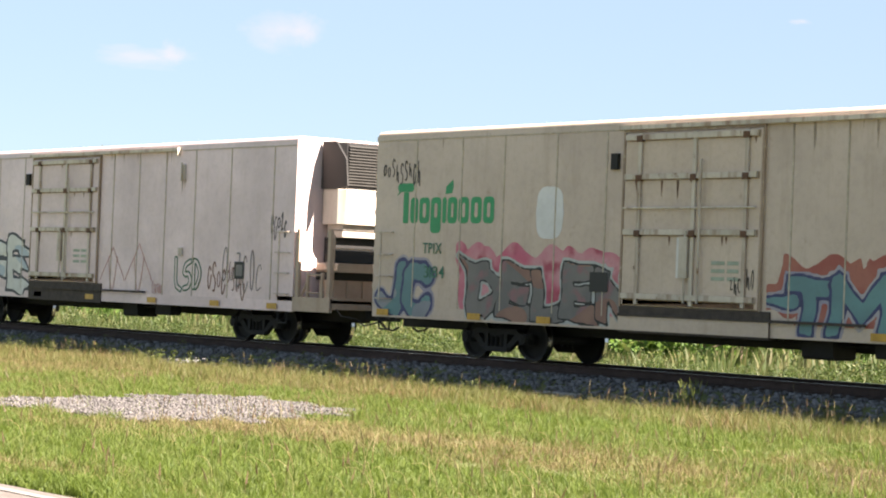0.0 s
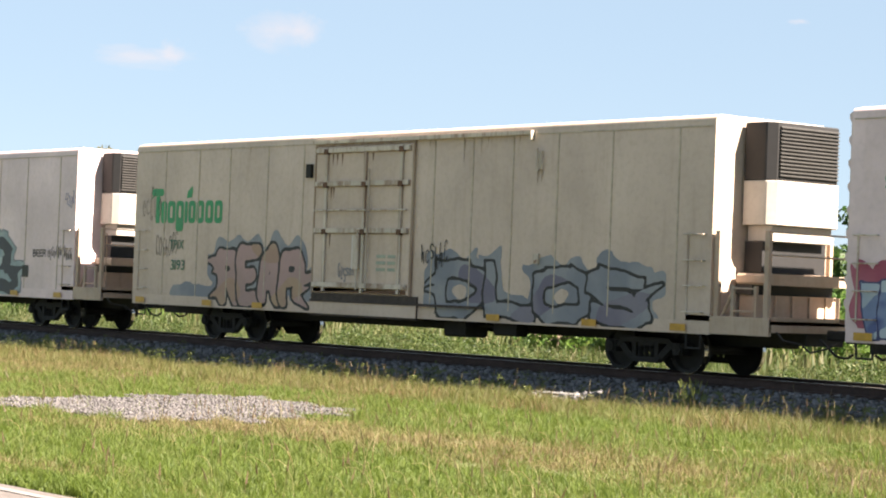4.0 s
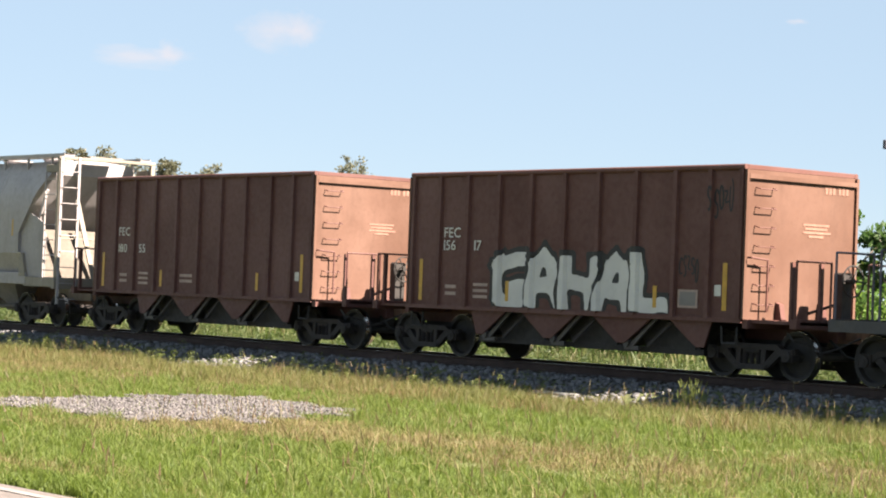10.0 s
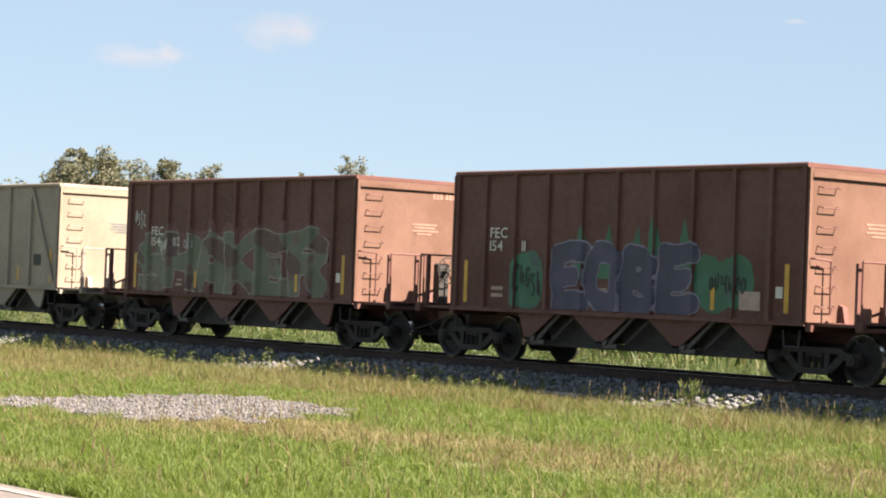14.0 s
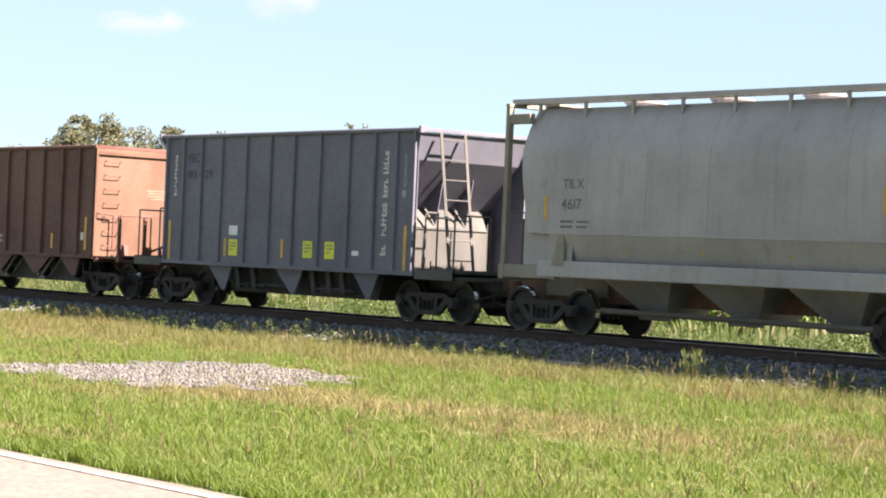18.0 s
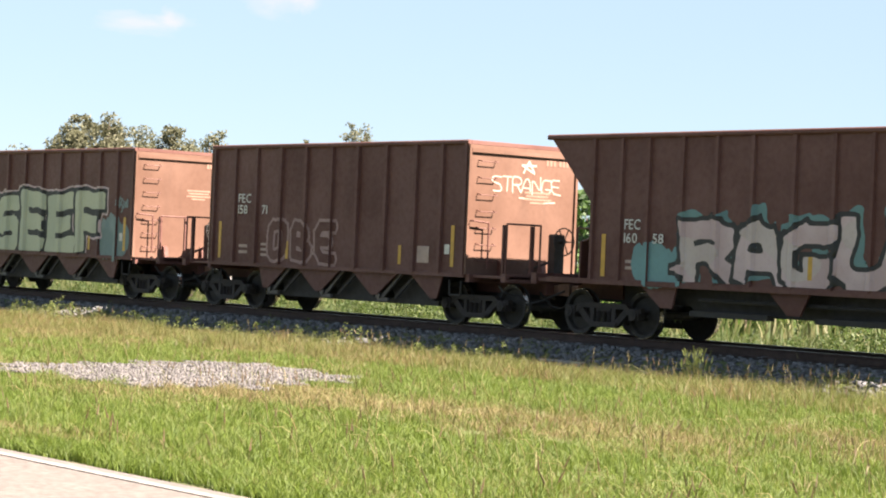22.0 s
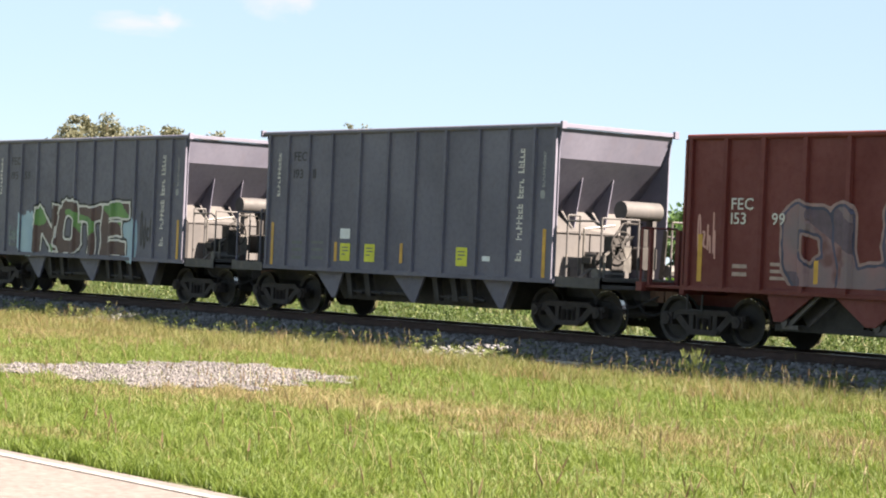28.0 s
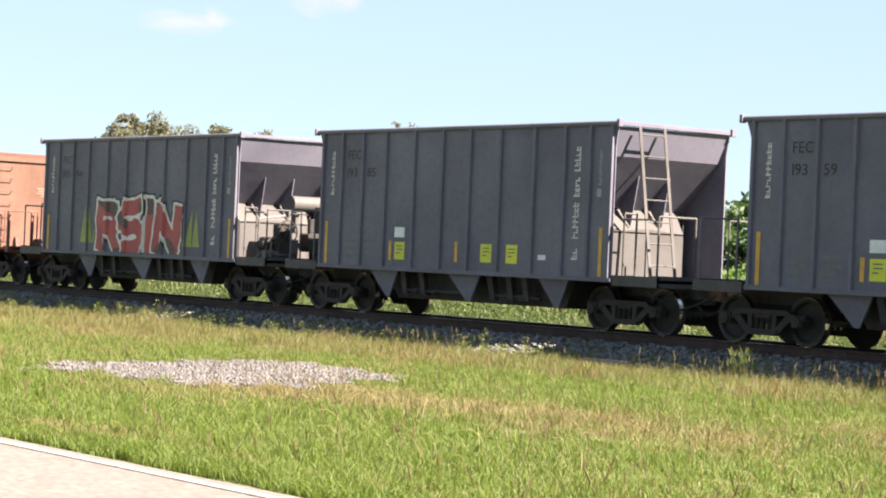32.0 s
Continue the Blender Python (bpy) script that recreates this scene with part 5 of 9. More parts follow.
def covered_hopper(number, mark, mat, label, graffiti=None, post_style=False):
    car = car_base("covered_hopper_car", label, "covered hopper", "covered hopper cars")
    L = 12.05
    zs = [1.40, 1.949, 1.951, 2.0, 2.5, 3.0, 3.45, 3.7, 3.95, 4.05, 4.15, 4.28, 4.40]
    def ext(z):
        k = (z - 1.40) / 2.85
        return -0.68 - 1.30 * max(0.0, min(1.0, (4.05 - z) / 1.55)), -11.45 + 0.35 * max(0, 0.62 - k) / 0.62
    def shell():
        s = Solid()
        vs, fs = [], []
        for z in zs:
            y = -covered_side(z)
            xf, xr = ext(z)
            if z < 1.95:
                xf, xr = -1.9, -10.6
            pts = [(xr, -y, z), (xf, -y, z), (xf, y, z), (xr, y, z)]
            vs += pts
        n = len(zs)
        for i in range(n - 1):
            for j in range(4):
                fs.append((i * 4 + j, i * 4 + (j + 1) % 4, (i + 1) * 4 + (j + 1) % 4, (i + 1) * 4 + j))
        fs.append((0, 1, 2, 3))
        a = 4 * (n - 1)
        xf, xr = ext(4.40)
        vs += [(xr, 0, 4.50), (xf, 0, 4.50)]
        k = len(vs)
        fs += [(a, a + 1, k - 1, k - 2), (a + 2, a + 3, k - 2, k - 1), (a + 1, a + 2, k - 1), (a + 3, a, k - 2)]
        return s.add(vs, fs)
    part("tank_body", cached("cov_shell", shell, 0, True), COVERED_TANK if mat is COVERED_DIRTY else mat, car)
    trim = mat
    for i, x in enumerate((-9.55, -7.95, -6.35, -4.75, -3.15)):
        part("weld_band", cached("cov_band", lambda: Solid().prism_yz([(covered_side(z) - 0.004, z) for z in zs[2:]] + [(covered_side(z) + 0.02, z) for z in reversed(zs[2:])], -0.012, 0.012)), INK_GREY, car, at=(x, 0, 0))
    for k in (-1, 1):
        part("crease_strip", cached(("cov_crease", k), lambda: Solid().box(-10.95, -1.8, *sorted((k * 1.50, k * 1.528)), 1.935, 1.965)), trim, car)
    def roofwalk():
        s = Solid()
        for y in (-1.30, 1.02):
            s.box(-L, 0, y, y + 0.28, 4.52, 4.56)
            s.box(-L, 0, y - 0.015, y, 4.50, 4.60)
            s.box(-L, 0, y + 0.28, y + 0.295, 4.50, 4.60)
        for x in np.linspace(-11.3, -0.8, 9):
            for y in (-1.25, 1.22):
                s.box(x - 0.03, x + 0.03, y, y + 0.05, 4.2, 4.52)
        return s
    part("running_board", cached("cov_walk", roofwalk), mat, car, "roof walkway along both edges")
    for x in (-9.6, -7.3, -5.0, -2.7):
        part("roof_hatch", cached("cov_hatch", lambda: Solid().cyl((0, 0, 4.40), (0, 0, 4.54), 0.38, 16).cyl((0, 0, 4.541), (0, 0, 4.58), 0.42, 16)), mat, car, at=(x, 0, 0))
    part("side_sill", cached("cov_sill", lambda: Solid().box(-10.9, -1.55, -1.50, -1.36, 1.10, 1.42, 0.02).box(-10.9, -1.55, 1.36, 1.50, 1.10, 1.42, 0.02)), mat, car)
    for k, at, turn, sg in ((0, (0, 0, 0), 0.0, 1), (1, (-L, 0, 0), math.pi, -1)):
        def frame_end():
            s = Solid()
            s.box(-1.65, -0.143, -1.492, -1.34, 1.06, 1.31).box(-1.65, -0.143, 1.34, 1.492, 1.06, 1.31)
            s.box(-0.14, 0.03, -1.5, 1.5, 1.02, 1.32)
            s.box(-1.9, -0.1, -0.3, 0.3, 0.72, 1.1)
            for y in (-1.46, 1.34):
                s.box(-0.1, 0.02, y, y + 0.12, 1.32, 4.43)
            s.box(-0.1, 0.025, -1.466, 1.466, 4.435, 4.515)
            s.box(-0.7, -0.105, -1.45, -1.31, 4.10, 4.30).box(-0.7, -0.105, 1.31, 1.45, 4.10, 4.30)
            s.prism_xz([(-1.9, 1.32), (-1.55, 1.32), (-1.75, 1.95), (-1.9, 1.95)], -1.512, -1.40)
            s.prism_xz([(-1.9, 1.32), (-1.55, 1.32), (-1.75, 1.95), (-1.9, 1.95)], 1.40, 1.512)
            return s
        part("end_frame", cached("cov_frame", frame_end, 0.01), COVERED_END[mat.name], car, at=at, turn=turn)
        def braces():
            s = Solid()
            s.plate([(-0.05, -0.35, 1.3), (-0.05, -0.22, 1.3), (-0.6, -0.5, 3.4), (-0.6, -0.62, 3.4)], (0.05, 0, 0))
            s.plate([(-0.05, 0.55, 1.3), (-0.05, 0.68, 1.3), (-0.6, 0.30, 3.6), (-0.6, 0.18, 3.6)], (0.05, 0, 0))
            s.cyl((-0.03, -1.4, 2.35), (-0.03, 1.4, 2.35), 0.016, 6)
            s.box(-0.5, -0.05, -0.5, 0.5, 4.52, 4.56)
            return s
        pieces("end_brace", "cov_brace", braces, COVERED_END[mat.name], car, at=at, turn=turn)
        def wing():
            s = Solid()
            for k2 in (-1, 1):
                y = k2 * 1.425
                s.plate([(-2.05, y, 1.32), (-0.64, y, 1.32), (-0.64, y, 2.40), (-0.82, y, 2.78), (-1.50, y, 3.02), (-2.05, y, 2.75)], (0, -0.02 * k2, 0))
                s.plate([(-1.40, y - 0.05 * k2, 2.35), (-1.30, y - 0.05 * k2, 2.42), (-0.74, y - 0.05 * k2, 3.62), (-0.80, y - 0.05 * k2, 3.70)], (0, -0.06 * k2, 0))
            return s
        pieces("shear_plate", "cov_wing", wing, mat, car, at=at, turn=turn)
        part("end_slope", cached("cov_end_slope", lambda: Solid().plate([(-1.15, -1.40, 1.32), (-1.15, 1.40, 1.32), (-1.72, 1.40, 2.6), (-1.72, -1.40, 2.6)], (0.03, 0, 0))), END_BEIGE, car, at=at, turn=turn)
        def ladder():
            s = Solid()
            for y in (-1.40, -0.88):
                s.box(0.02, 0.06, y - 0.035, y + 0.035, 0.62 if y < -1 else 1.1, 4.5)
            for i in range(9):
                z = 0.75 + i * 0.42
                s.tube([(0.05, -1.40, z), (0.10, -1.38, z), (0.10, -0.90, z), (0.05, -0.88, z)], 0.014)
            s.box(-0.66, -0.62, -1.50, -1.46, 1.2, 4.1)
            for i in range(7):
                z = 1.5 + i * 0.4
                s.cyl((-0.64, -1.5, z), (-0.05, -1.48, z), 0.012, 5)
            return s
        part("ladder", cached("cov_ladder", ladder), mat, car, at=at, turn=turn)
    for i, x in enumerate((-8.6, -6.25, -3.9)):
        part("hopper_bay", cached(("cov_bay", i), lambda: Solid().add([(x - 1.12, -1.2, 1.3), (x + 1.12, -1.2, 1.3), (x + 1.12, 1.2, 1.3), (x - 1.12, 1.2, 1.3), (x - 0.3, -0.5, 0.48), (x + 0.3, -0.5, 0.48), (x + 0.3, 0.5, 0.48), (x - 0.3, 0.5, 0.48)], [(3, 2, 1, 0), (0, 1, 5, 4), (1, 2, 6, 5), (2, 3, 7, 6), (3, 0, 4, 7), (4, 5, 6, 7)]).cyl((x - 0.4, -0.5, 0.42), (x + 0.4, -0.5, 0.42), 0.06, 8)), COVERED_DULL, car)
    part("outlet_pipe", cached("cov_pipe", lambda: Solid().cyl((-9.6, -0.95, 0.50), (-2.6, -0.95, 0.47), 0.055, 8)), END_BEIGE, car)
    part("centre_sill", cached("cov_centre", lambda: Solid().box(-12.6, 0.1, -0.25, 0.25, 0.62, 1.05)), RUST, car)
    part("brake_wheel", cached("brake_wheel", brake_wheel_mesh, 0, True), mat, car, at=(0.1, 0.75, 2.1))
    truck(car, -1.80, TRUCK_GREY, IRON, car)
    truck(car, -11.23, TRUCK_GREY, IRON, car)
    couplers(car, 0.72, -L - 0.75)
    side = Side(-1.52, curve=covered_side)
    if graffiti:
        graffiti(side, car)
    ink = INK_BLACK if number != "4617" else INK_GREY_DK
    side.decal("lettering", word_tris(mark, -10.22, -9.62, 2.82, 3.00), ink, car, 1)
    side.decal("lettering", word_tris(number, -10.25 if len(number) < 5 else -10.4, -9.58, 2.42, 2.62), ink, car, 1)
    side.decal("stencil_bar", bar_tris([(-10.25, -9.9, 2.16, 2.20), (-9.8, -9.45, 2.16, 2.20), (-10.25, -9.9, 2.06, 2.10), (-9.8, -9.5, 2.06, 2.10)]), INK_GREY_DK, car, 0.6)
    for x in (-8.6, -6.6, -4.5):
        side.decal("reflector", bar_tris([(x, x + 0.10, 1.62, 2.02)]), GOLD_DULL, car, 1)
    side.decal("reflector", bar_tris([(-10.75, -10.65, 2.2, 2.65), (-2.35, -2.27, 2.4, 2.85)]), GOLD, car, 1)
    return car


GOLD_DULL = simple("faded_amber_reflector", (0.34, 0.25, 0.10), 0.5, 0, 0.2)


SEAMS = (-18.36, -16.87, -15.55, -14.0, -12.6, -7.95, -6.72, -5.48, -4.16, -2.64, -0.88)


def logo(side, car, mat=None, body=None):
    """The fruit company's green word mark as plain rounded blocks with a leaf."""
    mat = mat or INK_GREEN
    x0, z0 = -18.98, 2.74
    def rounded(a, b, za, zb, r=0.07):
        r = min(r, (b - a) / 2, (zb - za) / 2)
        pts = []
        for cx, cz, s in ((b - r, zb - r, 0), (a + r, zb - r, 1), (a + r, za + r, 2), (b - r, za + r, 3)):
            for i in range(4):
                t = (s + i / 3) * math.pi / 2
                pts.append((cx + r * math.cos(t), cz + r * math.sin(t)))
        c = ((a + b) / 2, (za + zb) / 2)
        return [(c, pts[i], pts[(i + 1) % len(pts)]) for i in range(len(pts))]
    tris = [((x0, z0 + 0.58), (x0 + 0.06, z0 + 0.658), (x0 + 0.14, z0 + 0.658))]
    tris += rounded(x0 + 0.02, x0 + 0.56, z0 + 0.66, z0 + 0.84, 0.08)
    tris += rounded(x0 + 0.22, x0 + 0.40, z0, z0 + 0.655, 0.03)
    for a, w, za in ((0.46, 0.26, 0), (0.76, 0.34, 0), (1.14, 0.34, -0.20), (1.52, 0.13, 0), (1.69, 0.31, 0), (2.04, 0.33, 0), (2.43, 0.34, 0), (2.82, 0.34, 0)):
        tris += rounded(x0 + a, x0 + a + w, z0 + (0 if za == 0 else za), z0 + 0.54, 0.10)
    side.decal("logo_mark", tris, mat, car, 1, "green fruit company word mark")
    holes = []
    for a, w in ((0.76, 0.34), (1.14, 0.34), (2.04, 0.33), (2.82, 0.34), (2.43, 0.34), (1.69, 0.31)):
        holes += rounded(x0 + a + 0.125, x0 + a + w - 0.115, z0 + 0.12, z0 + 0.42, 0.05)
    for i in range(0, len(holes), 16):
        side.decal("logo_counter", holes[i:i + 16], body or WHITE, car, 2)
    leaf = [((x0 + 1.60, z0 + 0.60), (x0 + 1.86, z0 + 0.76), (x0 + 1.62, z0 + 0.76)), ((x0 + 1.60, z0 + 0.60), (x0 + 1.82, z0 + 0.62), (x0 + 1.86, z0 + 0.76)), ((x0 + 1.62, z0 + 0.76), (x0 + 1.86, z0 + 0.76), (x0 + 1.84, z0 + 0.90))]
    side.decal("logo_leaf", leaf, mat, car, 1)


def cooling_unit(car, at, turn, dark_cowl):
    def housing():
        s = Solid()
        s.prism_xy([(0, -0.95), (0.55, -0.95), (0.72, -0.80), (0.72, 0.80), (0.55, 0.95), (0, 0.95)], 2.75, 3.55)
        s.prism_xy([(0, -0.8), (0.60, -0.8), (0.60, 0.8), (0, 0.6)], 2.46, 2.75)
        return s
    part("unit_housing", cached("unit_housing", housing, 0.015), UNIT, car, "white refrigeration unit housing", at=at, turn=turn)
    def cowl():
        return Solid().prism_xy([(0, -0.95), (0.52, -0.95), (0.69, -0.80), (0.69, 0.80), (0.52, 0.95), (0, 0.95)], 3.551, 4.60)
    cw = part("unit_cowl", cached("unit_cowl", cowl, 0.02), GRILLE, car, "black upper cowl with louvred grille", at=at, turn=turn)
    for i in range(14):
        z = 3.66 + i * 0.066
        part("louvre", cached("louvre", lambda: Solid().prism_xz([(0.69, -0.012), (0.735, -0.03), (0.735, -0.016), (0.69, 0.012)], -0.78, 0.78)), GRILLE_EDGE, cw, at=(0, 0, z))
    if dark_cowl:
        part("unit_shroud", cached("unit_shroud", lambda: Solid().prism_xz([(0.0, 4.62), (0.5, 4.62), (0.9, 4.2), (0.98, 3.6), (0.72, 3.55), (0.0, 3.55)], -1.0, -0.95)), GRILLE, car, at=at, turn=turn)
    # Black boxes stand in for the shade in the gaps below the housing.
    part("unit_engine", cached("unit_engine", lambda: Solid().box(0.0, 0.42, -0.85, 0.85, 1.9, 2.46).box(0.0, 0.40, -1.05, 1.1, 1.5, 1.68)), GRILLE, car, "black boxes in place of the shaded gaps under the unit", at=at, turn=turn)
    # Tan shelf that crosses the end between the two gaps.
    part("fuel_tank", cached("unit_shelf_box", lambda: Solid().box(0.05, 0.88, -1.1, 1.1, 1.68, 1.88, 0.04)), RUST_END, car, at=at, turn=turn)
    def locker():
        s = Solid().box(0.05, 0.5, -1.0, 1.2, 1.055, 1.5)
        for y in (-0.55, -0.1, 0.35, 0.8):
            s.box(0.5, 0.53, y - 0.02, y + 0.02, 1.08, 1.48)
        return s
    part("end_locker", cached("unit_locker", locker), RUST_END, car, at=at, turn=turn)


GRILLE_EDGE = simple("grey_grille_edge", (0.028, 0.027, 0.026), 0.6)
RUST_END = paint("tan_stained_paint", (0.36, 0.275, 0.21), stain=(0.2, 0.1, 0.05), amount=0.3, rough=0.5)


def end_deck(car, at, turn):
    """Steel deck with its white rails beyond the insulated body."""
    def deck():
        s = Solid().box(0, 1.4, -1.5, 1.5, 0.98, 1.05)
        s.box(-0.6, 1.4, -1.54, -1.46, 0.78, 1.10).box(-0.6, 1.4, 1.46, 1.54, 0.78, 1.10)
        s.box(1.3, 1.4, -1.5, 1.5, 0.85, 1.12)
        return s
    part("end_deck", cached("deck", deck), RUST_END, car, at=at, turn=turn)
    part("buffer_beam", cached("deck_beam", lambda: Solid().box(0.0, 1.35, -0.5, 0.5, 0.62, 0.98)), BLACK, car, at=at, turn=turn)
    def rails():
        s = Solid()
        for x, y in ((0.12, -1.48), (1.30, -1.48), (1.30, 1.48), (0.12, 1.48)):
            s.box(x - 0.05, x + 0.05, y - 0.04, y + 0.04, 1.1, 2.62)
        s.tube([(1.3, -1.48, 2.60), (1.3, 1.48, 2.60)], 0.02).tube([(1.3, -1.48, 2.2), (1.3, 1.48, 2.2)], 0.02)
        s.tube([(0.02, -1.48, 1.2), (0.02, -1.48, 2.55)], 0.016).tube([(1.2, -1.30, 1.1), (1.2, -1.30, 2.5)], 0.018)
        for z in (1.2, 1.6):
            s.cyl((0.5, -1.5, z), (1.05, -1.5, z), 0.018, 6)
        s.box(0.48, 0.54, -1.52, -1.46, 1.0, 1.65).box(1.02, 1.08, -1.52, -1.46, 1.0, 1.65)
        s.cyl((0.2, -1.44, 1.1), (0.5, -1.44, 1.6), 0.03, 6)
        return s
    part("deck_rail", cached("deck_rail", rails), RUST_END, car, at=at, turn=turn)


def corrugated_end(car, at, turn, mat):
    def ribs():
        return Solid().box(0.0, 0.02, -1.54, 1.54, 1.0, 4.6)
    e = part("corrugated_end", cached("corr_end", ribs), mat, car, at=at, turn=turn)
    for i in range(9):
        part("corrugation", cached("corrugation", lambda: Solid().prism_xz([(0.015, -0.17), (0.10, -0.03), (0.10, 0.04), (0.015, 0.10)], -1.5, 1.5)), mat, e, at=(0, 0, 1.42 + i * 0.39))
    def gear():
        s = Solid()
        for y in (-1.35, -0.3, 0.6):
            s.box(0.02, 0.12, y - 0.05, y + 0.05, 1.05, 2.45)
        s.box(0.05, 0.35, -1.3, 1.3, 1.05, 1.12)
        s.cyl((0.18, -1.2, 1.95), (0.18, -0.5, 1.95), 0.13, 10).cyl((0.18, -1.2, 1.6), (0.18, -0.4, 1.6), 0.10, 10)
        return s
    pieces("brake_gear", "corr_gear", gear, RUST, car, at=at, turn=turn)
    part("brake_wheel", cached("brake_wheel", brake_wheel_mesh, 0, True), IRON, car, at=(at[0] + 0.35 * (1 if turn == 0 else -1), 0.1, 2.05))


def reefer(number, mat, label, rear_unit, graffiti=None, dark_cowl=False, patch=None, num_patch=False, logo_mat=None):
    car = car_base("refrigerator_car", label, "refrigerator car", "white refrigerator cars")
    L = 19.7
    def body():
        r = 0.085
        ring = [(-1.54, 1.0), (1.54, 1.0)]
        for k, s in ((1, 0), (-1, 1)):
            for i in range(5):
                a = (s + i / 4) * math.pi / 2
                ring.append((k * (1.54 - r) + r * math.cos(a), 4.68 - r + r * math.sin(a)))
        return Solid().prism_yz(ring, -L, 0)
    part("insulated_body", cached("reefer_body", body, 0, True), mat, car)
    def skirt():
        s = Solid()
        for k in (-1, 1):
            a, b = sorted((k * 1.50, k * 1.545))
            s.box(-L, -12.1, a, b, 0.76, 1.0).box(-8.35, 0, a, b, 0.76, 1.0)
        return s
    part("side_skirt", cached("reefer_skirt", skirt), mat, car)
    part("roof_sheet", cached("reefer_roof", lambda: Solid().prism_yz([(-1.44, 4.684), (1.44, 4.684), (1.38, 4.705), (-1.38, 4.705)], -L + 0.05, -0.05)), ROOF_WHITE, car)
    for x in SEAMS:
        for y in (-1.54, 1.54):
            part("seam_strip", cached("reefer_seam", lambda: Solid().box(-0.016, 0.016, -0.01, 0.01, 1.0, 4.5)), SEAM_LIGHT, car, at=(x, y, 0))
    for y in (-1.54, 1.54):
        part("roof_seam", cached("reefer_roof_seam", lambda: Solid().box(-L + 0.05, -0.05, -0.012, 0.012, 4.485, 4.505)), SEAM_LIGHT, car, at=(0, y, 0))
    # plug door with its lock bars, and the track it slides on
    door = part("plug_door", cached("plug_door", lambda: Solid().box(-12.05, -8.62, -1.60, -1.53, 1.22, 4.42), 0.02), mat, car, "plug door with lock bars")
    def bars_h(z):
        return cached("door_bar_h", lambda: Solid().box(-12.0, -8.7, -1.655, -1.60, -0.05, 0.05))
    pieces("door_grime", "door_grime", lambda: Solid().box(-12.10, -12.055, -1.598, -1.53, 1.2, 4.425).box(-8.615, -8.57, -1.598, -1.53, 1.2, 4.425).box(-12.1, -8.57, -1.59, -1.53, 4.425, 4.475), GRIME, door)
    # Rusty strips behind the bars, wider below to paint in their shadow lines.
    for z in (4.33, 3.60, 2.58, 1.40):
        part("grime_line", cached("grime_h", lambda: Solid().box(-12.02, -8.66, -1.606, -1.60, -0.074, 0.053)), GRIME, door, at=(0, 0, z))
        part("door_bar", bars_h(z), HARDWARE, door, at=(0, 0, z))
    for x in (-11.62, -10.22, -8.95):
        part("grime_line", cached("grime_v", lambda: Solid().box(-0.050, 0.044, -1.604, -1.60, 1.25, 4.40)), GRIME, door, at=(x, 0, 0))
        part("door_post", cached("door_post", lambda: Solid().box(-0.04, 0.04, -1.645, -1.60, 1.25, 4.40)), HARDWARE, door, at=(x, 0, 0))
    part("lock_rod", cached("lock_rod", lambda: Solid().cyl((-10.02, -1.67, 1.3), (-10.02, -1.67, 3.9), 0.022, 6).cyl((-10.36, -1.67, 1.3), (-10.36, -1.67, 2.6), 0.02, 6).cyl((-12.0, -1.66, 3.02), (-8.7, -1.66, 3.02), 0.02, 6).box(-10.5, -10.3, -1.68, -1.6, 1.75, 2.5)), HARDWARE, door, "white lock rods and handle")
    for x, z in ((-11.62, 3.60), (-10.22, 3.6), (-8.95, 3.6), (-11.62, 2.58), (-10.22, 2.58), (-8.95, 2.58), (-11.62, 4.33), (-8.95, 4.33)):
        part("bar_clamp", cached("bar_clamp", lambda: Solid().box(-0.07, 0.07, -1.675, -1.60, -0.085, 0.03)), RUST, door, at=(x, 0, z))
    part("door_track", cached("door_track", lambda: Solid().box(-12.2, -4.88, -1.64, -1.54, 4.48, 4.56).box(-4.94, -4.88, -1.63, -1.54, 4.38, 4.48)), HARDWARE, car)
    if mat is CREAM:
        part("sill_skirt", cached("reefer_sill_skirt", lambda: Solid().box(-12.1, -8.35, -1.60, -1.581, 0.76, 1.04)), mat, car)
    part("door_sill", cached("door_sill", lambda: Solid().box(-12.1, -8.35, -1.58, -1.4, 0.72, 1.21).box(-12.1, -6.2, -1.62, -1.58, 1.02, 1.07)), SILL, car, "dark recessed door sill")
    part("door_stop", cached("door_stop", lambda: Solid().box(-12.42, -12.24, -1.62, -1.53, 3.75, 4.05)), BLACK, car)
    part("bracket", cached("reefer_bracket", lambda: Solid().box(-4.75, -4.60, -1.60, -1.53, 3.8, 4.15).cyl((-4.67, -1.63, 3.75), (-4.67, -1.63, 4.2), 0.02, 6)), HARDWARE, car)
    part("bracket", cached("reefer_bracket2", lambda: Solid().box(-4.75, -4.60, -1.60, -1.53, 1.95, 2.15)), HARDWARE, car)
    for x in (-0.40, -L + 0.40):
        def ladder():
            s = Solid()
            for z in (1.15, 1.62, 2.08, 2.55):
                s.tube([(-0.24, -1.54, z), (-0.24, -1.62, z), (0.24, -1.62, z), (0.24, -1.54, z)], 0.014)
            s.box(-0.20, -0.17, -1.56, -1.53, 1.1, 2.58)
            return s
        part("side_ladder", cached("reefer_ladder", ladder), HARDWARE, car, at=(x, 0, 0))
        stirrup(car, x, -1.52, 0.50, BLACK)
    fx, rx = (1.4, -L) if not rear_unit else (0.0, -L - 1.4)
    if not rear_unit:
        end_deck(car, (0, 0, 0), 0.0)
        cooling_unit(car, (0.06, 0.1, 0), 0.0, dark_cowl)
        corrugated_end(car, (-L, 0, 0), math.pi, mat)
    else:
        end_deck(car, (-L, 0, 0), math.pi)
        cooling_unit(car, (-L - 0.06, 0, 0), math.pi, dark_cowl)
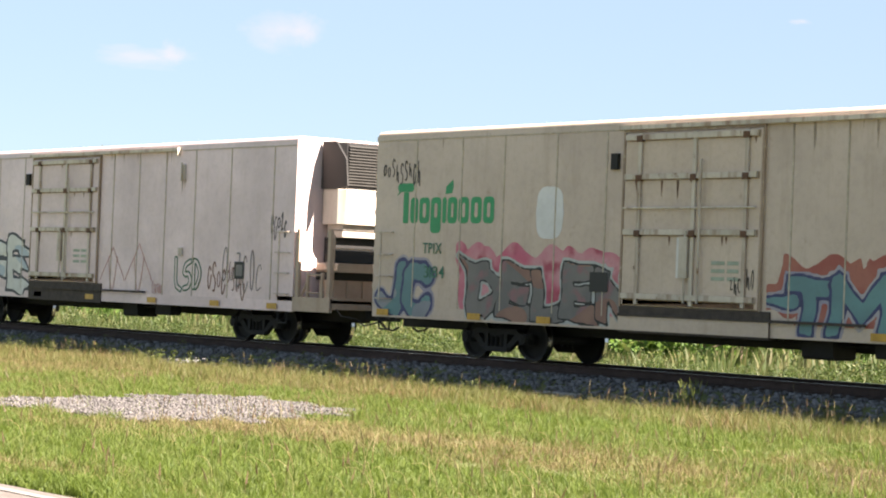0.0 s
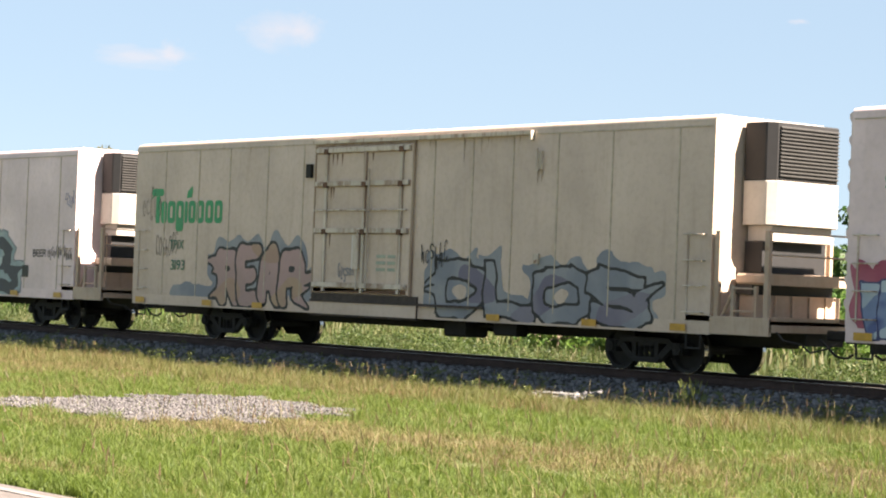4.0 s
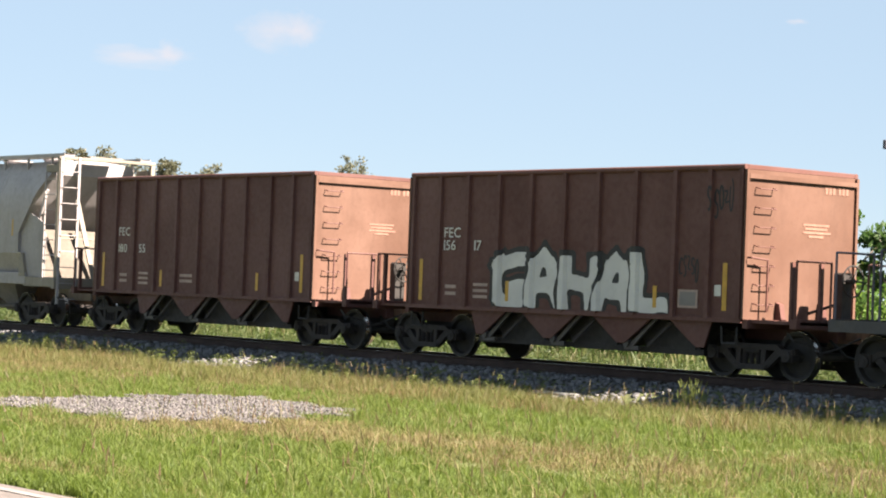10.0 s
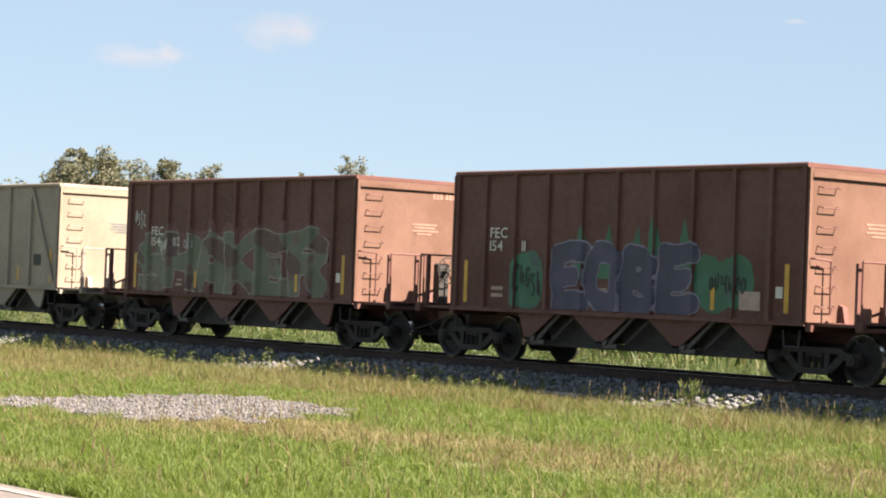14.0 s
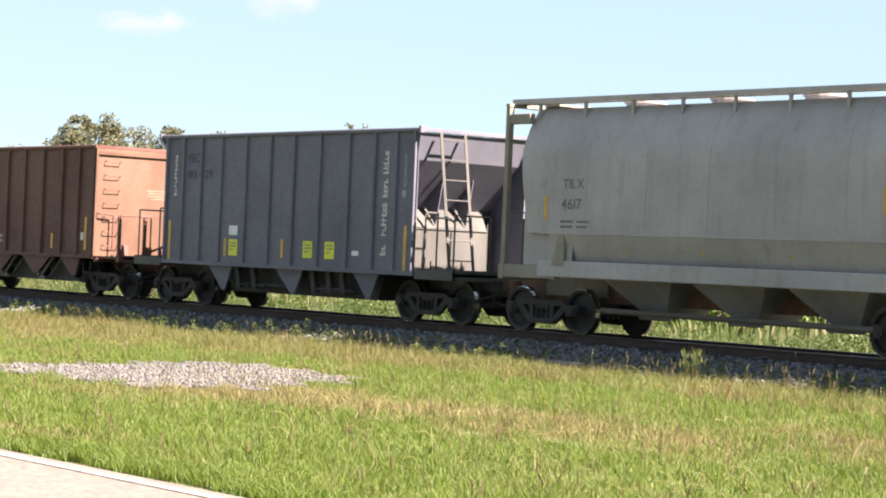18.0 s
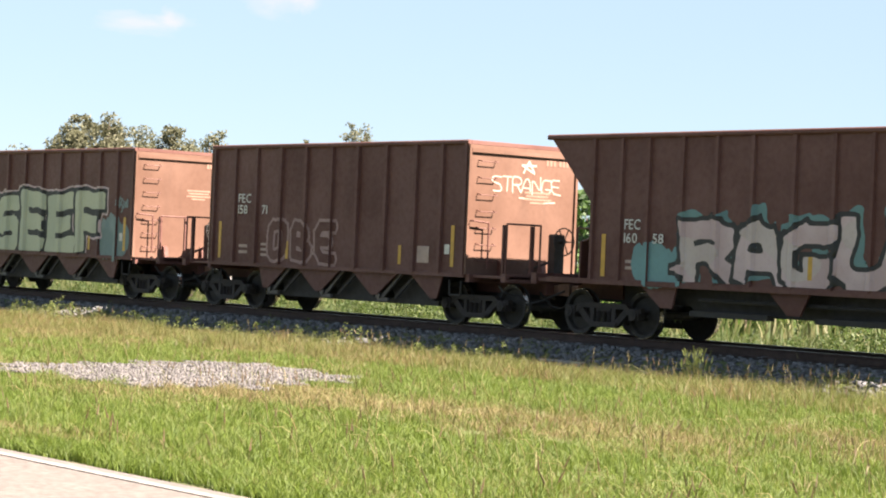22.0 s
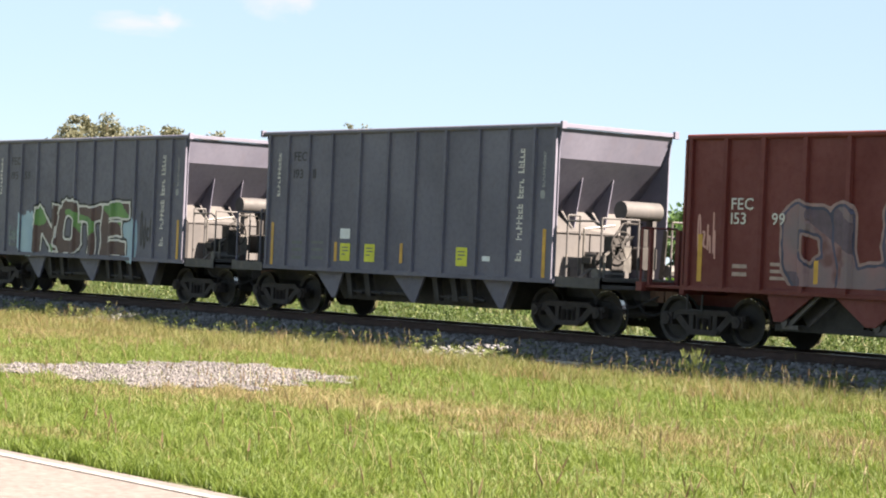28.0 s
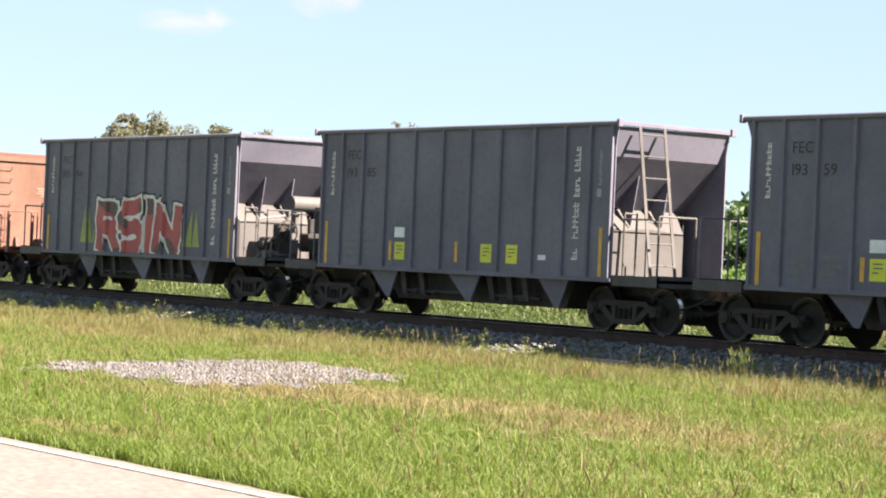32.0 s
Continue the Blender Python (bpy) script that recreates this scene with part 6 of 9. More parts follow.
        corrugated_end(car, (0, 0, 0), 0.0, RUST_END)
    part("centre_sill", cached("reefer_centre", lambda: Solid().box(-L - 0.5, 0.5, -0.3, 0.3, 0.55, 1.0).box(-L + 0.2, -0.2, -1.45, 1.45, 0.88, 1.0)), BLACK, car)
    part("underframe_gear", cached("reefer_gear", lambda: Solid().box(-8.0, -7.3, -1.1, -0.5, 0.42, 0.9, 0.05).cyl((-12.6, -0.9, 0.72), (-6.0, -0.9, 0.66), 0.03, 6).box(-6.3, -5.6, -1.2, -0.9, 0.5, 0.8, 0.03)), BLACK, car)
    c = (fx + rx) / 2
    truck(car, c + 7.05, BLACK, BLACK, car)
    truck(car, c - 7.05, BLACK, BLACK, car)
    couplers(car, fx + 0.8, rx - 0.8, IRON)
    side = Side(-1.54)
    drip = random.Random(number)
    runs = []
    for x in list(SEAMS[5:8]) + [drip.uniform(-8.3, -5.0) for _ in range(5)] + [drip.uniform(-19, -12.3)]:
        top = 4.47 if -12.2 < x < -4.9 else 4.5
        l, w = drip.uniform(0.12, 0.55), drip.uniform(0.010, 0.028)
        runs.append(((x - w, top), (x + w, top), (x + drip.uniform(-0.01, 0.01), top - l)))
    for x in (-4.74, -4.62):
        runs.append(((x - 0.02, 3.8), (x + 0.03, 3.8), (x, 3.8 - drip.uniform(0.2, 0.5))))
    side.decal("rust_drip", [tuple((*q, 0.0003 * (i % 8)) for q in t) for i, t in enumerate(runs)], DRIP, car, 3, "thin rust streaks below the door track")
    wet = []
    for x in (-11.62, -10.22, -8.95):
        for z in (4.25, 3.52, 2.50, 1.95):
            w = drip.uniform(0.025, 0.06)
            wet.append(((x - w + drip.uniform(-0.1, 0.1), z), (x + w, z), (x + drip.uniform(-0.03, 0.03), z - drip.uniform(0.18, 0.6))))
    for i in range(7):
        x, z = drip.uniform(-11.9, -8.75), drip.choice((3.52, 2.50, 4.25))
        wet.append(((x - 0.03, z), (x + 0.03, z), (x, z - drip.uniform(0.1, 0.35))))
    side.decal("rust_drip", wet, DOOR_RUST, car, 16, "rust run down from the door bars")
    side.decal("rust_drip", [((-12.0, 1.24), (-8.7, 1.24), (-8.7, 1.33)), ((-12.0, 1.241), (-8.7, 1.331), (-12.0, 1.36))], DOOR_RUST, car, 15, "rusty lower edge of the plug door")
    side.decal("lock_plate", bar_tris([(-10.62, -10.30, 1.75, 2.48)]), PATCH_WHITE, car, 18, "white lock plate")
    for z in (2.0, 1.86, 1.72):
        side.decal("stencil_bar", bar_tris([(-9.75, -9.42, z, z + 0.07), (-9.36, -9.08, z, z + 0.07)]), INK_PALE_GREEN, car, 16)
    if patch:
        side.decal("paint_patch", blob_tris(-14.16, 2.95, 0.40, 0.50, 4, 0.05), PATCH_WHITE, car, 1, "fresh pale oval paint patch")
    if graffiti:
        graffiti(side, car)
    logo(side, car, logo_mat, mat)
    if num_patch:
        side.decal("number_patch", bar_tris([(-18.05, -17.1, 1.48, 1.98)]), PATCH_WHITE, car, 3)
    ink = INK_DKGREEN if not num_patch else INK_BLACK
    side.decal("lettering", word_tris("TPIX", -18.05, -17.42, 2.12, 2.34), INK_DKGREEN, car, 4)
    side.decal("lettering", word_tris(number, -17.98, -17.28, 1.62, 1.86), ink, car, 4)
    for x in (-19.3, -16.3, -14.2, -11.6, -8.9, -5.9, -3.1, -0.75):
        side.decal("reflector", bar_tris([(x - 0.2, x + 0.2, 0.80, 0.93)]), GOLD, car, 10)
    return car


DOOR_RUST = simple("dark_rust_run", (0.14, 0.075, 0.045), 0.8, 0, 0.5)
INK_PALE_GREEN = simple("faded_green_stencil", (0.30, 0.34, 0.27), 0.6, 0, 0.2)
SILL = simple("rusty_black_sill", (0.045, 0.033, 0.027), 0.8, 0, 0.45)
DRIP = simple("pale_rust_streak", (0.31, 0.24, 0.18), 0.7, 0, 0.4)
GRIME = paint("rusty_grime", (0.25, 0.175, 0.125), stain=(0.42, 0.38, 0.31), amount=0.6, rough=0.8)
SEAM_LIGHT = simple("seam_grime", (0.40, 0.345, 0.27), 0.7, 0, 0.25)
PATCH_WHITE = simple("fresh_white_patch", (0.56, 0.55, 0.55), 0.45, 0, 0.06)

# ---- spray paint ----
SP_BLACK = simple("black_spray", (0.0065, 0.0065, 0.008), 0.55, 0, 0.2)
SP_WHITE = simple("white_spray", (0.561, 0.552, 0.527), 0.55, 0, 0.12)
SP_SILVER = two_tone("silver_spray", (0.281, 0.289, 0.281), (0.357, 0.365, 0.357), 1.2)
SP_CREAM = two_tone("pale_green_cream_spray", (0.357, 0.365, 0.264), (0.306, 0.323, 0.238), 1.1)
SP_BLUE = two_tone("blue_spray", (0.10, 0.145, 0.27), (0.15, 0.20, 0.33), 1.5, c=(0.06, 0.085, 0.22))
SP_NAVY = simple("navy_spray", (0.03, 0.034, 0.111), 0.55, 0, 0.2)
SP_VIOLET = two_tone("grey_violet_spray", (0.11, 0.10, 0.15), (0.16, 0.15, 0.19), 0.8)
SP_RED = simple("red_spray", (0.34, 0.03, 0.038), 0.5, 0, 0.2)
SP_PINK = two_tone("pink_spray", (0.425, 0.085, 0.145), (0.468, 0.212, 0.238), 1.3, c=(0.297, 0.043, 0.076))
SP_ORANGE = two_tone("orange_brown_spray", (0.323, 0.145, 0.068), (0.255, 0.119, 0.085), 1.2, c=(0.383, 0.212, 0.119))
SP_TEAL = two_tone("teal_spray", (0.085, 0.17, 0.185), (0.10, 0.21, 0.22), 1.2)
SP_AQUA = two_tone("pale_aqua_spray", (0.20, 0.31, 0.31), (0.29, 0.36, 0.35), 1.3, c=(0.12, 0.20, 0.21))
SP_GREEN = two_tone("green_spray", (0.025, 0.187, 0.06), (0.043, 0.255, 0.102), 1.3)
SP_GREY = two_tone("grey_mauve_spray", (0.15, 0.135, 0.13), (0.11, 0.105, 0.105), 1.5, c=(0.20, 0.10, 0.11))
SP_ROSE = two_tone("dusty_rose_spray", (0.357, 0.255, 0.255), (0.425, 0.323, 0.323), 1.1)
SP_SKIN = two_tone("peach_spray", (0.45, 0.24, 0.205), (0.39, 0.20, 0.17), 1.4)
SP_SKY = two_tone("sky_blue_spray", (0.187, 0.357, 0.468), (0.281, 0.442, 0.51), 1.0)
SP_PURPLE = two_tone("purple_spray", (0.085, 0.06, 0.204), (0.136, 0.102, 0.306), 1.4, c=(0.06, 0.221, 0.255))
SP_LILAC = two_tone("pale_lilac_spray", (0.31, 0.285, 0.30), (0.23, 0.21, 0.27), 0.9)
TAG_RUST = simple("faded_rust_spray", (0.085, 0.052, 0.045), 0.6, 0, 0.2)
SP_OLIVE = two_tone("dull_green_spray", (0.066, 0.082, 0.055), (0.10, 0.105, 0.08), 1.6, c=(0.10, 0.055, 0.05))
SP_INDIGO = two_tone("indigo_spray", (0.027, 0.026, 0.055), (0.045, 0.041, 0.082), 1.6)


SP_UMBER = two_tone("red_brown_spray", (0.17, 0.085, 0.07), (0.22, 0.12, 0.09), 1.3)
SP_UMBER_DK = simple("dark_brown_spray", (0.07, 0.038, 0.036), 0.6, 0, 0.2)
SP_BRICK = two_tone("brick_red_spray", (0.26, 0.06, 0.045), (0.30, 0.10, 0.07), 1.5)
SP_CRIMSON = two_tone("crimson_spray", (0.26, 0.045, 0.085), (0.34, 0.10, 0.14), 1.2)
SP_FADED_RED = simple("faded_red_spray", (0.40, 0.20, 0.18), 0.6, 0, 0.2)
SP_PALE_BLUE = two_tone("pale_blue_spray", (0.27, 0.33, 0.40), (0.35, 0.40, 0.45), 1.4)
SP_SKY_DULL = two_tone("dull_sky_blue_spray", (0.20, 0.30, 0.39), (0.26, 0.36, 0.43), 1.2)
SP_PALE_AQUA = two_tone("chalky_aqua_spray", (0.28, 0.36, 0.36), (0.36, 0.42, 0.41), 1.2)
SP_PALE_GREEN = two_tone("chalky_green_spray", (0.24, 0.37, 0.31), (0.30, 0.42, 0.36), 1.2)
SP_AQUA_GREY = two_tone("grey_aqua_spray", (0.19, 0.25, 0.27), (0.27, 0.32, 0.33), 1.6)
SP_INK = simple("blue_black_spray", (0.03, 0.034, 0.048), 0.55, 0, 0.2)
SP_SLATE = two_tone("slate_blue_spray", (0.15, 0.165, 0.20), (0.21, 0.22, 0.24), 1.1)
SP_ROSE_TAN = two_tone("rose_tan_spray", (0.30, 0.20, 0.185), (0.34, 0.22, 0.21), 1.2)
SP_SKIN_DULL = two_tone("dull_peach_spray", (0.34, 0.235, 0.15), (0.30, 0.19, 0.14), 1.3)
SP_WHITE_GREY = two_tone("off_white_spray", (0.44, 0.43, 0.42), (0.50, 0.49, 0.47), 1.6)
SP_WARM_WHITE = simple("warm_white_spray", (0.46, 0.42, 0.36), 0.55, 0, 0.15)
SP_MOSS = simple("mossy_spray", (0.22, 0.20, 0.12), 0.7, 0, 0.3)
SP_MAROON = simple("maroon_spray", (0.10, 0.035, 0.035), 0.6, 0, 0.25)
SP_BLUE_LILAC = two_tone("lilac_blue_spray", (0.13, 0.14, 0.25), (0.19, 0.19, 0.29), 1.2)
SP_INDIGO_PALE = two_tone("washed_indigo_spray", (0.09, 0.085, 0.135), (0.13, 0.12, 0.17), 1.2)
SP_LILAC_ROSE = two_tone("lilac_rose_spray", (0.24, 0.17, 0.25), (0.30, 0.20, 0.24), 1.4)
SP_TEAL_DUST = two_tone("dusty_teal_spray", (0.10, 0.15, 0.15), (0.15, 0.20, 0.20), 1.6)
SP_ROSE_PALE = two_tone("pale_rose_spray", (0.36, 0.29, 0.27), (0.40, 0.33, 0.31), 1.2)
SP_MAUVE_DK = simple("dark_mauve_spray", (0.085, 0.055, 0.075), 0.6, 0, 0.25)
SP_LEAF = two_tone("leaf_green_spray", (0.06, 0.15, 0.04), (0.09, 0.20, 0.05), 1.4)
SP_GREEN_DULL = two_tone("dull_green_paint_spray", (0.03, 0.11, 0.04), (0.05, 0.15, 0.05), 1.4)
SP_ROSE_RED = two_tone("rose_red_spray", (0.44, 0.10, 0.115), (0.48, 0.15, 0.16), 1.3)
SP_MAGENTA = two_tone("magenta_spray", (0.34, 0.075, 0.125), (0.38, 0.10, 0.15), 1.3)
SP_LIME_DULL = simple("dull_lime_spray", (0.20, 0.24, 0.05), 0.55, 0, 0.2)
SP_RED_DEEP = two_tone("deep_red_spray", (0.24, 0.03, 0.035), (0.29, 0.05, 0.05), 1.4)


def crowns(side, car, x0, x1, z, mat, seed, h=0.25):
    """A row of scalloped spray clouds above a piece."""
    rnd = random.Random(seed)
    tris = []
    x = x0
    while x < x1:
        w = rnd.uniform(0.3, 0.6)
        tris += [tuple((*p, 0.0003 * (len(tris) // 16 % 9)) for p in t) for t in blob_tris(x + w / 2, z, w * 0.6, h * rnd.uniform(0.7, 1.2), int(x * 100), 0.1, 16)]
        x += w * 0.85
    side.decal("graffiti_cloud", tris, mat, car, 1)


def spikes(side, car, x0, x1, z0, z1, n, mat, seed, layer=2):
    rnd = random.Random(seed)
    tris = []
    for i in range(n):
        x = x0 + (x1 - x0) * (i + 0.5) / n
        w = (x1 - x0) / n * 0.48
        tris.append(((x - w, z0), (x + w, z0), (x + rnd.uniform(-0.2, 0.2), z1 - rnd.uniform(0, 0.25) * (z1 - z0))))
    side.decal("graffiti_spikes", [tuple((*p, 0.0005 * (i % 2)) for p in t) for i, t in enumerate(tris)], mat, car, layer)


def art_3184(side, car):
    mural(side, car, "JC", -19.5, -17.75, 0.85, 1.95, SP_TEAL, SP_NAVY, fill2=SP_SLATE, halo=SP_LILAC, style="bubble", fat=0.80, seed=11, zmin=0.80, reach=0.1)
    mural(side, car, "DELEN", -16.5, -11.75, 0.86, 1.88, SP_GREY, SP_BLACK, fill2=SP_UMBER, halo=SP_SILVER, cloud=SP_PINK, style="wild", fat=0.50, e=0.035, seed=21, arms=2, crown=0.50, zmin=0.80)
    side.decal("graffiti_panel", bar_tris([(-12.95, -12.45, 1.45, 1.82)]), SP_BLACK, car, 4)
    mural(side, car, "TMT", -8.0, -4.7, 0.86, 1.82, SP_TEAL, SP_NAVY, halo=SP_LILAC, cloud=SP_BRICK, style="block", fat=0.50, e=0.05, seed=23, crown=0.42, zmin=0.80, arms=2)
    side.decal("graffiti_tag", scrawl_tris(-19.5, -18.2, 3.6, 4.1, 7, 0.04), SP_BLACK, car, 1)
    side.decal("graffiti_tag", scrawl_tris(-9.3, -8.7, 1.5, 1.9, 9, 0.03), SP_BLACK, car, 16)


def art_3075(side, car):
    mural(side, car, "JEKFE", -17.0, -12.45, 0.92, 2.12, SP_WHITE, SP_INK, fill2=SP_PALE_BLUE, style="wild", fat=0.46, e=0.07, wobble=0.28, seed=31, arms=6, zmin=0.80)
    side.decal("graffiti_tag", scrawl_tris(-16.3, -15.5, 1.65, 2.05, 5, 0.07), SP_SKIN, car, 3)
    for x, w, h in ((-7.85, 0.62, 1.15), (-6.6, 0.66, 1.25)):
        lines = [(x - w + 2 * w * t, 0.98 + 0.25 * abs(2 * t - 1) ** 2 + h * (1 - abs(2 * t - 1)) ** 0.8) for t in np.linspace(0.03, 0.97, 15)]
        inner = [(x - w * 0.35 + 0.7 * w * t, 1.9 - 0.85 * math.sin(math.pi * t)) for t in np.linspace(0, 1, 9)]
        side.decal("graffiti_tag", stroke_tris(lines, 0.03), SP_FADED_RED, car, 1)
        side.decal("graffiti_tag", stroke_tris(inner, 0.03), SP_FADED_RED, car, 1)
    side.decal("graffiti_tag", scrawl_tris(-5.95, -5.5, 1.0, 1.3, 36, 0.03), SP_FADED_RED, car, 1)
    for w, m, k in ((0.15, INK_DKGREEN, 1), (0.07, WHITE, 2)):
        side.decal("graffiti_tag", sprayed_word("LSD", -4.95, -3.75, 1.15, 1.92, w, 0.2, 7, body=0.15), m, car, k)
    side.decal("graffiti_tag", scrawl_tris(-3.5, -1.9, 1.05, 1.75, 33, 0.06), SP_UMBER, car, 1)
    side.decal("graffiti_tag", scrawl_tris(-2.9, -1.2, 1.1, 2.25, 34, 0.04), SP_GREY, car, 2)
    side.decal("graffiti_panel", bar_tris([(-2.35, -1.95, 1.45, 1.85)]), SP_BLACK, car, 3)
    side.decal("graffiti_panel", bar_tris([(-2.28, -2.02, 1.52, 1.78)]), SP_GREY, car, 4)
    side.decal("graffiti_tag", scrawl_tris(-19.0, -18.3, 1.2, 1.75, 8, 0.045), SP_RED, car, 1)
    side.decal("graffiti_tag", scrawl_tris(-0.95, -0.3, 2.4, 3.0, 12, 0.035), SP_BLACK, car, 1)


def art_3276(side, car):
    crowns(side, car, -16.8, -12.2, 1.98, SP_RED, 8, 0.24)
    mural(side, car, "PEASR", -16.95, -12.25, 0.84, 1.98, SP_BLUE, SP_NAVY, fill2=SP_SKY_DULL, style="block", fat=0.66, e=0.02, low=0.38, seed=41, zmin=0.80, wobble=0.06, layer=2)
    side.decal("graffiti_panel", bar_tris([(-13.75, -13.2, 1.35, 1.72)]), SP_BLACK, car, 5)
    side.decal("graffiti_cloud", blob_tris(-12.05, 1.3, 0.28, 0.55, 45, 0.3), SP_BRICK, car, 1)
    side.decal("graffiti_cloud", blob_tris(-17.3, 1.25, 0.25, 0.3, 46, 0.2), SP_BRICK, car, 1)
    side.decal("graffiti_tag", sprayed_word("LSD", -11.2, -10.6, 2.98, 3.2, 0.035, 0.25, 3) + sprayed_word("PALMS", -11.3, -10.5, 2.65, 2.88, 0.035, 0.25, 4), SP_BLACK, car, 16)
    side.decal("graffiti_tag", scrawl_tris(-9.3, -8.9, 1.3, 1.9, 3, 0.03), SP_BLACK, car, 16)
    mural(side, car, "PUESR", -8.2, -3.0, 0.86, 2.04, SP_ORANGE, SP_BLACK, fill2=SP_UMBER, halo=SP_LILAC, cloud=SP_PALE_AQUA, style="block", fat=0.58, e=0.09, seed=43, wobble=0.07, zmin=0.80, reach=0.30)
    side.decal("graffiti_cloud", blob_tris(-1.95, 1.55, 0.62, 0.60, 14, 0.2), SP_PALE_AQUA, car, 1)
    side.decal("graffiti_tag", scrawl_tris(-2.3, -1.3, 1.5, 2.15, 15, 0.05), SP_UMBER, car, 2)
    side.decal("graffiti_tag", scrawl_tris(-18.9, -18.2, 1.25, 1.75, 47, 0.04), SP_GREY, car, 1)


def art_4(side, car):
    mural(side, car, "IMPR", -19.4, -16.0, 0.84, 1.78, SP_PALE_BLUE, SP_NAVY, fill2=SP_BLUE, cloud=SP_CRIMSON, style="wild", fat=0.60, e=0.035, seed=51, crown=0.45, zmin=0.80)
    mural(side, car, "GEKZ", -15.9, -12.3, 0.84, 1.82, SP_PALE_BLUE, SP_NAVY, fill2=SP_BLUE, cloud=SP_CRIMSON, style="wild", fat=0.60, e=0.035, seed=55, crown=0.45, zmin=0.80, arms=2)
    mural(side, car, "NICK", -11.95, -8.75, 1.1, 1.82, SP_GREEN, SP_GREEN_DK, cloud=SP_GREEN, style="wild", fat=0.5, e=0.03, seed=52, crown=0.15, layer=16, zmin=1.02)
    mural(side, car, "SINT", -8.2, -4.75, 0.86, 1.95, SP_PALE_AQUA, SP_BLACK, fill2=SP_PALE_BLUE, cloud=SP_CRIMSON, style="bubble", fat=0.56, e=0.045, seed=53, crown=0.22, zmin=0.80)
    mural(side, car, "SCOL", -4.6, -0.75, 0.84, 2.02, SP_PALE_AQUA, SP_BLACK, fill2=SP_PALE_GREEN, cloud=SP_CRIMSON, style="bubble", fat=0.60, e=0.045, seed=54, crown=0.30, zmin=0.80)
    side.decal("graffiti_tag", sprayed_word("PAROX", -10.9, -9.4, 2.75, 3.0, 0.035, 0.25), SP_BLACK, car, 22)
    side.decal("graffiti_tag", scrawl_tris(-0.9, -0.3, 1.75, 2.1, 56, 0.03), SP_GREY, car, 6)


def art_3193(side, car):
    mural(side, car, "REAP", -15.9, -12.5, 0.88, 2.14, SP_ROSE_TAN, SP_BLACK, fill2=SP_SKIN_DULL, cloud=SP_SLATE, style="bubble", fat=0.56, e=0.07, seed=61, wobble=0.14, arms=8, crown=0.12, zmin=0.80)
    side.decal("graffiti_tag", scrawl_tris(-19.4, -18.5, 2.7, 3.6, 4, 0.025), SP_BLACK, car, 1)
    side.decal("graffiti_tag", scrawl_tris(-18.7, -17.7, 1.95, 2.5, 6, 0.025), SP_BLACK, car, 1)
    side.decal("graffiti_cloud", blob_tris(-16.9, 1.05, 1.1, 0.22, 64, 0.3), SP_SLATE, car, 0.5)
    mural(side, car, "DLOS", -7.7, -1.6, 0.88, 1.85, SP_SLATE, SP_BLACK, fill2=SP_VIOLET, cloud=SP_SLATE, style="wild", fat=0.48, e=0.06, seed=63, wobble=0.2, arms=3, zmin=0.80)
    side.decal("graffiti_tag", scrawl_tris(-8.3, -7.4, 1.85, 2.4, 16, 0.035), SP_BLACK, car, 5)
    side.decal("graffiti_tag", scrawl_tris(-11.1, -10.5, 1.5, 1.85, 17, 0.035), SP_SLATE, car, 18)


def art_3262(side, car):
    for a, b, top, n, seed in ((-18.6, -17.1, 1.75, 5, 3), (-17.3, -13.5, 2.5, 13, 4), (-13.7, -12.5, 1.9, 5, 5)):
        spikes(side, car, a, b, 1.2, top, n, SP_BLACK, seed, 1)
        spikes(side, car, a - 0.03, b - 0.05, 1.0, top - 0.12, n, SP_SKIN, seed, 2)
    side.decal("graffiti_cloud", blob_tris(-15.5, 1.25, 2.85, 0.38, 70, 0.25), SP_SKIN, car, 3)
    mural(side, car, "NOT", -17.0, -13.6, 0.95, 2.0, SP_WHITE, SP_SKIN_DULL, fill2=SP_SKY_DULL, style="bubble", fat=0.78, e=0.05, low=0.36, seed=71, layer=4, zmin=0.86)
    side.decal("graffiti_cloud", blob_tris(-15.6, 0.98, 2.3, 0.14, 72, 0.25), SP_SKY_DULL, car, 7)
    side.decal("graffiti_tag", scrawl_tris(-16.8, -12.6, 2.05, 2.45, 73, 0.055, 14), SP_BLACK, car, 2)
    side.decal("graffiti_tag", scrawl_tris(-19.6, -18.8, 2.9, 3.5, 74, 0.03), SP_BLACK, car, 1)
    side.decal("graffiti_tag", scrawl_tris(-18.7, -18.1, 2.3, 2.8, 79, 0.03), SP_UMBER, car, 1)
    side.decal("graffiti_panel", bar_tris([(-13.3, -12.8, 1.5, 1.92)]), SP_BLACK, car, 5)
    side.decal("graffiti_tag", scrawl_tris(-11.3, -10.5, 1.5, 2.2, 75, 0.06), SP_BLACK, car, 16)
    mural(side, car, "RUZB", -8.35, -3.1, 0.85, 2.12, SP_INK, SP_AQUA_GREY, fill2=SP_PALE_AQUA, halo=SP_SLATE, style="wild", fat=0.36, e=0.12, wobble=0.28, seed=76, arms=4, zmin=0.80)
    side.decal("graffiti_tag", sprayed_word("BEER", -2.2, -1.5, 1.85, 2.05, 0.035, 0.25) + scrawl_tris(-1.4, -0.1, 1.8, 2.15, 77, 0.03), SP_BLACK, car, 1)
    side.decal("graffiti_panel", bar_tris([(-2.75, -2.4, 1.3, 1.62)]), SP_BLACK, car, 2)
    side.decal("graffiti_tag", scrawl_tris(-0.6, -0.1, 3.1, 3.6, 78, 0.03), SP_BLUE, car, 1)


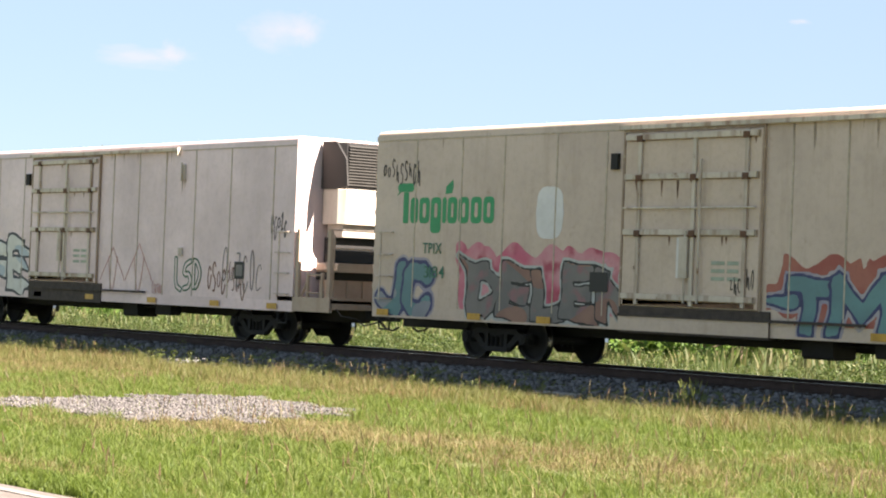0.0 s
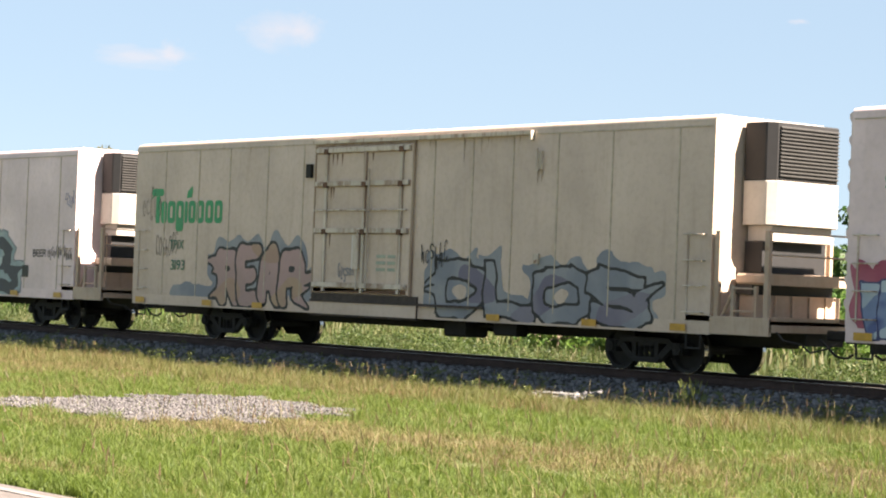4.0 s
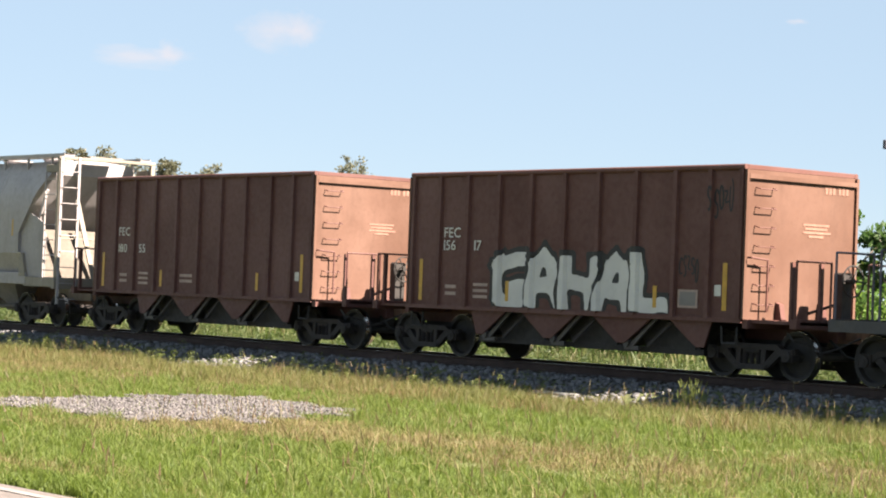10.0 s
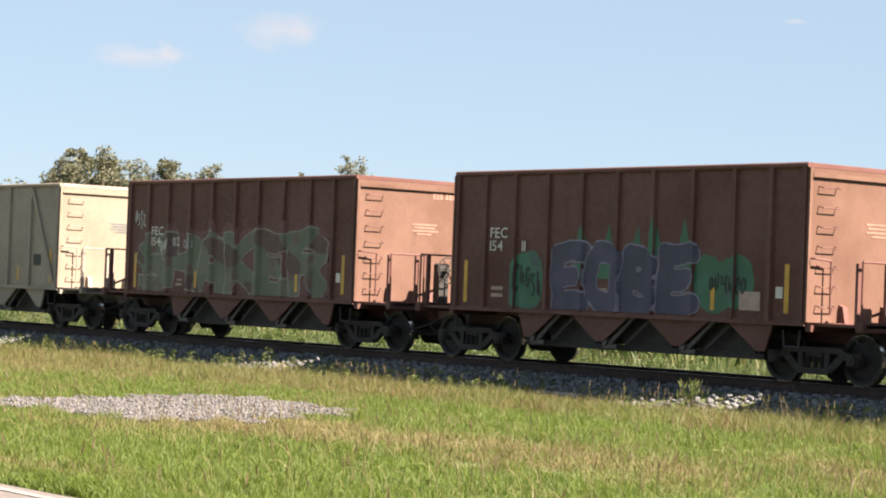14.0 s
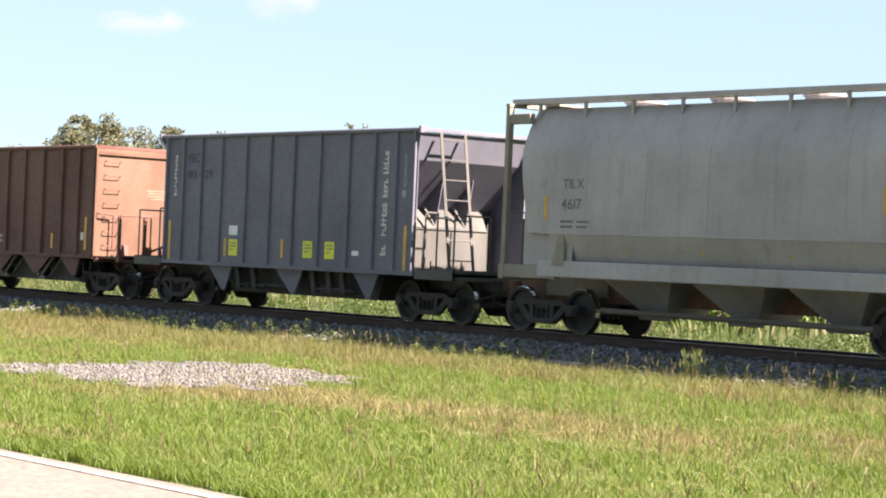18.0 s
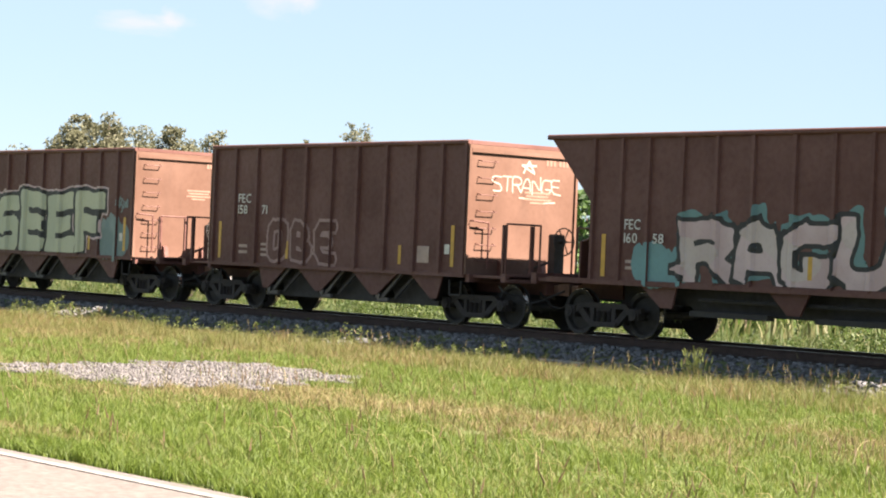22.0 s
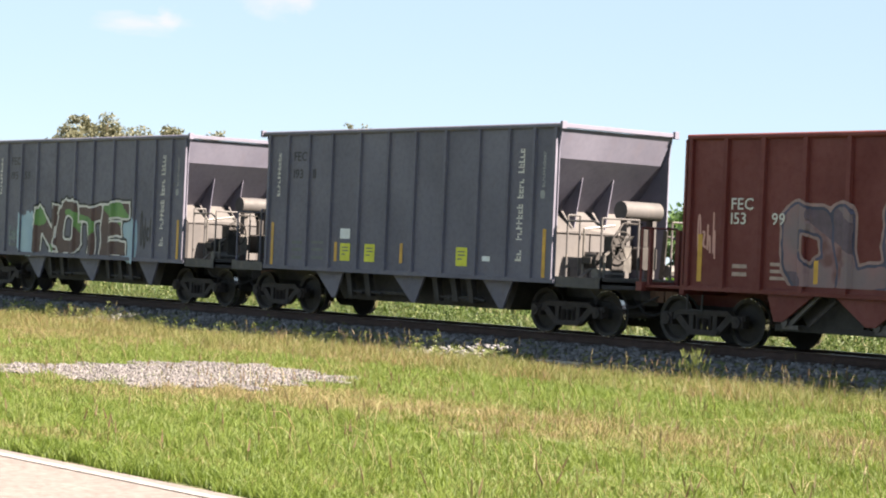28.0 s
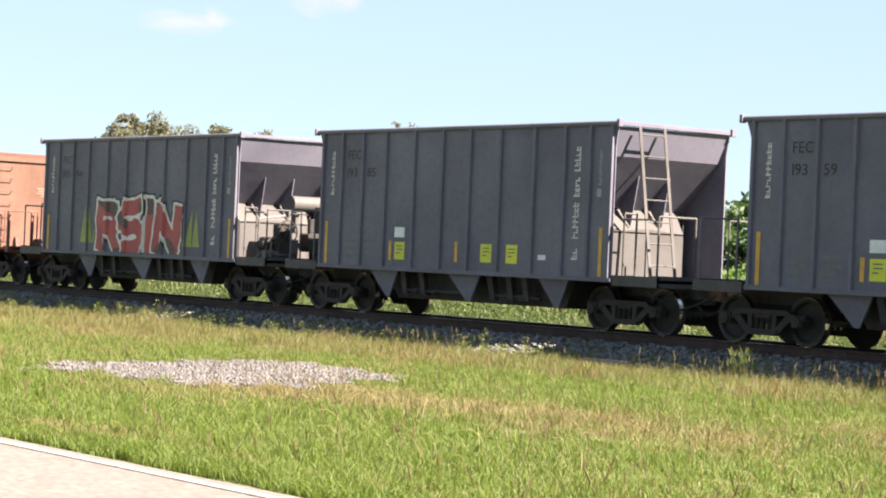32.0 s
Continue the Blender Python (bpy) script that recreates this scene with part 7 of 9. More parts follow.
def art_3343(side, car):
    side.decal("graffiti_cloud", blob_tris(-14.9, 2.22, 2.6, 0.12, 87, 0.35), SP_MOSS, car, 0.5)
    mural(side, car, "RAGA", -17.1, -12.3, 0.86, 2.06, SP_CREAM, SP_BLUE_LILAC, style="bubble", fat=0.66, e=0.10, wobble=0.07, seed=81, zmin=0.80)
    side.decal("graffiti_panel", bar_tris([(-14.25, -13.7, 1.45, 1.88)]), SP_GREY, car, 5)
    side.decal("graffiti_tag", scrawl_tris(-19.3, -18.5, 1.0, 2.2, 82, 0.03), SP_BLACK, car, 1)
    mural(side, car, "YOWON", -8.1, -1.75, 0.84, 2.0, SP_VIOLET, SP_WARM_WHITE, fill2=SP_INDIGO_PALE, style="bubble", fat=0.78, e=0.03, low=0.42, wobble=0.08, seed=84, zmin=0.80)
    side.decal("graffiti_tag", scrawl_tris(-1.6, -1.1, 1.2, 1.8, 85, 0.04), SP_BLACK, car, 6)
    side.decal("graffiti_panel", bar_tris([(-3.75, -3.2, 1.42, 1.62)]), SP_BLACK, car, 5)


def art_gahal(side, car):
    mural(side, car, "GAHAL", -6.75, -1.9, 1.09, 2.12, SP_WHITE_GREY, SP_BLACK, style="block", fat=0.58, e=0.10, wobble=0.08, seed=91)
    side.decal("graffiti_tag", scrawl_tris(-0.9, -0.3, 2.9, 3.5, 92, 0.05), SP_BLACK, car, 1)
    side.decal("graffiti_tag", scrawl_tris(-1.6, -1.1, 1.75, 2.2, 93, 0.05), SP_BLACK, car, 1)
    side.decal("paint_panel", bar_tris([(-1.6, -1.1, 1.22, 1.55)]), INK_PALE, car, 3)
    side.decal("graffiti_panel", bar_tris([(-1.55, -1.15, 1.26, 1.51)]), SP_GREY, car, 4)


def art_uarwar(side, car):
    side.decal("graffiti_tag", sprayed_word("UAKWAR", -8.6, -4.6, 2.02, 2.34, 0.05, 0.4, 5), SP_RED, car, 2)
    side.decal("graffiti_tag", sprayed_word("OOE", -9.9, -9.3, 1.18, 1.38, 0.035, 0.2), SP_BLACK, car, 24)


def art_hpog(side, car):
    side.decal("graffiti_cloud", blob_tris(-1.35, 1.3, 0.85, 0.28, 101, 0.5), SP_PURPLE, car, 0.5)
    mural(side, car, "HPOG", -6.7, -2.15, 1.09, 2.42, SP_TEAL_MIX, SP_NAVY, fill2=SP_LILAC_ROSE, shine=SP_PALE_AQUA, cloud=SP_PURPLE, style="wild", fat=0.50, e=0.045, wobble=0.16, seed=103, arms=6, reach=0.34)
    side.decal("graffiti_tag", scrawl_tris(-8.4, -7.9, 1.4, 2.3, 104, 0.06), SP_GREY, car, 1)
    side.decal("paint_panel", bar_tris([(-0.85, -0.3, 1.2, 1.75)]), SP_GREY, car, 3)


SP_TEAL_MIX = two_tone("teal_violet_spray", (0.111, 0.323, 0.357), (0.145, 0.153, 0.323), 0.9, c=(0.306, 0.17, 0.272))


def art_15411(side, car):
    side.decal("graffiti_cloud", blob_tris(-7.25, 1.62, 0.5, 0.5, 111, 0.25), SP_GREEN_DK, car, 1)
    side.decal("graffiti_cloud", blob_tris(-1.95, 1.7, 0.75, 0.42, 114, 0.35), SP_GREEN_DK, car, 1)
    side.decal("graffiti_tag", scrawl_tris(-7.6, -6.8, 1.3, 2.0, 116, 0.04) + scrawl_tris(-2.3, -1.4, 1.45, 1.95, 117, 0.04), SP_BLACK, car, 3)
    spikes(side, car, -6.0, -2.6, 1.7, 2.95, 5, SP_GREEN_DK, 112, 1)
    mural(side, car, "EOBE", -6.45, -2.6, 1.09, 2.32, SP_INDIGO, SP_VIOLET, style="bubble", fat=0.70, e=0.035, wobble=0.06, seed=113, layer=2)
    side.decal("paint_panel", bar_tris([(-1.55, -1.05, 1.22, 1.55)]), INK_PALE, car, 3)


SP_GREEN_DK = two_tone("deep_green_spray", (0.018, 0.085, 0.045), (0.03, 0.11, 0.07), 1.3, c=(0.03, 0.07, 0.06))


def art_shaker(side, car):
    mural(side, car, "SHAKER", -8.9, -1.15, 1.09, 2.46, SP_OLIVE, SP_SILVER_DK, fill2=SP_UMBER_DK, cloud=SP_MAROON, style="wild", fat=0.52, e=0.035, wobble=0.10, seed=122, crown=0.12, reach=0.12)
    side.decal("graffiti_tag", scrawl_tris(-9.2, -8.7, 2.6, 3.3, 123, 0.05), SP_SILVER, car, 1)
    side.decal("graffiti_tag", scrawl_tris(-8.0, -7.5, 2.05, 2.4, 124, 0.05) + scrawl_tris(-6.9, -6.5, 2.05, 2.4, 125, 0.05), SP_SILVER, car, 4)


SP_SILVER_DK = two_tone("dull_silver_spray", (0.14, 0.13, 0.12), (0.19, 0.18, 0.165), 1.6)


def art_22(side, car):
    mural(side, car, "ABYSNE", -8.2, -2.0, 1.09, 2.5, SP_BLUE_MIX, SP_SILVER, fill2=SP_INDIGO, cloud=SP_INDIGO, style="wild", fat=0.46, e=0.03, wobble=0.25, seed=132, arms=4)


SP_BLUE_MIX = two_tone("blue_brown_spray", (0.051, 0.085, 0.221), (0.204, 0.145, 0.102), 1.3, c=(0.119, 0.204, 0.221))


def art_1419(side, car):
    eye = blob_tris(-6.32, 2.62, 0.06, 0.06, 1, 0.02, 12) + blob_tris(-6.02, 2.62, 0.06, 0.06, 2, 0.02, 12)
    arc = [(-6.34 + 0.34 * i / 8, 2.38 - 0.24 * math.sin(math.pi * i / 8)) for i in range(9)]
    side.decal("smiling_mark", eye + stroke_tris(arc, 0.09), INK_WHITE, car, 1)
    side.decal("paint_panel", bar_tris([(-1.35, -0.98, 1.62, 1.92)]), INK_BLACK, car, 3)
    side.decal("graffiti_tag", scrawl_tris(-9.3, -9.0, 2.1, 3.0, 140, 0.04), SP_SKY, car, 1)


def art_1321(side, car):
    tris = []
    for i, x in enumerate((-7.6, -6.4, -5.55, -4.45)):
        pts = [(x + 0.13 * math.cos(a * 0.7), 2.15 + 0.13 * math.sin(a * 0.7)) for a in range(10)]
        tris += stroke_tris(pts, 0.05)
    side.decal("graffiti_tag", tris, SP_BLACK, car, 1)
    side.decal("paint_panel", bar_tris([(-2.95, -2.45, 1.35, 1.72)]), INK_PALE, car, 3)
    side.decal("paint_panel", bar_tris([(-2.9, -2.5, 1.40, 1.67)]), INK_BLACK, car, 2)


def art_7189(side, car):
    side.decal("graffiti_patch", blob_tris(-8.35, 1.95, 0.22, 0.16, 2, 0.1), SP_BLACK, car, 1)
    mural(side, car, "YOMO", -7.0, -3.1, 1.09, 2.42, SP_AQUA_DEEP, SP_BLACK, style="wild", fat=0.62, e=0.05, wobble=0.12, seed=151)
    side.decal("graffiti_tag", blob_tris(-2.45, 1.85, 0.2, 0.28, 3, 0.2), SP_AQUA_DEEP, car, 1)
    side.decal("graffiti_tag", blob_tris(-2.4, 1.38, 0.2, 0.2, 4, 0.2), SP_AQUA_DEEP, car, 1)
    rnd = random.Random(77)
    for i in range(42):
        side.decal("rust_scab", blob_tris(rnd.uniform(-9.2, -0.3), rnd.choice((rnd.uniform(1.1, 1.5), rnd.uniform(2.4, 3.5), rnd.uniform(3.2, 3.55))), rnd.uniform(0.02, 0.10), rnd.uniform(0.02, 0.09), 300 + i, 0.4, 10), RUST, car, 1)
    side.decal("rust_scab", blob_tris(-7.1, 2.95, 0.25, 0.04, 6, 0.3), RUST, car, 2)
    side.decal("rust_scab", blob_tris(-6.6, 3.05, 0.06, 0.22, 7, 0.3), RUST, car, 3)
    side.decal("rust_scab", blob_tris(-1.3, 1.75, 0.16, 0.14, 8, 0.4), RUST, car, 2)
    side.decal("paint_panel", bar_tris([(-1.6, -1.0, 1.45, 1.95)]), PATCH_WHITE, car, 1)


SP_AQUA_DEEP = two_tone("turquoise_spray", (0.06, 0.23, 0.272), (0.085, 0.289, 0.323), 1.2)


def end_scabs(car):
    """Rust scabs where paint has flaked off the sunlit end sheet."""
    rnd = random.Random(8)
    s = Solid()
    for i in range(34):
        y, z = rnd.uniform(-0.6, 1.35), rnd.uniform(1.3, 3.5)
        n = 7
        pts = [(0.004, y + rnd.uniform(0.03, 0.12) * math.cos(j * math.tau / n), z + rnd.uniform(0.03, 0.10) * math.sin(j * math.tau / n)) for j in range(n)]
        s.add(pts, [tuple(range(n))])
    part("rust_scab", s.mesh("rust_scab"), RUST, car, "dark rust scabs", at=(0.001, 0, 0))


def art_rague(side, car):
    side.decal("graffiti_cloud", blob_tris(-8.75, 1.42, 0.85, 0.32, 161, 0.45), SP_TEAL, car, 0.5)
    mural(side, car, "RAGUE", -8.25, -2.1, 1.12, 2.2, SP_ROSE, SP_BLACK, fill2=SP_ROSE_PALE, cloud=SP_TEAL_DK, style="block", fat=0.56, e=0.085, wobble=0.16, seed=162, reach=0.12, arms=2)


SP_TEAL_DK = two_tone("dark_teal_spray", (0.06, 0.128, 0.136), (0.085, 0.17, 0.17), 1.2)


def art_15871(side, car):
    for k, (w, x0, x1, z0, z1) in enumerate((("OBE", -7.2, -4.4, 1.1, 2.1),)):
        tr = sprayed_word(w, x0, x1, z0, z1, 0.34, 0.15, 5, body=0.34)
        side.decal("graffiti_outline", tr, SP_ROSE_DK, car, 1)
        side.decal("graffiti_letters", sprayed_word(w, x0, x1, z0, z1, 0.20, 0.15, 5, body=0.34), BROWN, car, 2)
    side.decal("paint_panel", bar_tris([(-1.6, -1.2, 1.25, 1.6)]), INK_PALE, car, 3)


SP_ROSE_DK = simple("faded_rose_spray", (0.23, 0.145, 0.136), 0.6, 0, 0.2)


def art_strange(car):
    """White tag across the sunlit end sheet."""
    tris = sprayed_word("STRANGE", -0.85, 1.05, 2.78, 3.12, 0.03, 0.2, 4) + stroke_tris([(0.0, 3.2), (0.15, 3.45), (0.3, 3.2), (-0.05, 3.36), (0.35, 3.36)], 0.04) + stroke_tris([(-0.1, 2.68), (0.4, 2.66)], 0.03) + stroke_tris([(0.6, 2.6), (0.9, 2.62)], 0.03)
    vs, fs = [], []
    for t in tris:
        n = len(vs)
        vs += [(0.006 + d, x, z) for x, z, d in t]
        fs.append((n, n + 1, n + 2))
    me = bpy.data.meshes.new("graffiti_tag")
    me.from_pydata(vs, [], fs)
    part("graffiti_tag", me, INK_PALE, car)


def art_seef(side, car):
    side.decal("graffiti_cloud", blob_tris(-8.45, 1.55, 0.95, 0.40, 171, 0.45), SP_TEAL_DUST, car, 1)
    side.decal("graffiti_cloud", blob_tris(-0.95, 1.5, 0.75, 0.42, 172, 0.45), SP_TEAL_DUST, car, 1)
    mural(side, car, "SEEF", -7.35, -1.45, 1.09, 2.58, SP_CREAM, SP_BLACK, halo=SP_ROSE, style="block", fat=0.76, e=0.10, wobble=0.08, seed=173, layer=2)
    side.decal("graffiti_tag", scrawl_tris(-8.0, -7.3, 2.3, 2.8, 174, 0.05), SP_TEAL_DUST, car, 1)
    side.decal("graffiti_tag", scrawl_tris(-0.85, -0.3, 2.2, 2.6, 175, 0.05), SP_TEAL_DUST, car, 3)


SP_SOOT = simple("weathered_black_spray", (0.055, 0.042, 0.036), 0.65, 0, 0.3)


def art_7196(side, car):
    side.decal("paint_panel", bar_tris([(-5.85, -5.17, 2.58, 3.16), (-4.85, -4.2, 2.58, 3.16), (-3.85, -3.25, 2.58, 3.16), (-6.85, -6.2, 1.72, 2.12), (-6.8, -6.35, 1.14, 1.3), (-9.0, -8.38, 1.74, 2.03), (-8.7, -8.2, 1.2, 1.45), (-1.5, -0.95, 1.62, 1.95), (-8.05, -7.25, 1.15, 2.35)]), CREAM_PATCH, car, 1)
    for tag, seed, w in (((-9.2, -8.6, 2.85, 3.2), 501, 0.04), ((-8.0, -7.15, 3.2, 3.5), 502, 0.05), ((-6.85, -6.2, 1.78, 2.08), 503, 0.028), ((-5.85, -5.15, 1.2, 2.2), 504, 0.03)):
        side.decal("graffiti_tag", scrawl_tris(*tag, seed, w), SP_SOOT, car, 4)
    rnd = random.Random(79)
    for x in (-8.2, -7.0, -6.0, -5.0, -4.0, -3.0, -1.75, -0.4):
        for dx in (-0.10, 0.10):
            z, l, w = rnd.uniform(2.6, 3.62), rnd.uniform(0.7, 2.2), rnd.uniform(0.04, 0.10)
            side.decal("rust_drip", [((x + dx - w, z), (x + dx + w, z), (x + dx + rnd.uniform(-0.03, 0.03), max(1.1, z - l)))], RUST_WASH, car, 2)
    for i in range(26):
        side.decal("rust_scab", blob_tris(rnd.uniform(-9.2, -0.3), rnd.choice((rnd.uniform(1.1, 1.6), rnd.uniform(2.2, 3.6))), rnd.uniform(0.05, 0.22), rnd.uniform(0.04, 0.16), 400 + i, 0.45, 12), RUST_WASH, car, 1)
    side.decal("graffiti_tag", scrawl_tris(-7.0, -6.4, 1.75, 2.2, 181, 0.04), SP_GREY, car, 1)
    side.decal("graffiti_tag", scrawl_tris(-8.7, -8.1, 3.0, 3.4, 182, 0.05) + scrawl_tris(-5.8, -5.2, 1.3, 2.2, 183, 0.05), SP_GREY, car, 1)


RUST_WASH = simple("brown_rust_wash", (0.125, 0.068, 0.037), 0.8, 0, 0.45)
CREAM_PATCH = simple("cream_repaint_patch", (0.33, 0.285, 0.215), 0.55, 0, 0.15)


def art_feral(side, car):
    tr = sprayed_word("FERAL", -8.6, -2.3, 1.25, 2.9, 0.2, 0.08, 3)
    side.decal("graffiti_letters", tr, GHOST, car, 1, "ghostly scrubbed-out tall letters")


GHOST = simple("scrubbed_ghost_paint", (0.118, 0.050, 0.043), 0.6, 0, 0.12)


def art_smoe(side, car):
    side.decal("graffiti_cloud", blob_tris(-4.4, 1.7, 2.75, 0.50, 191, 0.2), SP_GREEN_DK, car, 0.5)
    mural(side, car, "SMOE", -6.6, -2.3, 1.12, 2.26, SP_SMOE, SP_INK, fill2=SP_AQUA_GREY, shade=SP_BLACK, shine=SP_AQUA, style="block", fat=0.56, e=0.03, wobble=0.07, seed=192)


SP_SMOE = two_tone("blue_teal_spray", (0.06, 0.17, 0.408), (0.093, 0.357, 0.425), 1.1, c=(0.085, 0.255, 0.204))


def art_15399(side, car):
    mural(side, car, "QLEK", -7.1, -2.3, 1.15, 2.5, SP_MAUVE, SP_INDIGO, fill2=SP_MAUVE_DK, halo=SP_ROSE_DK, style="bubble", fat=0.56, e=0.05, wobble=0.2, seed=202)
    side.decal("graffiti_tag", scrawl_tris(-9.2, -8.7, 1.6, 2.4, 203, 0.06), SP_SKIN, car, 1)
    side.decal("paint_panel", bar_tris([(-1.75, -1.25, 1.2, 1.5)]), INK_PALE, car, 3)
    side.decal("graffiti_panel", bar_tris([(-1.70, -1.30, 1.24, 1.46)]), SP_BLACK, car, 4)


SP_MAUVE = two_tone("grey_pink_spray", (0.19, 0.10, 0.105), (0.14, 0.10, 0.11), 1.4, c=(0.10, 0.035, 0.035))


def art_nute(side, car):
    side.decal("graffiti_cloud", blob_tris(-8.0, 1.6, 0.55, 0.5, 213, 0.4), SP_SKY_DULL, car, 0.5)
    side.decal("graffiti_cloud", blob_tris(-2.7, 1.5, 0.4, 0.45, 214, 0.4), SP_SKY_DULL, car, 0.5)
    mural(side, car, "NOTE", -7.5, -2.85, 1.09, 2.30, SP_UMBER_DK, SP_WHITE_GREY, fill2=SP_LEAF, halo=SP_BLACK, style="block", fat=0.66, e=0.055, wobble=0.16, seed=211)
    side.decal("graffiti_tag", scrawl_tris(-2.2, -1.6, 1.3, 2.2, 212, 0.05), SP_BLACK, car, 1)
    side.decal("graffiti_tag", scrawl_tris(-9.0, -8.5, 1.3, 1.9, 215, 0.04), SP_TEAL_DUST, car, 1)




def art_dikdun(side, car):
    crowns(side, car, -7.4, -1.6, 2.25, SP_GREEN_DULL, 221, 0.24)
    side.decal("graffiti_cloud", blob_tris(-1.45, 1.5, 0.75, 0.4, 224, 0.3), SP_GREEN_DULL, car, 0.5)
    mural(side, car, "VIKTUM", -7.5, -2.0, 1.09, 2.18, SP_ROSE_RED, SP_BLACK, fill2=SP_MAGENTA, halo=SP_LIME_DULL, cloud=SP_GREEN_DULL, style="block", fat=0.54, e=0.05, low=0.45, wobble=0.12, seed=223, reach=0.32, layer=2)


def art_dk(side, car):
    thin = stroke_tris([(-5.80, 2.12), (-5.66, 2.30), (-5.47, 2.40), (-5.2, 2.42), (-4.95, 2.33), (-4.7, 2.40), (-4.4, 2.38), (-4.05, 2.24), (-4.02, 1.6), (-4.08, 1.15)], 0.05)
    thin += stroke_tris([(-5.86, 2.16), (-5.95, 1.9), (-5.92, 1.5), (-5.78, 1.22), (-5.5, 1.14)], 0.05)
    side.decal("graffiti_tag", thin, SP_BLACK, car, 1)
    wedges = [((-5.50, 2.0), (-5.30, 1.20), (-5.24, 1.95)), ((-5.24, 1.95), (-5.30, 1.20), (-5.16, 1.62)), ((-4.42, 2.34), (-4.52, 1.78), (-4.14, 2.22)), ((-4.50, 1.62), (-4.26, 1.14), (-4.12, 1.20)), ((-4.50, 1.62), (-4.12, 1.20), (-4.16, 1.44))]
    side.decal("graffiti_tag", bar_tris([(-5.0, -4.75, 1.11, 2.36)]) + wedges, SP_BLACK, car, 2)
    side.decal("graffiti_tag", scrawl_tris(-6.5, -5.95, 1.3, 2.2, 232, 0.06), SP_BLACK, car, 1)
    side.decal("graffiti_tag", scrawl_tris(-3.2, -2.55, 1.6, 2.25, 233, 0.045), SP_BLACK, car, 1)
    side.decal("graffiti_tag", scrawl_tris(-4.0, -3.45, 1.2, 1.95, 234, 0.05), SP_ROSE_DK, car, 1)


def art_red(side, car):
    spikes(side, car, -7.9, -6.9, 1.3, 2.5, 3, SP_LIME_DULL, 241, 1)
    spikes(side, car, -2.9, -1.8, 1.3, 2.4, 3, SP_LIME_DULL, 242, 1)
    mural(side, car, "RSIN", -6.95, -2.75, 1.09, 2.4, SP_RED_DEEP, SP_WHITE_GREY, fill2=SP_UMBER_DK, halo=SP_BLACK, style="block", fat=0.50, e=0.075, wobble=0.20, seed=243, layer=2)


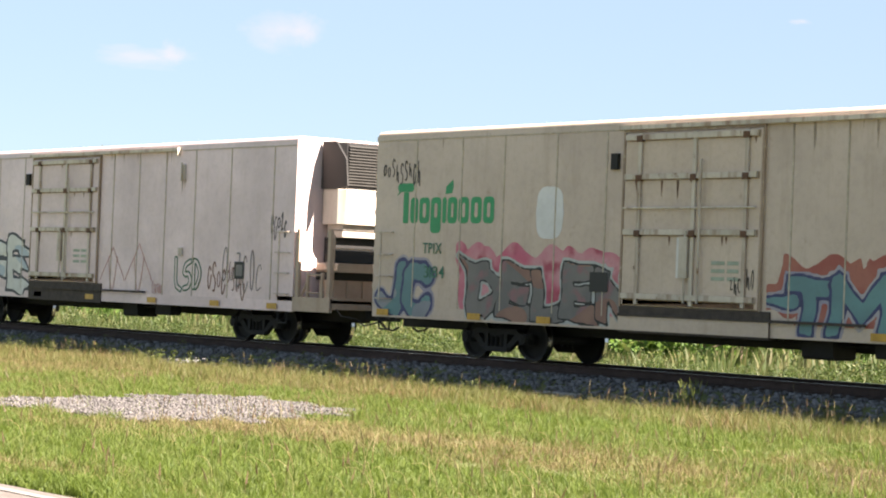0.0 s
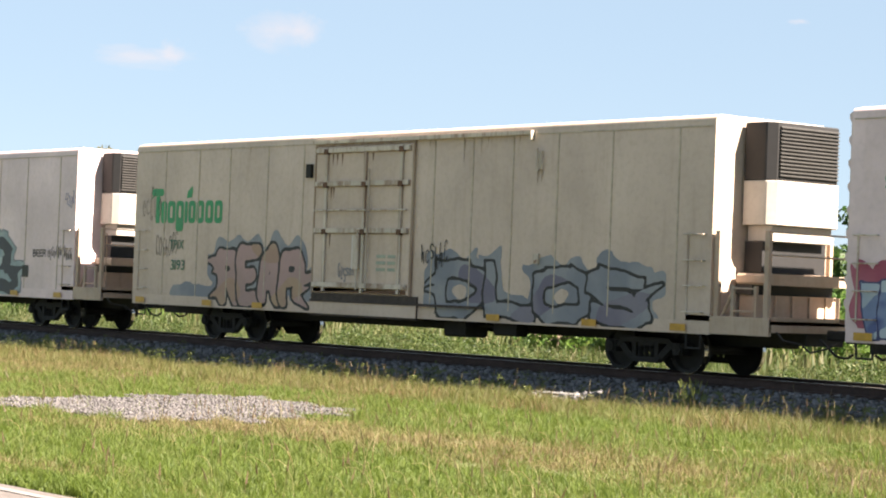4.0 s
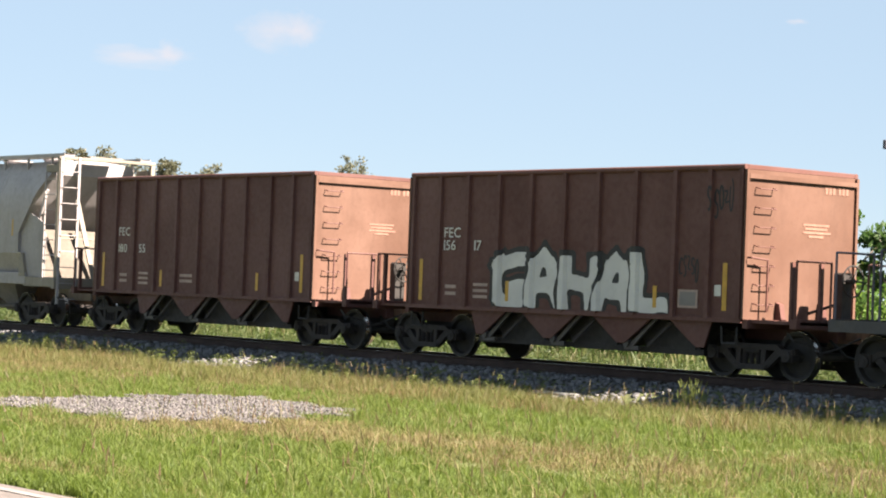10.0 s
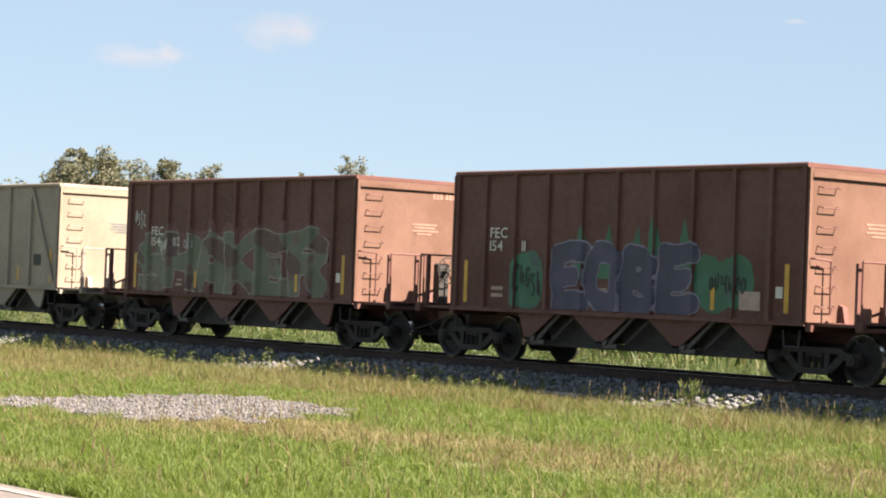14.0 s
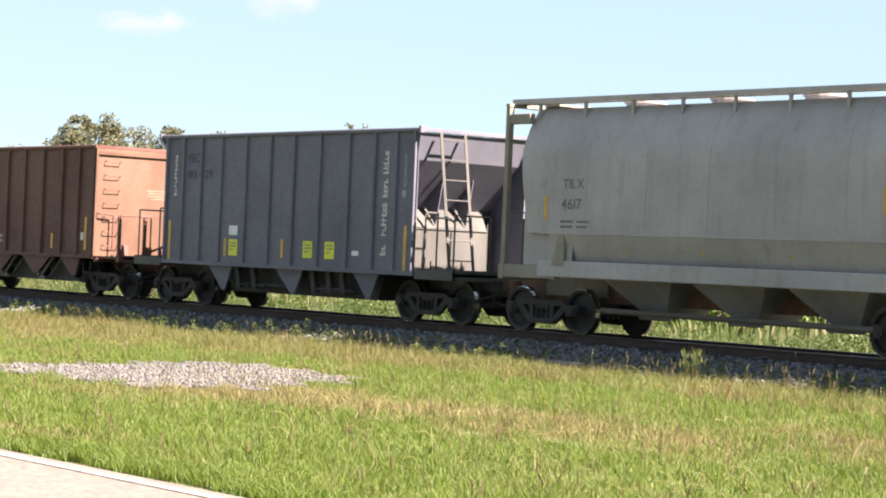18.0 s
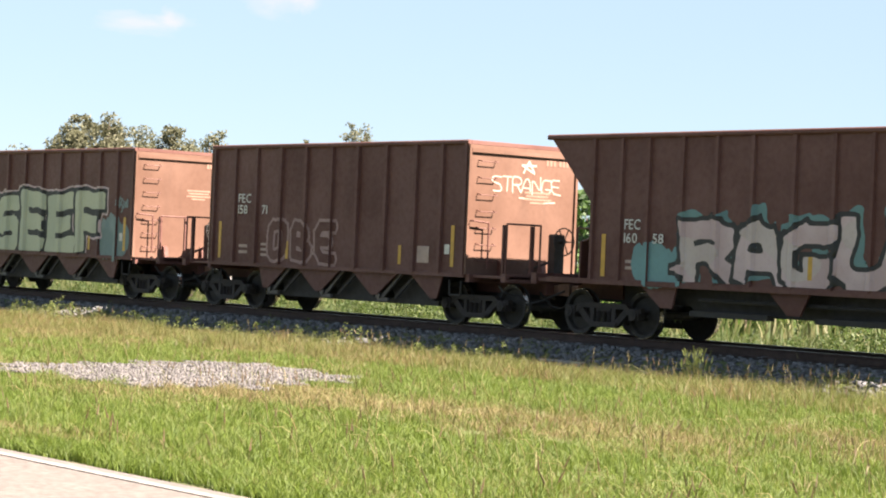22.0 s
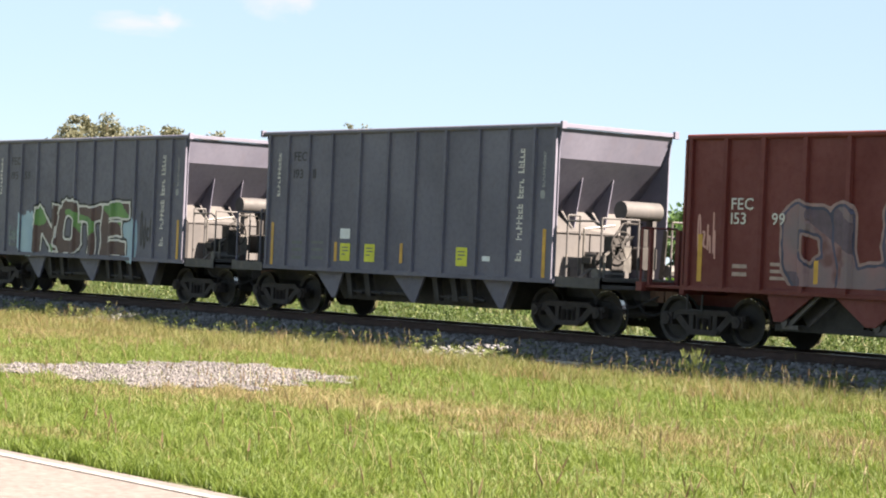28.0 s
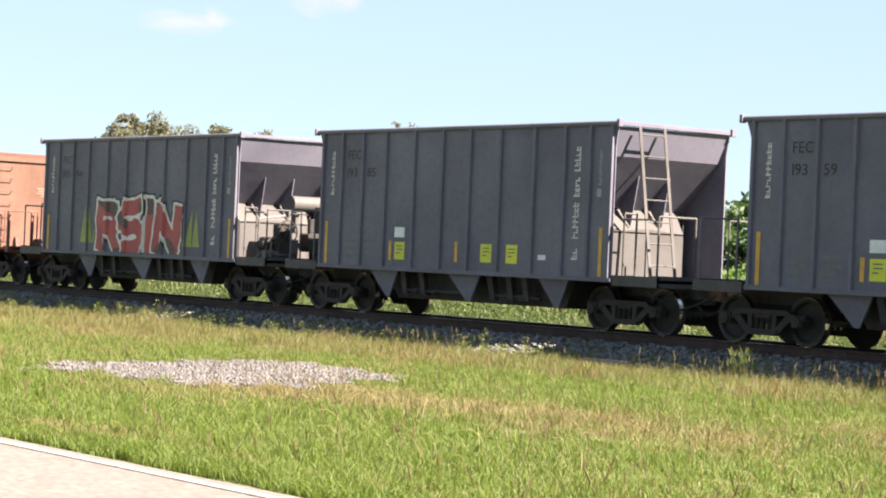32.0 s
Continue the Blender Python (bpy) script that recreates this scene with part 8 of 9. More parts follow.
# ---- the train: each car with the place of its front top corner at 0 s ----
GB, LB = "brown ribbed open-top stone hopper car", " with end platforms"
TRAIN = [
    (19.98, reefer("3184", CREAM, "cream refrigerator car with pink and grey graffiti", False, art_3184, patch=True)),
    (-2.69, reefer("3075", WHITE, "white refrigerator car with a dark cooling unit", False, art_3075, True, logo_mat=INK_DKGREEN)),
    (-24.04, reefer("3276", WHITE, "white refrigerator car with blue and orange graffiti", True, art_3276)),
    (-48.02, reefer("3254", WHITE, "white refrigerator car covered in aqua and pink graffiti", False, art_4)),
    (-70.86, reefer("3193", CREAM, "cream refrigerator car with spiky peach graffiti", False, art_3193)),
    (-93.53, reefer("3262", WHITE, "white refrigerator car with a louvred cooling unit", False, art_3262)),
    (-115.00, reefer("3343", CREAM, "cream refrigerator car with a corrugated end", True, art_3343, patch=True, num_patch=True)),
    (-138.44, grey_hopper("19322", False)),
    (-151.71, grey_hopper("19478", False, tag=(-6.1, -5.0, 2.05, 2.5, 31, TAG_RUST))),
    (-164.94, grey_hopper("19472", True, 1, tag=(-4.4, -3.75, 1.7, 1.95, 32, SP_WHITE))),
    (-178.25, grey_hopper("19525", False, tag=(-8.25, -7.8, 1.95, 2.2, 33, SP_WHITE))),
    (-191.61, box_hopper("15617", BROWN, GB + " with white block graffiti", graffiti=art_gahal)),
    (-204.54, box_hopper("18055", BROWN_DARK, "dark " + GB + LB, zt=3.91, number_at=(-8.35, -7.38, 2.02, 2.64))),
    (-216.11, covered_hopper("4624", "TITX", COVERED, "light grey covered hopper car, fairly clean")),
    (-229.60, covered_hopper("4630", "TITX", COVERED_DIRTY, "rust-stained grey covered hopper car")),
    (-243.10, covered_hopper("4607", "TITX", COVERED_DULL, "dull grey covered hopper car with red tag", art_uarwar)),
    (-258.03, box_hopper("7230", YELLOW, "pale yellow hopper car with purple and teal graffiti", "RGCX", 3.71, INK_BLACK, wide_gap=False, graffiti=art_hpog, group="yellow hopper cars", number_at=(-7.5, -6.85, 1.9, 2.35))),
    (-271.01, box_hopper("15411", BROWN, GB + " with blue graffiti", graffiti=art_15411)),
    (-283.85, box_hopper("15402", BROWN, GB + " with dull silver graffiti", graffiti=art_shaker)),
    (-296.80, box_hopper("1419", PALE, "pale grey hopper car with a smiling mark", ink=INK_BLACK, posts=[-9.38, -8.05, -6.77, -5.74, -4.79, -3.76, -2.73, -1.55, -0.08], diagonal=True, wide_gap=False, graffiti=art_1419, group="yellow hopper cars", number_at=(-7.75, -7.15, 1.92, 2.45))),
    (-308.30, open_end_hopper("1321", OXIDE, "oxide red open-ended hopper car with a corner ladder", art_1321)),
    (-322.55, box_hopper("15420", BROWN, GB + " with blue and brown graffiti", graffiti=art_22)),
    (-334.42, covered_hopper("35077", "TITX", COVERED_DULL, "dull grey covered hopper car with black lettering")),
    (-347.78, covered_hopper("4617", "TILX", COVERED, "light grey covered hopper car, lettering worn off")),
    (-362.44, grey_hopper("19329", False)),
    (-375.86, box_hopper("18029", BROWN_DARK, "dark " + GB + LB, zt=3.91, number_at=(-8.35, -7.38, 2.06, 2.52))),
    (-388.67, grey_hopper("19575", False)),
    (-402.11, box_hopper("15733", BROWN_DARK, GB + ", plain sides")),
    (-415.04, box_hopper("7189", YELLOW, "pale yellow hopper car with turquoise graffiti and rust", "RGCX", 3.72, INK_BLACK, posts=[-9.38, -8.2, -7.0, -6.0, -5.0, -4.0, -3.0, -1.75, -0.08], diagonal=True, wide_gap=False, graffiti=art_7189, end_art=end_scabs, group="yellow hopper cars", number_at=(-7.9, -7.15, 1.75, 2.2), rails=BROWN)),
    (-427.08, open_end_hopper("16058", BROWN, "brown open-ended hopper car with rose graffiti", art_rague)),
    (-441.51, box_hopper("15871", BROWN, "brown ribbed stone hopper car with a white tag on its end", graffiti=art_15871, end_art=art_strange)),
    (-454.53, box_hopper("15889", BROWN, GB + " with tall cream graffiti", graffiti=art_seef)),
    (-467.37, box_hopper("7196", YELLOW_RUST, "badly rusted yellow hopper car with cream patches", "RGCX", 3.72, INK_BLACK, posts=[-9.38, -8.2, -7.0, -6.0, -5.0, -4.0, -3.0, -1.75, -0.08], diagonal=True, wide_gap=False, graffiti=art_7196, group="yellow hopper cars", number_at=(-8.0, -7.3, 1.7, 2.3), rails=BROWN)),
    (-478.92, open_end_hopper("13164", OXIDE, "oxide red open-ended hopper car with scrubbed-out letters", art_feral)),
    (-493.17, grey_hopper("19557", False)),
    (-506.50, grey_hopper("19340", True, 1)),
    (-519.76, grey_hopper("19546", False)),
    (-533.22, box_hopper("15495", TAN, GB + " with blue and teal graffiti", graffiti=art_smoe)),
    (-546.20, box_hopper("15399", RED, "bright red ribbed stone hopper car with mauve graffiti", graffiti=art_15399)),
    (-559.01, grey_hopper("19311", True, 1)),
    (-572.30, grey_hopper("19559", True, 1, art_nute)),
    (-585.54, grey_hopper("19362", True, 1, art_dikdun)),
    (-599.22, box_hopper("15433", TAN, GB + " with black tags", graffiti=art_dk)),
    (-611.94, grey_hopper("19216", True, 1)),
    (-625.24, grey_hopper("19359", True, 1)),
    (-638.71, grey_hopper("19385", False)),
    (-652.10, grey_hopper("19394", True, 1, art_red)),
    (-665.60, box_hopper("15460", TAN, GB + LB)),
]


def run(t):
    """How far the train has gone at t seconds."""
    k = t / 10
    return 202.6047 * k - 0.0096 * k * k - 0.0984 * k ** 3


# ---- ground, road and track ----
EYE = (37.44, -29.9)
VIEW = math.radians(51.3)


def ground_z(y):
    prof = [(-4000, -0.45), (-29, -0.42), (-21.3, -0.42), (-20.6, -0.38), (-17, -0.46), (-9, -0.52), (-5, -0.58), (-3.5, -0.66), (-3.1, -0.66), (-1.75, -0.25), (-1.4, -0.21), (1.4, -0.21), (1.75, -0.25), (3.2, -0.66), (6, -0.70), (12, -0.60), (4000, -0.60)]
    return float(np.interp(y, [p[0] for p in prof], [p[1] for p in prof]))


def land_mat():
    m, nt, bsdf = node_mat("mown_verge_soil_and_grass")
    v = coords(nt, (1, 1, 1), False)
    a = noise_out(nt, v, 0.35, 4)
    b = noise_out(nt, v, 7.0, 6, 0.7)
    col = mixed(nt, ramp(nt, a, 0.35, 0.65), (0.054, 0.083, 0.018), (0.096, 0.096, 0.032))
    col = mixed(nt, ramp(nt, b, 0.4, 0.75, 0, 0.7), col, (0.038, 0.035, 0.015))
    link(nt, col, bsdf.inputs["Base Color"])
    bsdf.inputs["Roughness"].default_value = 0.95
    bumped(nt, bsdf, b, 0.6, 0.05)
    return m


def blade_mat(name, green, fresh, dry, dry_bias, patch=0.28, scatter_by=0.38):
    """Grass blades: each its own tint, straw-coloured in patches, some light coming through."""
    m, nt, bsdf = node_mat(name)
    geo = nt.nodes.new("ShaderNodeNewGeometry")
    v = coords(nt, (1, 1, 1), False)
    rnd = geo.outputs["Random Per Island"]
    col = mixed(nt, rnd, green, fresh)
    spot = noise_out(nt, v, patch, 4, 0.6)
    add = nt.nodes.new("ShaderNodeMath")
    add.operation = "ADD"
    link(nt, spot, add.inputs[0])
    mul = nt.nodes.new("ShaderNodeMath")
    mul.operation = "MULTIPLY"
    mul.inputs[1].default_value = scatter_by
    link(nt, rnd, mul.inputs[0])
    link(nt, mul.outputs[0], add.inputs[1])
    col = mixed(nt, ramp(nt, add.outputs[0], dry_bias, dry_bias + 0.11), col, dry)
    link(nt, col, bsdf.inputs["Base Color"])
    bsdf.inputs["Roughness"].default_value = 0.6
    tr = nt.nodes.new("ShaderNodeBsdfTranslucent")
    link(nt, col, tr.inputs["Color"])
    ms = nt.nodes.new("ShaderNodeMixShader")
    ms.inputs[0].default_value = 0.45
    link(nt, bsdf.outputs[0], ms.inputs[1])
    link(nt, tr.outputs[0], ms.inputs[2])
    link(nt, ms.outputs[0], nt.nodes["Material Output"].inputs["Surface"])
    return m


LAND = land_mat()
xs = sorted(set([-4000, -1500, -800, -400, -200, -120] + list(range(-80, 61, 2)) + [120, 300, 700, 1500, 4000]))
ys = [-4000, -1200, -400, -150, -60, -29, -21.3, -20.6, -19, -17, -15, -13, -11, -9, -7, -5, -3.5, -3.1, -1.75, -1.4, 1.4, 1.75, 3.2, 4.5, 6, 9, 12, 20, 40, 100, 300, 1000, 4000]
gv = [(x, y, ground_z(y) + (0.035 * math.sin(x * 0.5 + y) * math.sin(y * 0.43 + x * 0.11) if -80 <= x <= 60 and (-19.5 < y < -4 or 4 < y < 30) else 0)) for x in xs for y in ys]
gf = [(i * len(ys) + j, (i + 1) * len(ys) + j, (i + 1) * len(ys) + j + 1, i * len(ys) + j + 1) for i in range(len(xs) - 1) for j in range(len(ys) - 1)]
gm = bpy.data.meshes.new("ground")
gm.from_pydata(gv, [], gf)
gm.materials.append(LAND)
tagged(new("ground", gm), "grassy verge sloping from the road to the track", "ground", kind="structure")


def plain_thing(name, solid, mat, label, category, kind="", bevel=0.0):
    me = solid.mesh(name, bevel)
    me.materials.append(mat)
    return tagged(new(name, me), label, category, kind=kind)


plain_thing("road", Solid().prism_yz([(-28.6, -0.6), (-21.2, -0.6), (-21.15, -0.40), (-21.3, -0.352), (-24.9, -0.30), (-28.5, -0.352)], -900, 900), ASPHALT, "pale sun-bleached two-lane asphalt road", "road", "structure")
plain_thing("edge_line", Solid().prism_yz([(-21.60, -0.3440), (-21.48, -0.3455), (-21.48, -0.3415), (-21.60, -0.3400)], -900, 900), LINE, "white painted line along the road edge", "road line", "structure")


def rail(y):
    ob = thing("rail", "rusty steel rail with a polished head", "rail", "rails", "structure")
    prof = [(-0.070, -0.172), (0.070, -0.172), (0.070, -0.158), (0.012, -0.14), (0.010, -0.045), (0.036, -0.035), (0.036, -0.004), (-0.036, -0.004), (-0.036, -0.035), (-0.010, -0.045), (-0.012, -0.14), (-0.070, -0.158)]
    part("rail_web", Solid().prism_yz([(y + a, z) for a, z in prof], -900, 760).mesh("rail_web"), RAIL_SIDE, ob)
    part("rail_head", Solid().prism_yz([(y - 0.034, -0.0039), (y + 0.034, -0.0039), (y + 0.028, 0.0), (y - 0.028, 0.0)], -900, 760).mesh("rail_head"), RAIL_TOP, ob)


rail(-0.7535)
rail(0.7535)
bed = thing("track_bed", "dark wooden sleepers in a grey stone ballast bed", "track", kind="structure")
tie_me = cached("sleeper", lambda: Solid().box(-0.115, 0.115, -1.30, 1.30, -0.36, -0.174, 0.0), 0.012)
for i in range(170):
    part("sleeper", tie_me, TIE, bed, at=(-60 + i * 0.52 + random.Random(i).uniform(-0.02, 0.02), random.Random(i + 9).uniform(-0.04, 0.04), 0))
far_ties = Solid()
for x in list(np.arange(-300, -60.5, 0.52)) + list(np.arange(29, 160, 0.52)):
    far_ties.box(x - 0.115, x + 0.115, -1.3, 1.3, -0.36, -0.174)
part("far_sleepers", far_ties.mesh("far_sleepers"), TIE, bed)["kind"] = "stuff"


def stone_mat(name, a, b):
    m, nt, bsdf = node_mat(name)
    geo = nt.nodes.new("ShaderNodeNewGeometry")
    v = coords(nt, (1, 1, 1), False)
    col = mixed(nt, geo.outputs["Random Per Island"], a, b)
    col = mixed(nt, ramp(nt, noise_out(nt, v, 20.0, 4), 0.4, 0.7, 0, 0.35), col, tuple(c * 0.5 for c in a))
    link(nt, col, bsdf.inputs["Base Color"])
    bsdf.inputs["Roughness"].default_value = 0.9
    return m


def stones(name, pts, sizes, mat, label, seed):
    """Many broken stones, each a jittered block of its own, in one mesh."""
    rg = np.random.default_rng(seed)
    n = len(pts)
    cube = np.array([(x, y, z) for x in (-1, 1) for y in (-1, 1) for z in (-1, 1)], float)
    v = cube[None] * rg.uniform(0.55, 1.0, (n, 1, 3)) + rg.uniform(-0.35, 0.35, (n, 8, 3))
    a = rg.uniform(0, math.tau, n)
    c, s = np.cos(a)[:, None], np.sin(a)[:, None]
    v = np.stack([v[..., 0] * c - v[..., 1] * s, v[..., 0] * s + v[..., 1] * c, v[..., 2] * 0.75], -1)
    v = v * np.asarray(sizes)[:, None, None] + np.asarray(pts)[:, None, :]
    quads = np.array([(0, 1, 3, 2), (4, 6, 7, 5), (0, 4, 5, 1), (2, 3, 7, 6), (0, 2, 6, 4), (1, 5, 7, 3)])
    f = (np.arange(n)[:, None, None] * 8 + quads[None]).reshape(-1, 4)
    return array_mesh(name, v.reshape(-1, 3), f, mat, label, "stones")


def in_view(x, y, half=14.0):
    """Roughly inside the wedge that the camera sweeps."""
    a = np.arctan2(-(x - EYE[0]), y - EYE[1])
    return np.abs(a - VIEW) < math.radians(half)


rg = np.random.default_rng(4)
BALLAST = stone_mat("grey_ballast_stone", (0.055, 0.055, 0.060), (0.155, 0.155, 0.165))
n = 30000
bx, by = rg.uniform(-75, 30, n), np.where(rg.random(n) < 0.62, rg.uniform(-3.35, -1.25, n), rg.uniform(-1.25, 3.2, n))
keep = in_view(bx, by, 15)
bx, by = bx[keep], by[keep]
bz = np.array([ground_z(q) for q in by]) + rg.uniform(-0.01, 0.03, len(by))
stones("ballast", np.stack([bx, by, bz], -1), rg.uniform(0.025, 0.06, len(bx)), BALLAST, "grey crushed stone ballast along the rails", 5)
GRAVEL_PATCH = stone_mat("pale_gravel", (0.042, 0.039, 0.041), (0.138, 0.129, 0.132))
PATCH = ((9.0, -14.9), (8.5, -12.6), (7.9, -11.4), (8.1, -10.0), (10.0, -10.2), (12.0, -10.6), (12.8, -12.4), (13.9, -13.7), (13.3, -15.5), (11.6, -15.2), (10.6, -15.9))


def in_gravel(x, y):
    """Inside the uneven outline of the gravel patch."""
    x, y = x + 0.22 * np.sin(y * 5.1) + 0.15 * np.sin(y * 11.3 + 1), y + 0.2 * np.sin(x * 4.3) + 0.12 * np.sin(x * 12.7)
    inside = np.zeros(len(x), bool)
    for (xa, ya), (xb, yb) in zip(PATCH, PATCH[1:] + PATCH[:1]):
        inside ^= ((ya > y) != (yb > y)) & (x < (xb - xa) * (y - ya) / (yb - ya) + xa)
    return inside


n = 42000
px, py_ = rg.uniform(7, 15, n), rg.uniform(-17, -9, n)
ok = in_gravel(px, py_)
px, py_ = px[ok], py_[ok]
stones("gravel_patch", np.stack([px, py_, np.array([ground_z(q) for q in py_]) + 0.035 + rg.uniform(0, 0.03, len(px))], -1), rg.uniform(0.009, 0.023, len(px)), GRAVEL_PATCH, "patch of pale crushed gravel on the verge", 6)


def blades(name, x, y, h, wid, mat, label, seed, bend=0.5, category="grass", base=None):
    """Single grass blades of three triangles, bent over by their own weight."""
    rg = np.random.default_rng(seed)
    n = len(x)
    z = np.array([np.interp(y, *GZ)]).ravel() if base is None else base
    a = rg.uniform(0, math.tau, n)
    lean = rg.uniform(0.05, bend, n) * h
    dx, dy = np.cos(a), np.sin(a)
    b = rg.uniform(0, math.tau, n)
    sx, sy = np.cos(b) * wid / 2, np.sin(b) * wid / 2
    v = np.empty((n, 5, 3))
    v[:, 0] = np.stack([x - sx, y - sy, z - 0.02], -1)
    v[:, 1] = np.stack([x + sx, y + sy, z - 0.02], -1)
    mx, my, mz = x + dx * lean * 0.35, y + dy * lean * 0.35, z + h * 0.6
    v[:, 2] = np.stack([mx - sx * 0.8, my - sy * 0.8, mz], -1)
    v[:, 3] = np.stack([mx + sx * 0.8, my + sy * 0.8, mz], -1)
    v[:, 4] = np.stack([x + dx * lean, y + dy * lean, z + h], -1)
    f = (np.arange(n)[:, None, None] * 5 + np.array([(0, 1, 3), (0, 3, 2), (2, 3, 4)])[None]).reshape(-1, 3)
    return array_mesh(name, v.reshape(-1, 3), f, mat, label, category)


gy = np.linspace(-30, 60, 400)
GZ = (gy, np.array([ground_z(q) for q in gy]))
MOWN = blade_mat("mown_grass", (0.050, 0.088, 0.008), (0.108, 0.148, 0.016), (0.140, 0.138, 0.030), 0.80, 0.6, 0.20)
DRY = blade_mat("dry_grass", (0.132, 0.108, 0.044), (0.188, 0.152, 0.066), (0.118, 0.082, 0.038), 0.72, 0.7, 0.25)
ROUGH = blade_mat("rough_grass", (0.075, 0.092, 0.018), (0.128, 0.128, 0.036), (0.150, 0.098, 0.045), 0.66, 0.5, 0.25)
TUFT = blade_mat("tuft_grass", (0.075, 0.102, 0.018), (0.135, 0.156, 0.040), (0.199, 0.158, 0.068), 0.74, 0.45, 0.22)
WEED = blade_mat("tall_green_weeds", (0.032, 0.057, 0.010), (0.082, 0.112, 0.027), (0.122, 0.118, 0.050), 0.72)
WEED_LEAF = blade_mat("green_weed_leaves", (0.016, 0.036, 0.005), (0.066, 0.100, 0.018), (0.115, 0.128, 0.038), 0.82, 0.8)


def scatter(n, x0, x1, y0, y1, seed, half=14.0):
    rg = np.random.default_rng(seed)
    x, y = rg.uniform(x0, x1, n), rg.uniform(y0, y1, n)
    k = in_view(x, y, half)
    return x[k], y[k], rg


def hills(x, y, f, seed):
    """Smooth uneven patches, between about -1 and 1."""
    rnd = random.Random(seed)
    out = 0.0
    for k in range(5):
        a, ph, g = rnd.uniform(0, math.tau), rnd.uniform(0, math.tau), f * rnd.uniform(0.6, 1.7)
        out = out + np.sin(g * (x * math.cos(a) + y * math.sin(a)) + ph + 1.4 * np.sin(0.6 * g * (x * math.sin(a) - y * math.cos(a)) + 2 * ph))
    return out / 3.2


DRY_SPOTS = ((14.6, -14.2, 2.0, 0.55), (17.6, -13.1, 1.3, 0.5), (20.2, -14.1, 1.7, 0.5), (19.6, -20.4, 0.8, 0.5), (-2.0, -5.4, 4.5, 0.40), (4.5, -5.2, 2.6, 0.35), (-10.0, -5.0, 5.0, 0.35), (22.5, -11.5, 1.6, 0.25), (15.6, -4.9, 1.5, 0.22), (9.2, -8.6, 1.4, 0.25), (11.0, -6.2, 2.6, -0.5), (13.5, -6.0, 2.5, -0.35), (18.3, -18.3, 2.4, -0.4), (21.5, -17.0, 2.2, -0.35), (16.5, -9.5, 2.2, -0.25))


def dryness(x, y):
    """Where the verge has gone to straw: above zero dry, below lush."""
    d = 0.12 * hills(x, y, 1.1, 3) + 0.16 * hills(x, y, 2.7, 4) + 0.11 * hills(x, y, 7.0, 5) - 0.02
    for cx, cy, r, k in DRY_SPOTS:
        d = d + k * np.exp(-((x - cx) ** 2 + (y - cy) ** 2) / (r * r))
    return d


# short grass in the near verge, taller towards the track, in hummocks
x, y, rg = scatter(1250000, -16, 33, -20.98, -3.2, 11)
keep = ~in_gravel(x, y) | (rg.random(len(x)) < 0.05)
dist = np.hypot(x - EYE[0], y - EYE[1])
keep &= rg.random(len(x)) < np.clip(1.25 - dist / 60, 0.35, 1)
keep &= (y < -20.75) <= (hills(x, y, 4.0, 8) + rg.normal(0, 0.4, len(x)) > -0.1)
x, y = x[keep], y[keep]
near = np.clip((y + 9) / 5, 0, 1)
clump = hills(x, y, 5.5, 6)
d = dryness(x, y)
h = rg.uniform(0.035, 0.095, len(x)) * (1 + 0.7 * near) * (1 + 0.35 * clump) + 0.02
base = np.interp(y, *GZ) + 0.028 * clump * np.clip((-20.4 - y) * -2, 0, 1)
straw = rg.random(len(x)) < np.clip(0.08 + 2.1 * d, 0.02, 0.85)
wide = rg.uniform(0.0045, 0.0098, len(x))
for name, k, mat, label, seed in (("mown_grass", ~straw, MOWN, "mown green verge grass in soft hummocks", 12), ("dry_grass", straw, DRY, "straw-coloured dry patches in the verge grass", 112)):
    blades(name, x[k], y[k], h[k], wide[k], mat, label, seed, 1.5, base=base[k])
x, y, rg = scatter(150000, -45, 33, -7.2, -2.45, 13)
edge = -2.86 + np.clip((x - 2) * 0.02, 0.08, 0.22) + 0.38 * hills(x, 0 * y, 1.3, 9) + 0.22 * hills(x, 0 * y, 4.1, 10)
k = y < edge
x, y = x[k], y[k]
h = rg.uniform(0.10, 0.30, len(x)) * (1 + 0.45 * hills(x, y, 2.2, 7))
blades("rough_grass", x, y, h, rg.uniform(0.005, 0.010, len(x)), ROUGH, "taller unmown grass beside the ballast", 14, 1.1)
# an uneven fringe hangs over the road's edge
x, y, rg = scatter(90000, 2, 33, -21.25, -20.6, 33)
k = y > -21.08 + 0.10 * hills(x, 0 * y, 2.5, 15) + 0.05 * hills(x, 0 * y, 9.0, 16)
x, y = x[k], y[k]
blades("edge_grass", x, y, rg.uniform(0.05, 0.13, len(x)), rg.uniform(0.005, 0.010, len(x)), MOWN, "fringe of verge grass along the road edge", 34, 1.2)
# loose tufts that the mower bent over
cx, cy, rg = scatter(3600, -14, 33, -20.6, -4.5, 23)
ok = ~in_gravel(cx, cy) & (dryness(cx, cy) < 0.12)
cx, cy = np.repeat(cx[ok], 26), np.repeat(cy[ok], 26)
spread = np.repeat(rg.uniform(0.06, 0.18, len(cx) // 26), 26)
tall = np.repeat(rg.uniform(0.08, 0.19, len(cx) // 26), 26)
blades("grass_tufts", cx + rg.normal(0, 1, len(cx)) * spread, cy + rg.normal(0, 1, len(cx)) * spread, tall * rg.uniform(0.5, 1.1, len(cx)), rg.uniform(0.004, 0.008, len(cx)), TUFT, "loose bright tufts in the mown verge", 24, 1.4)
x, y, rg = scatter(95000, -110, 30, 3.4, 10.0, 15, 15)
h = rg.uniform(0.2, 0.75, len(x)) * (0.6 + 0.5 * np.sin(x * 0.35) ** 2)
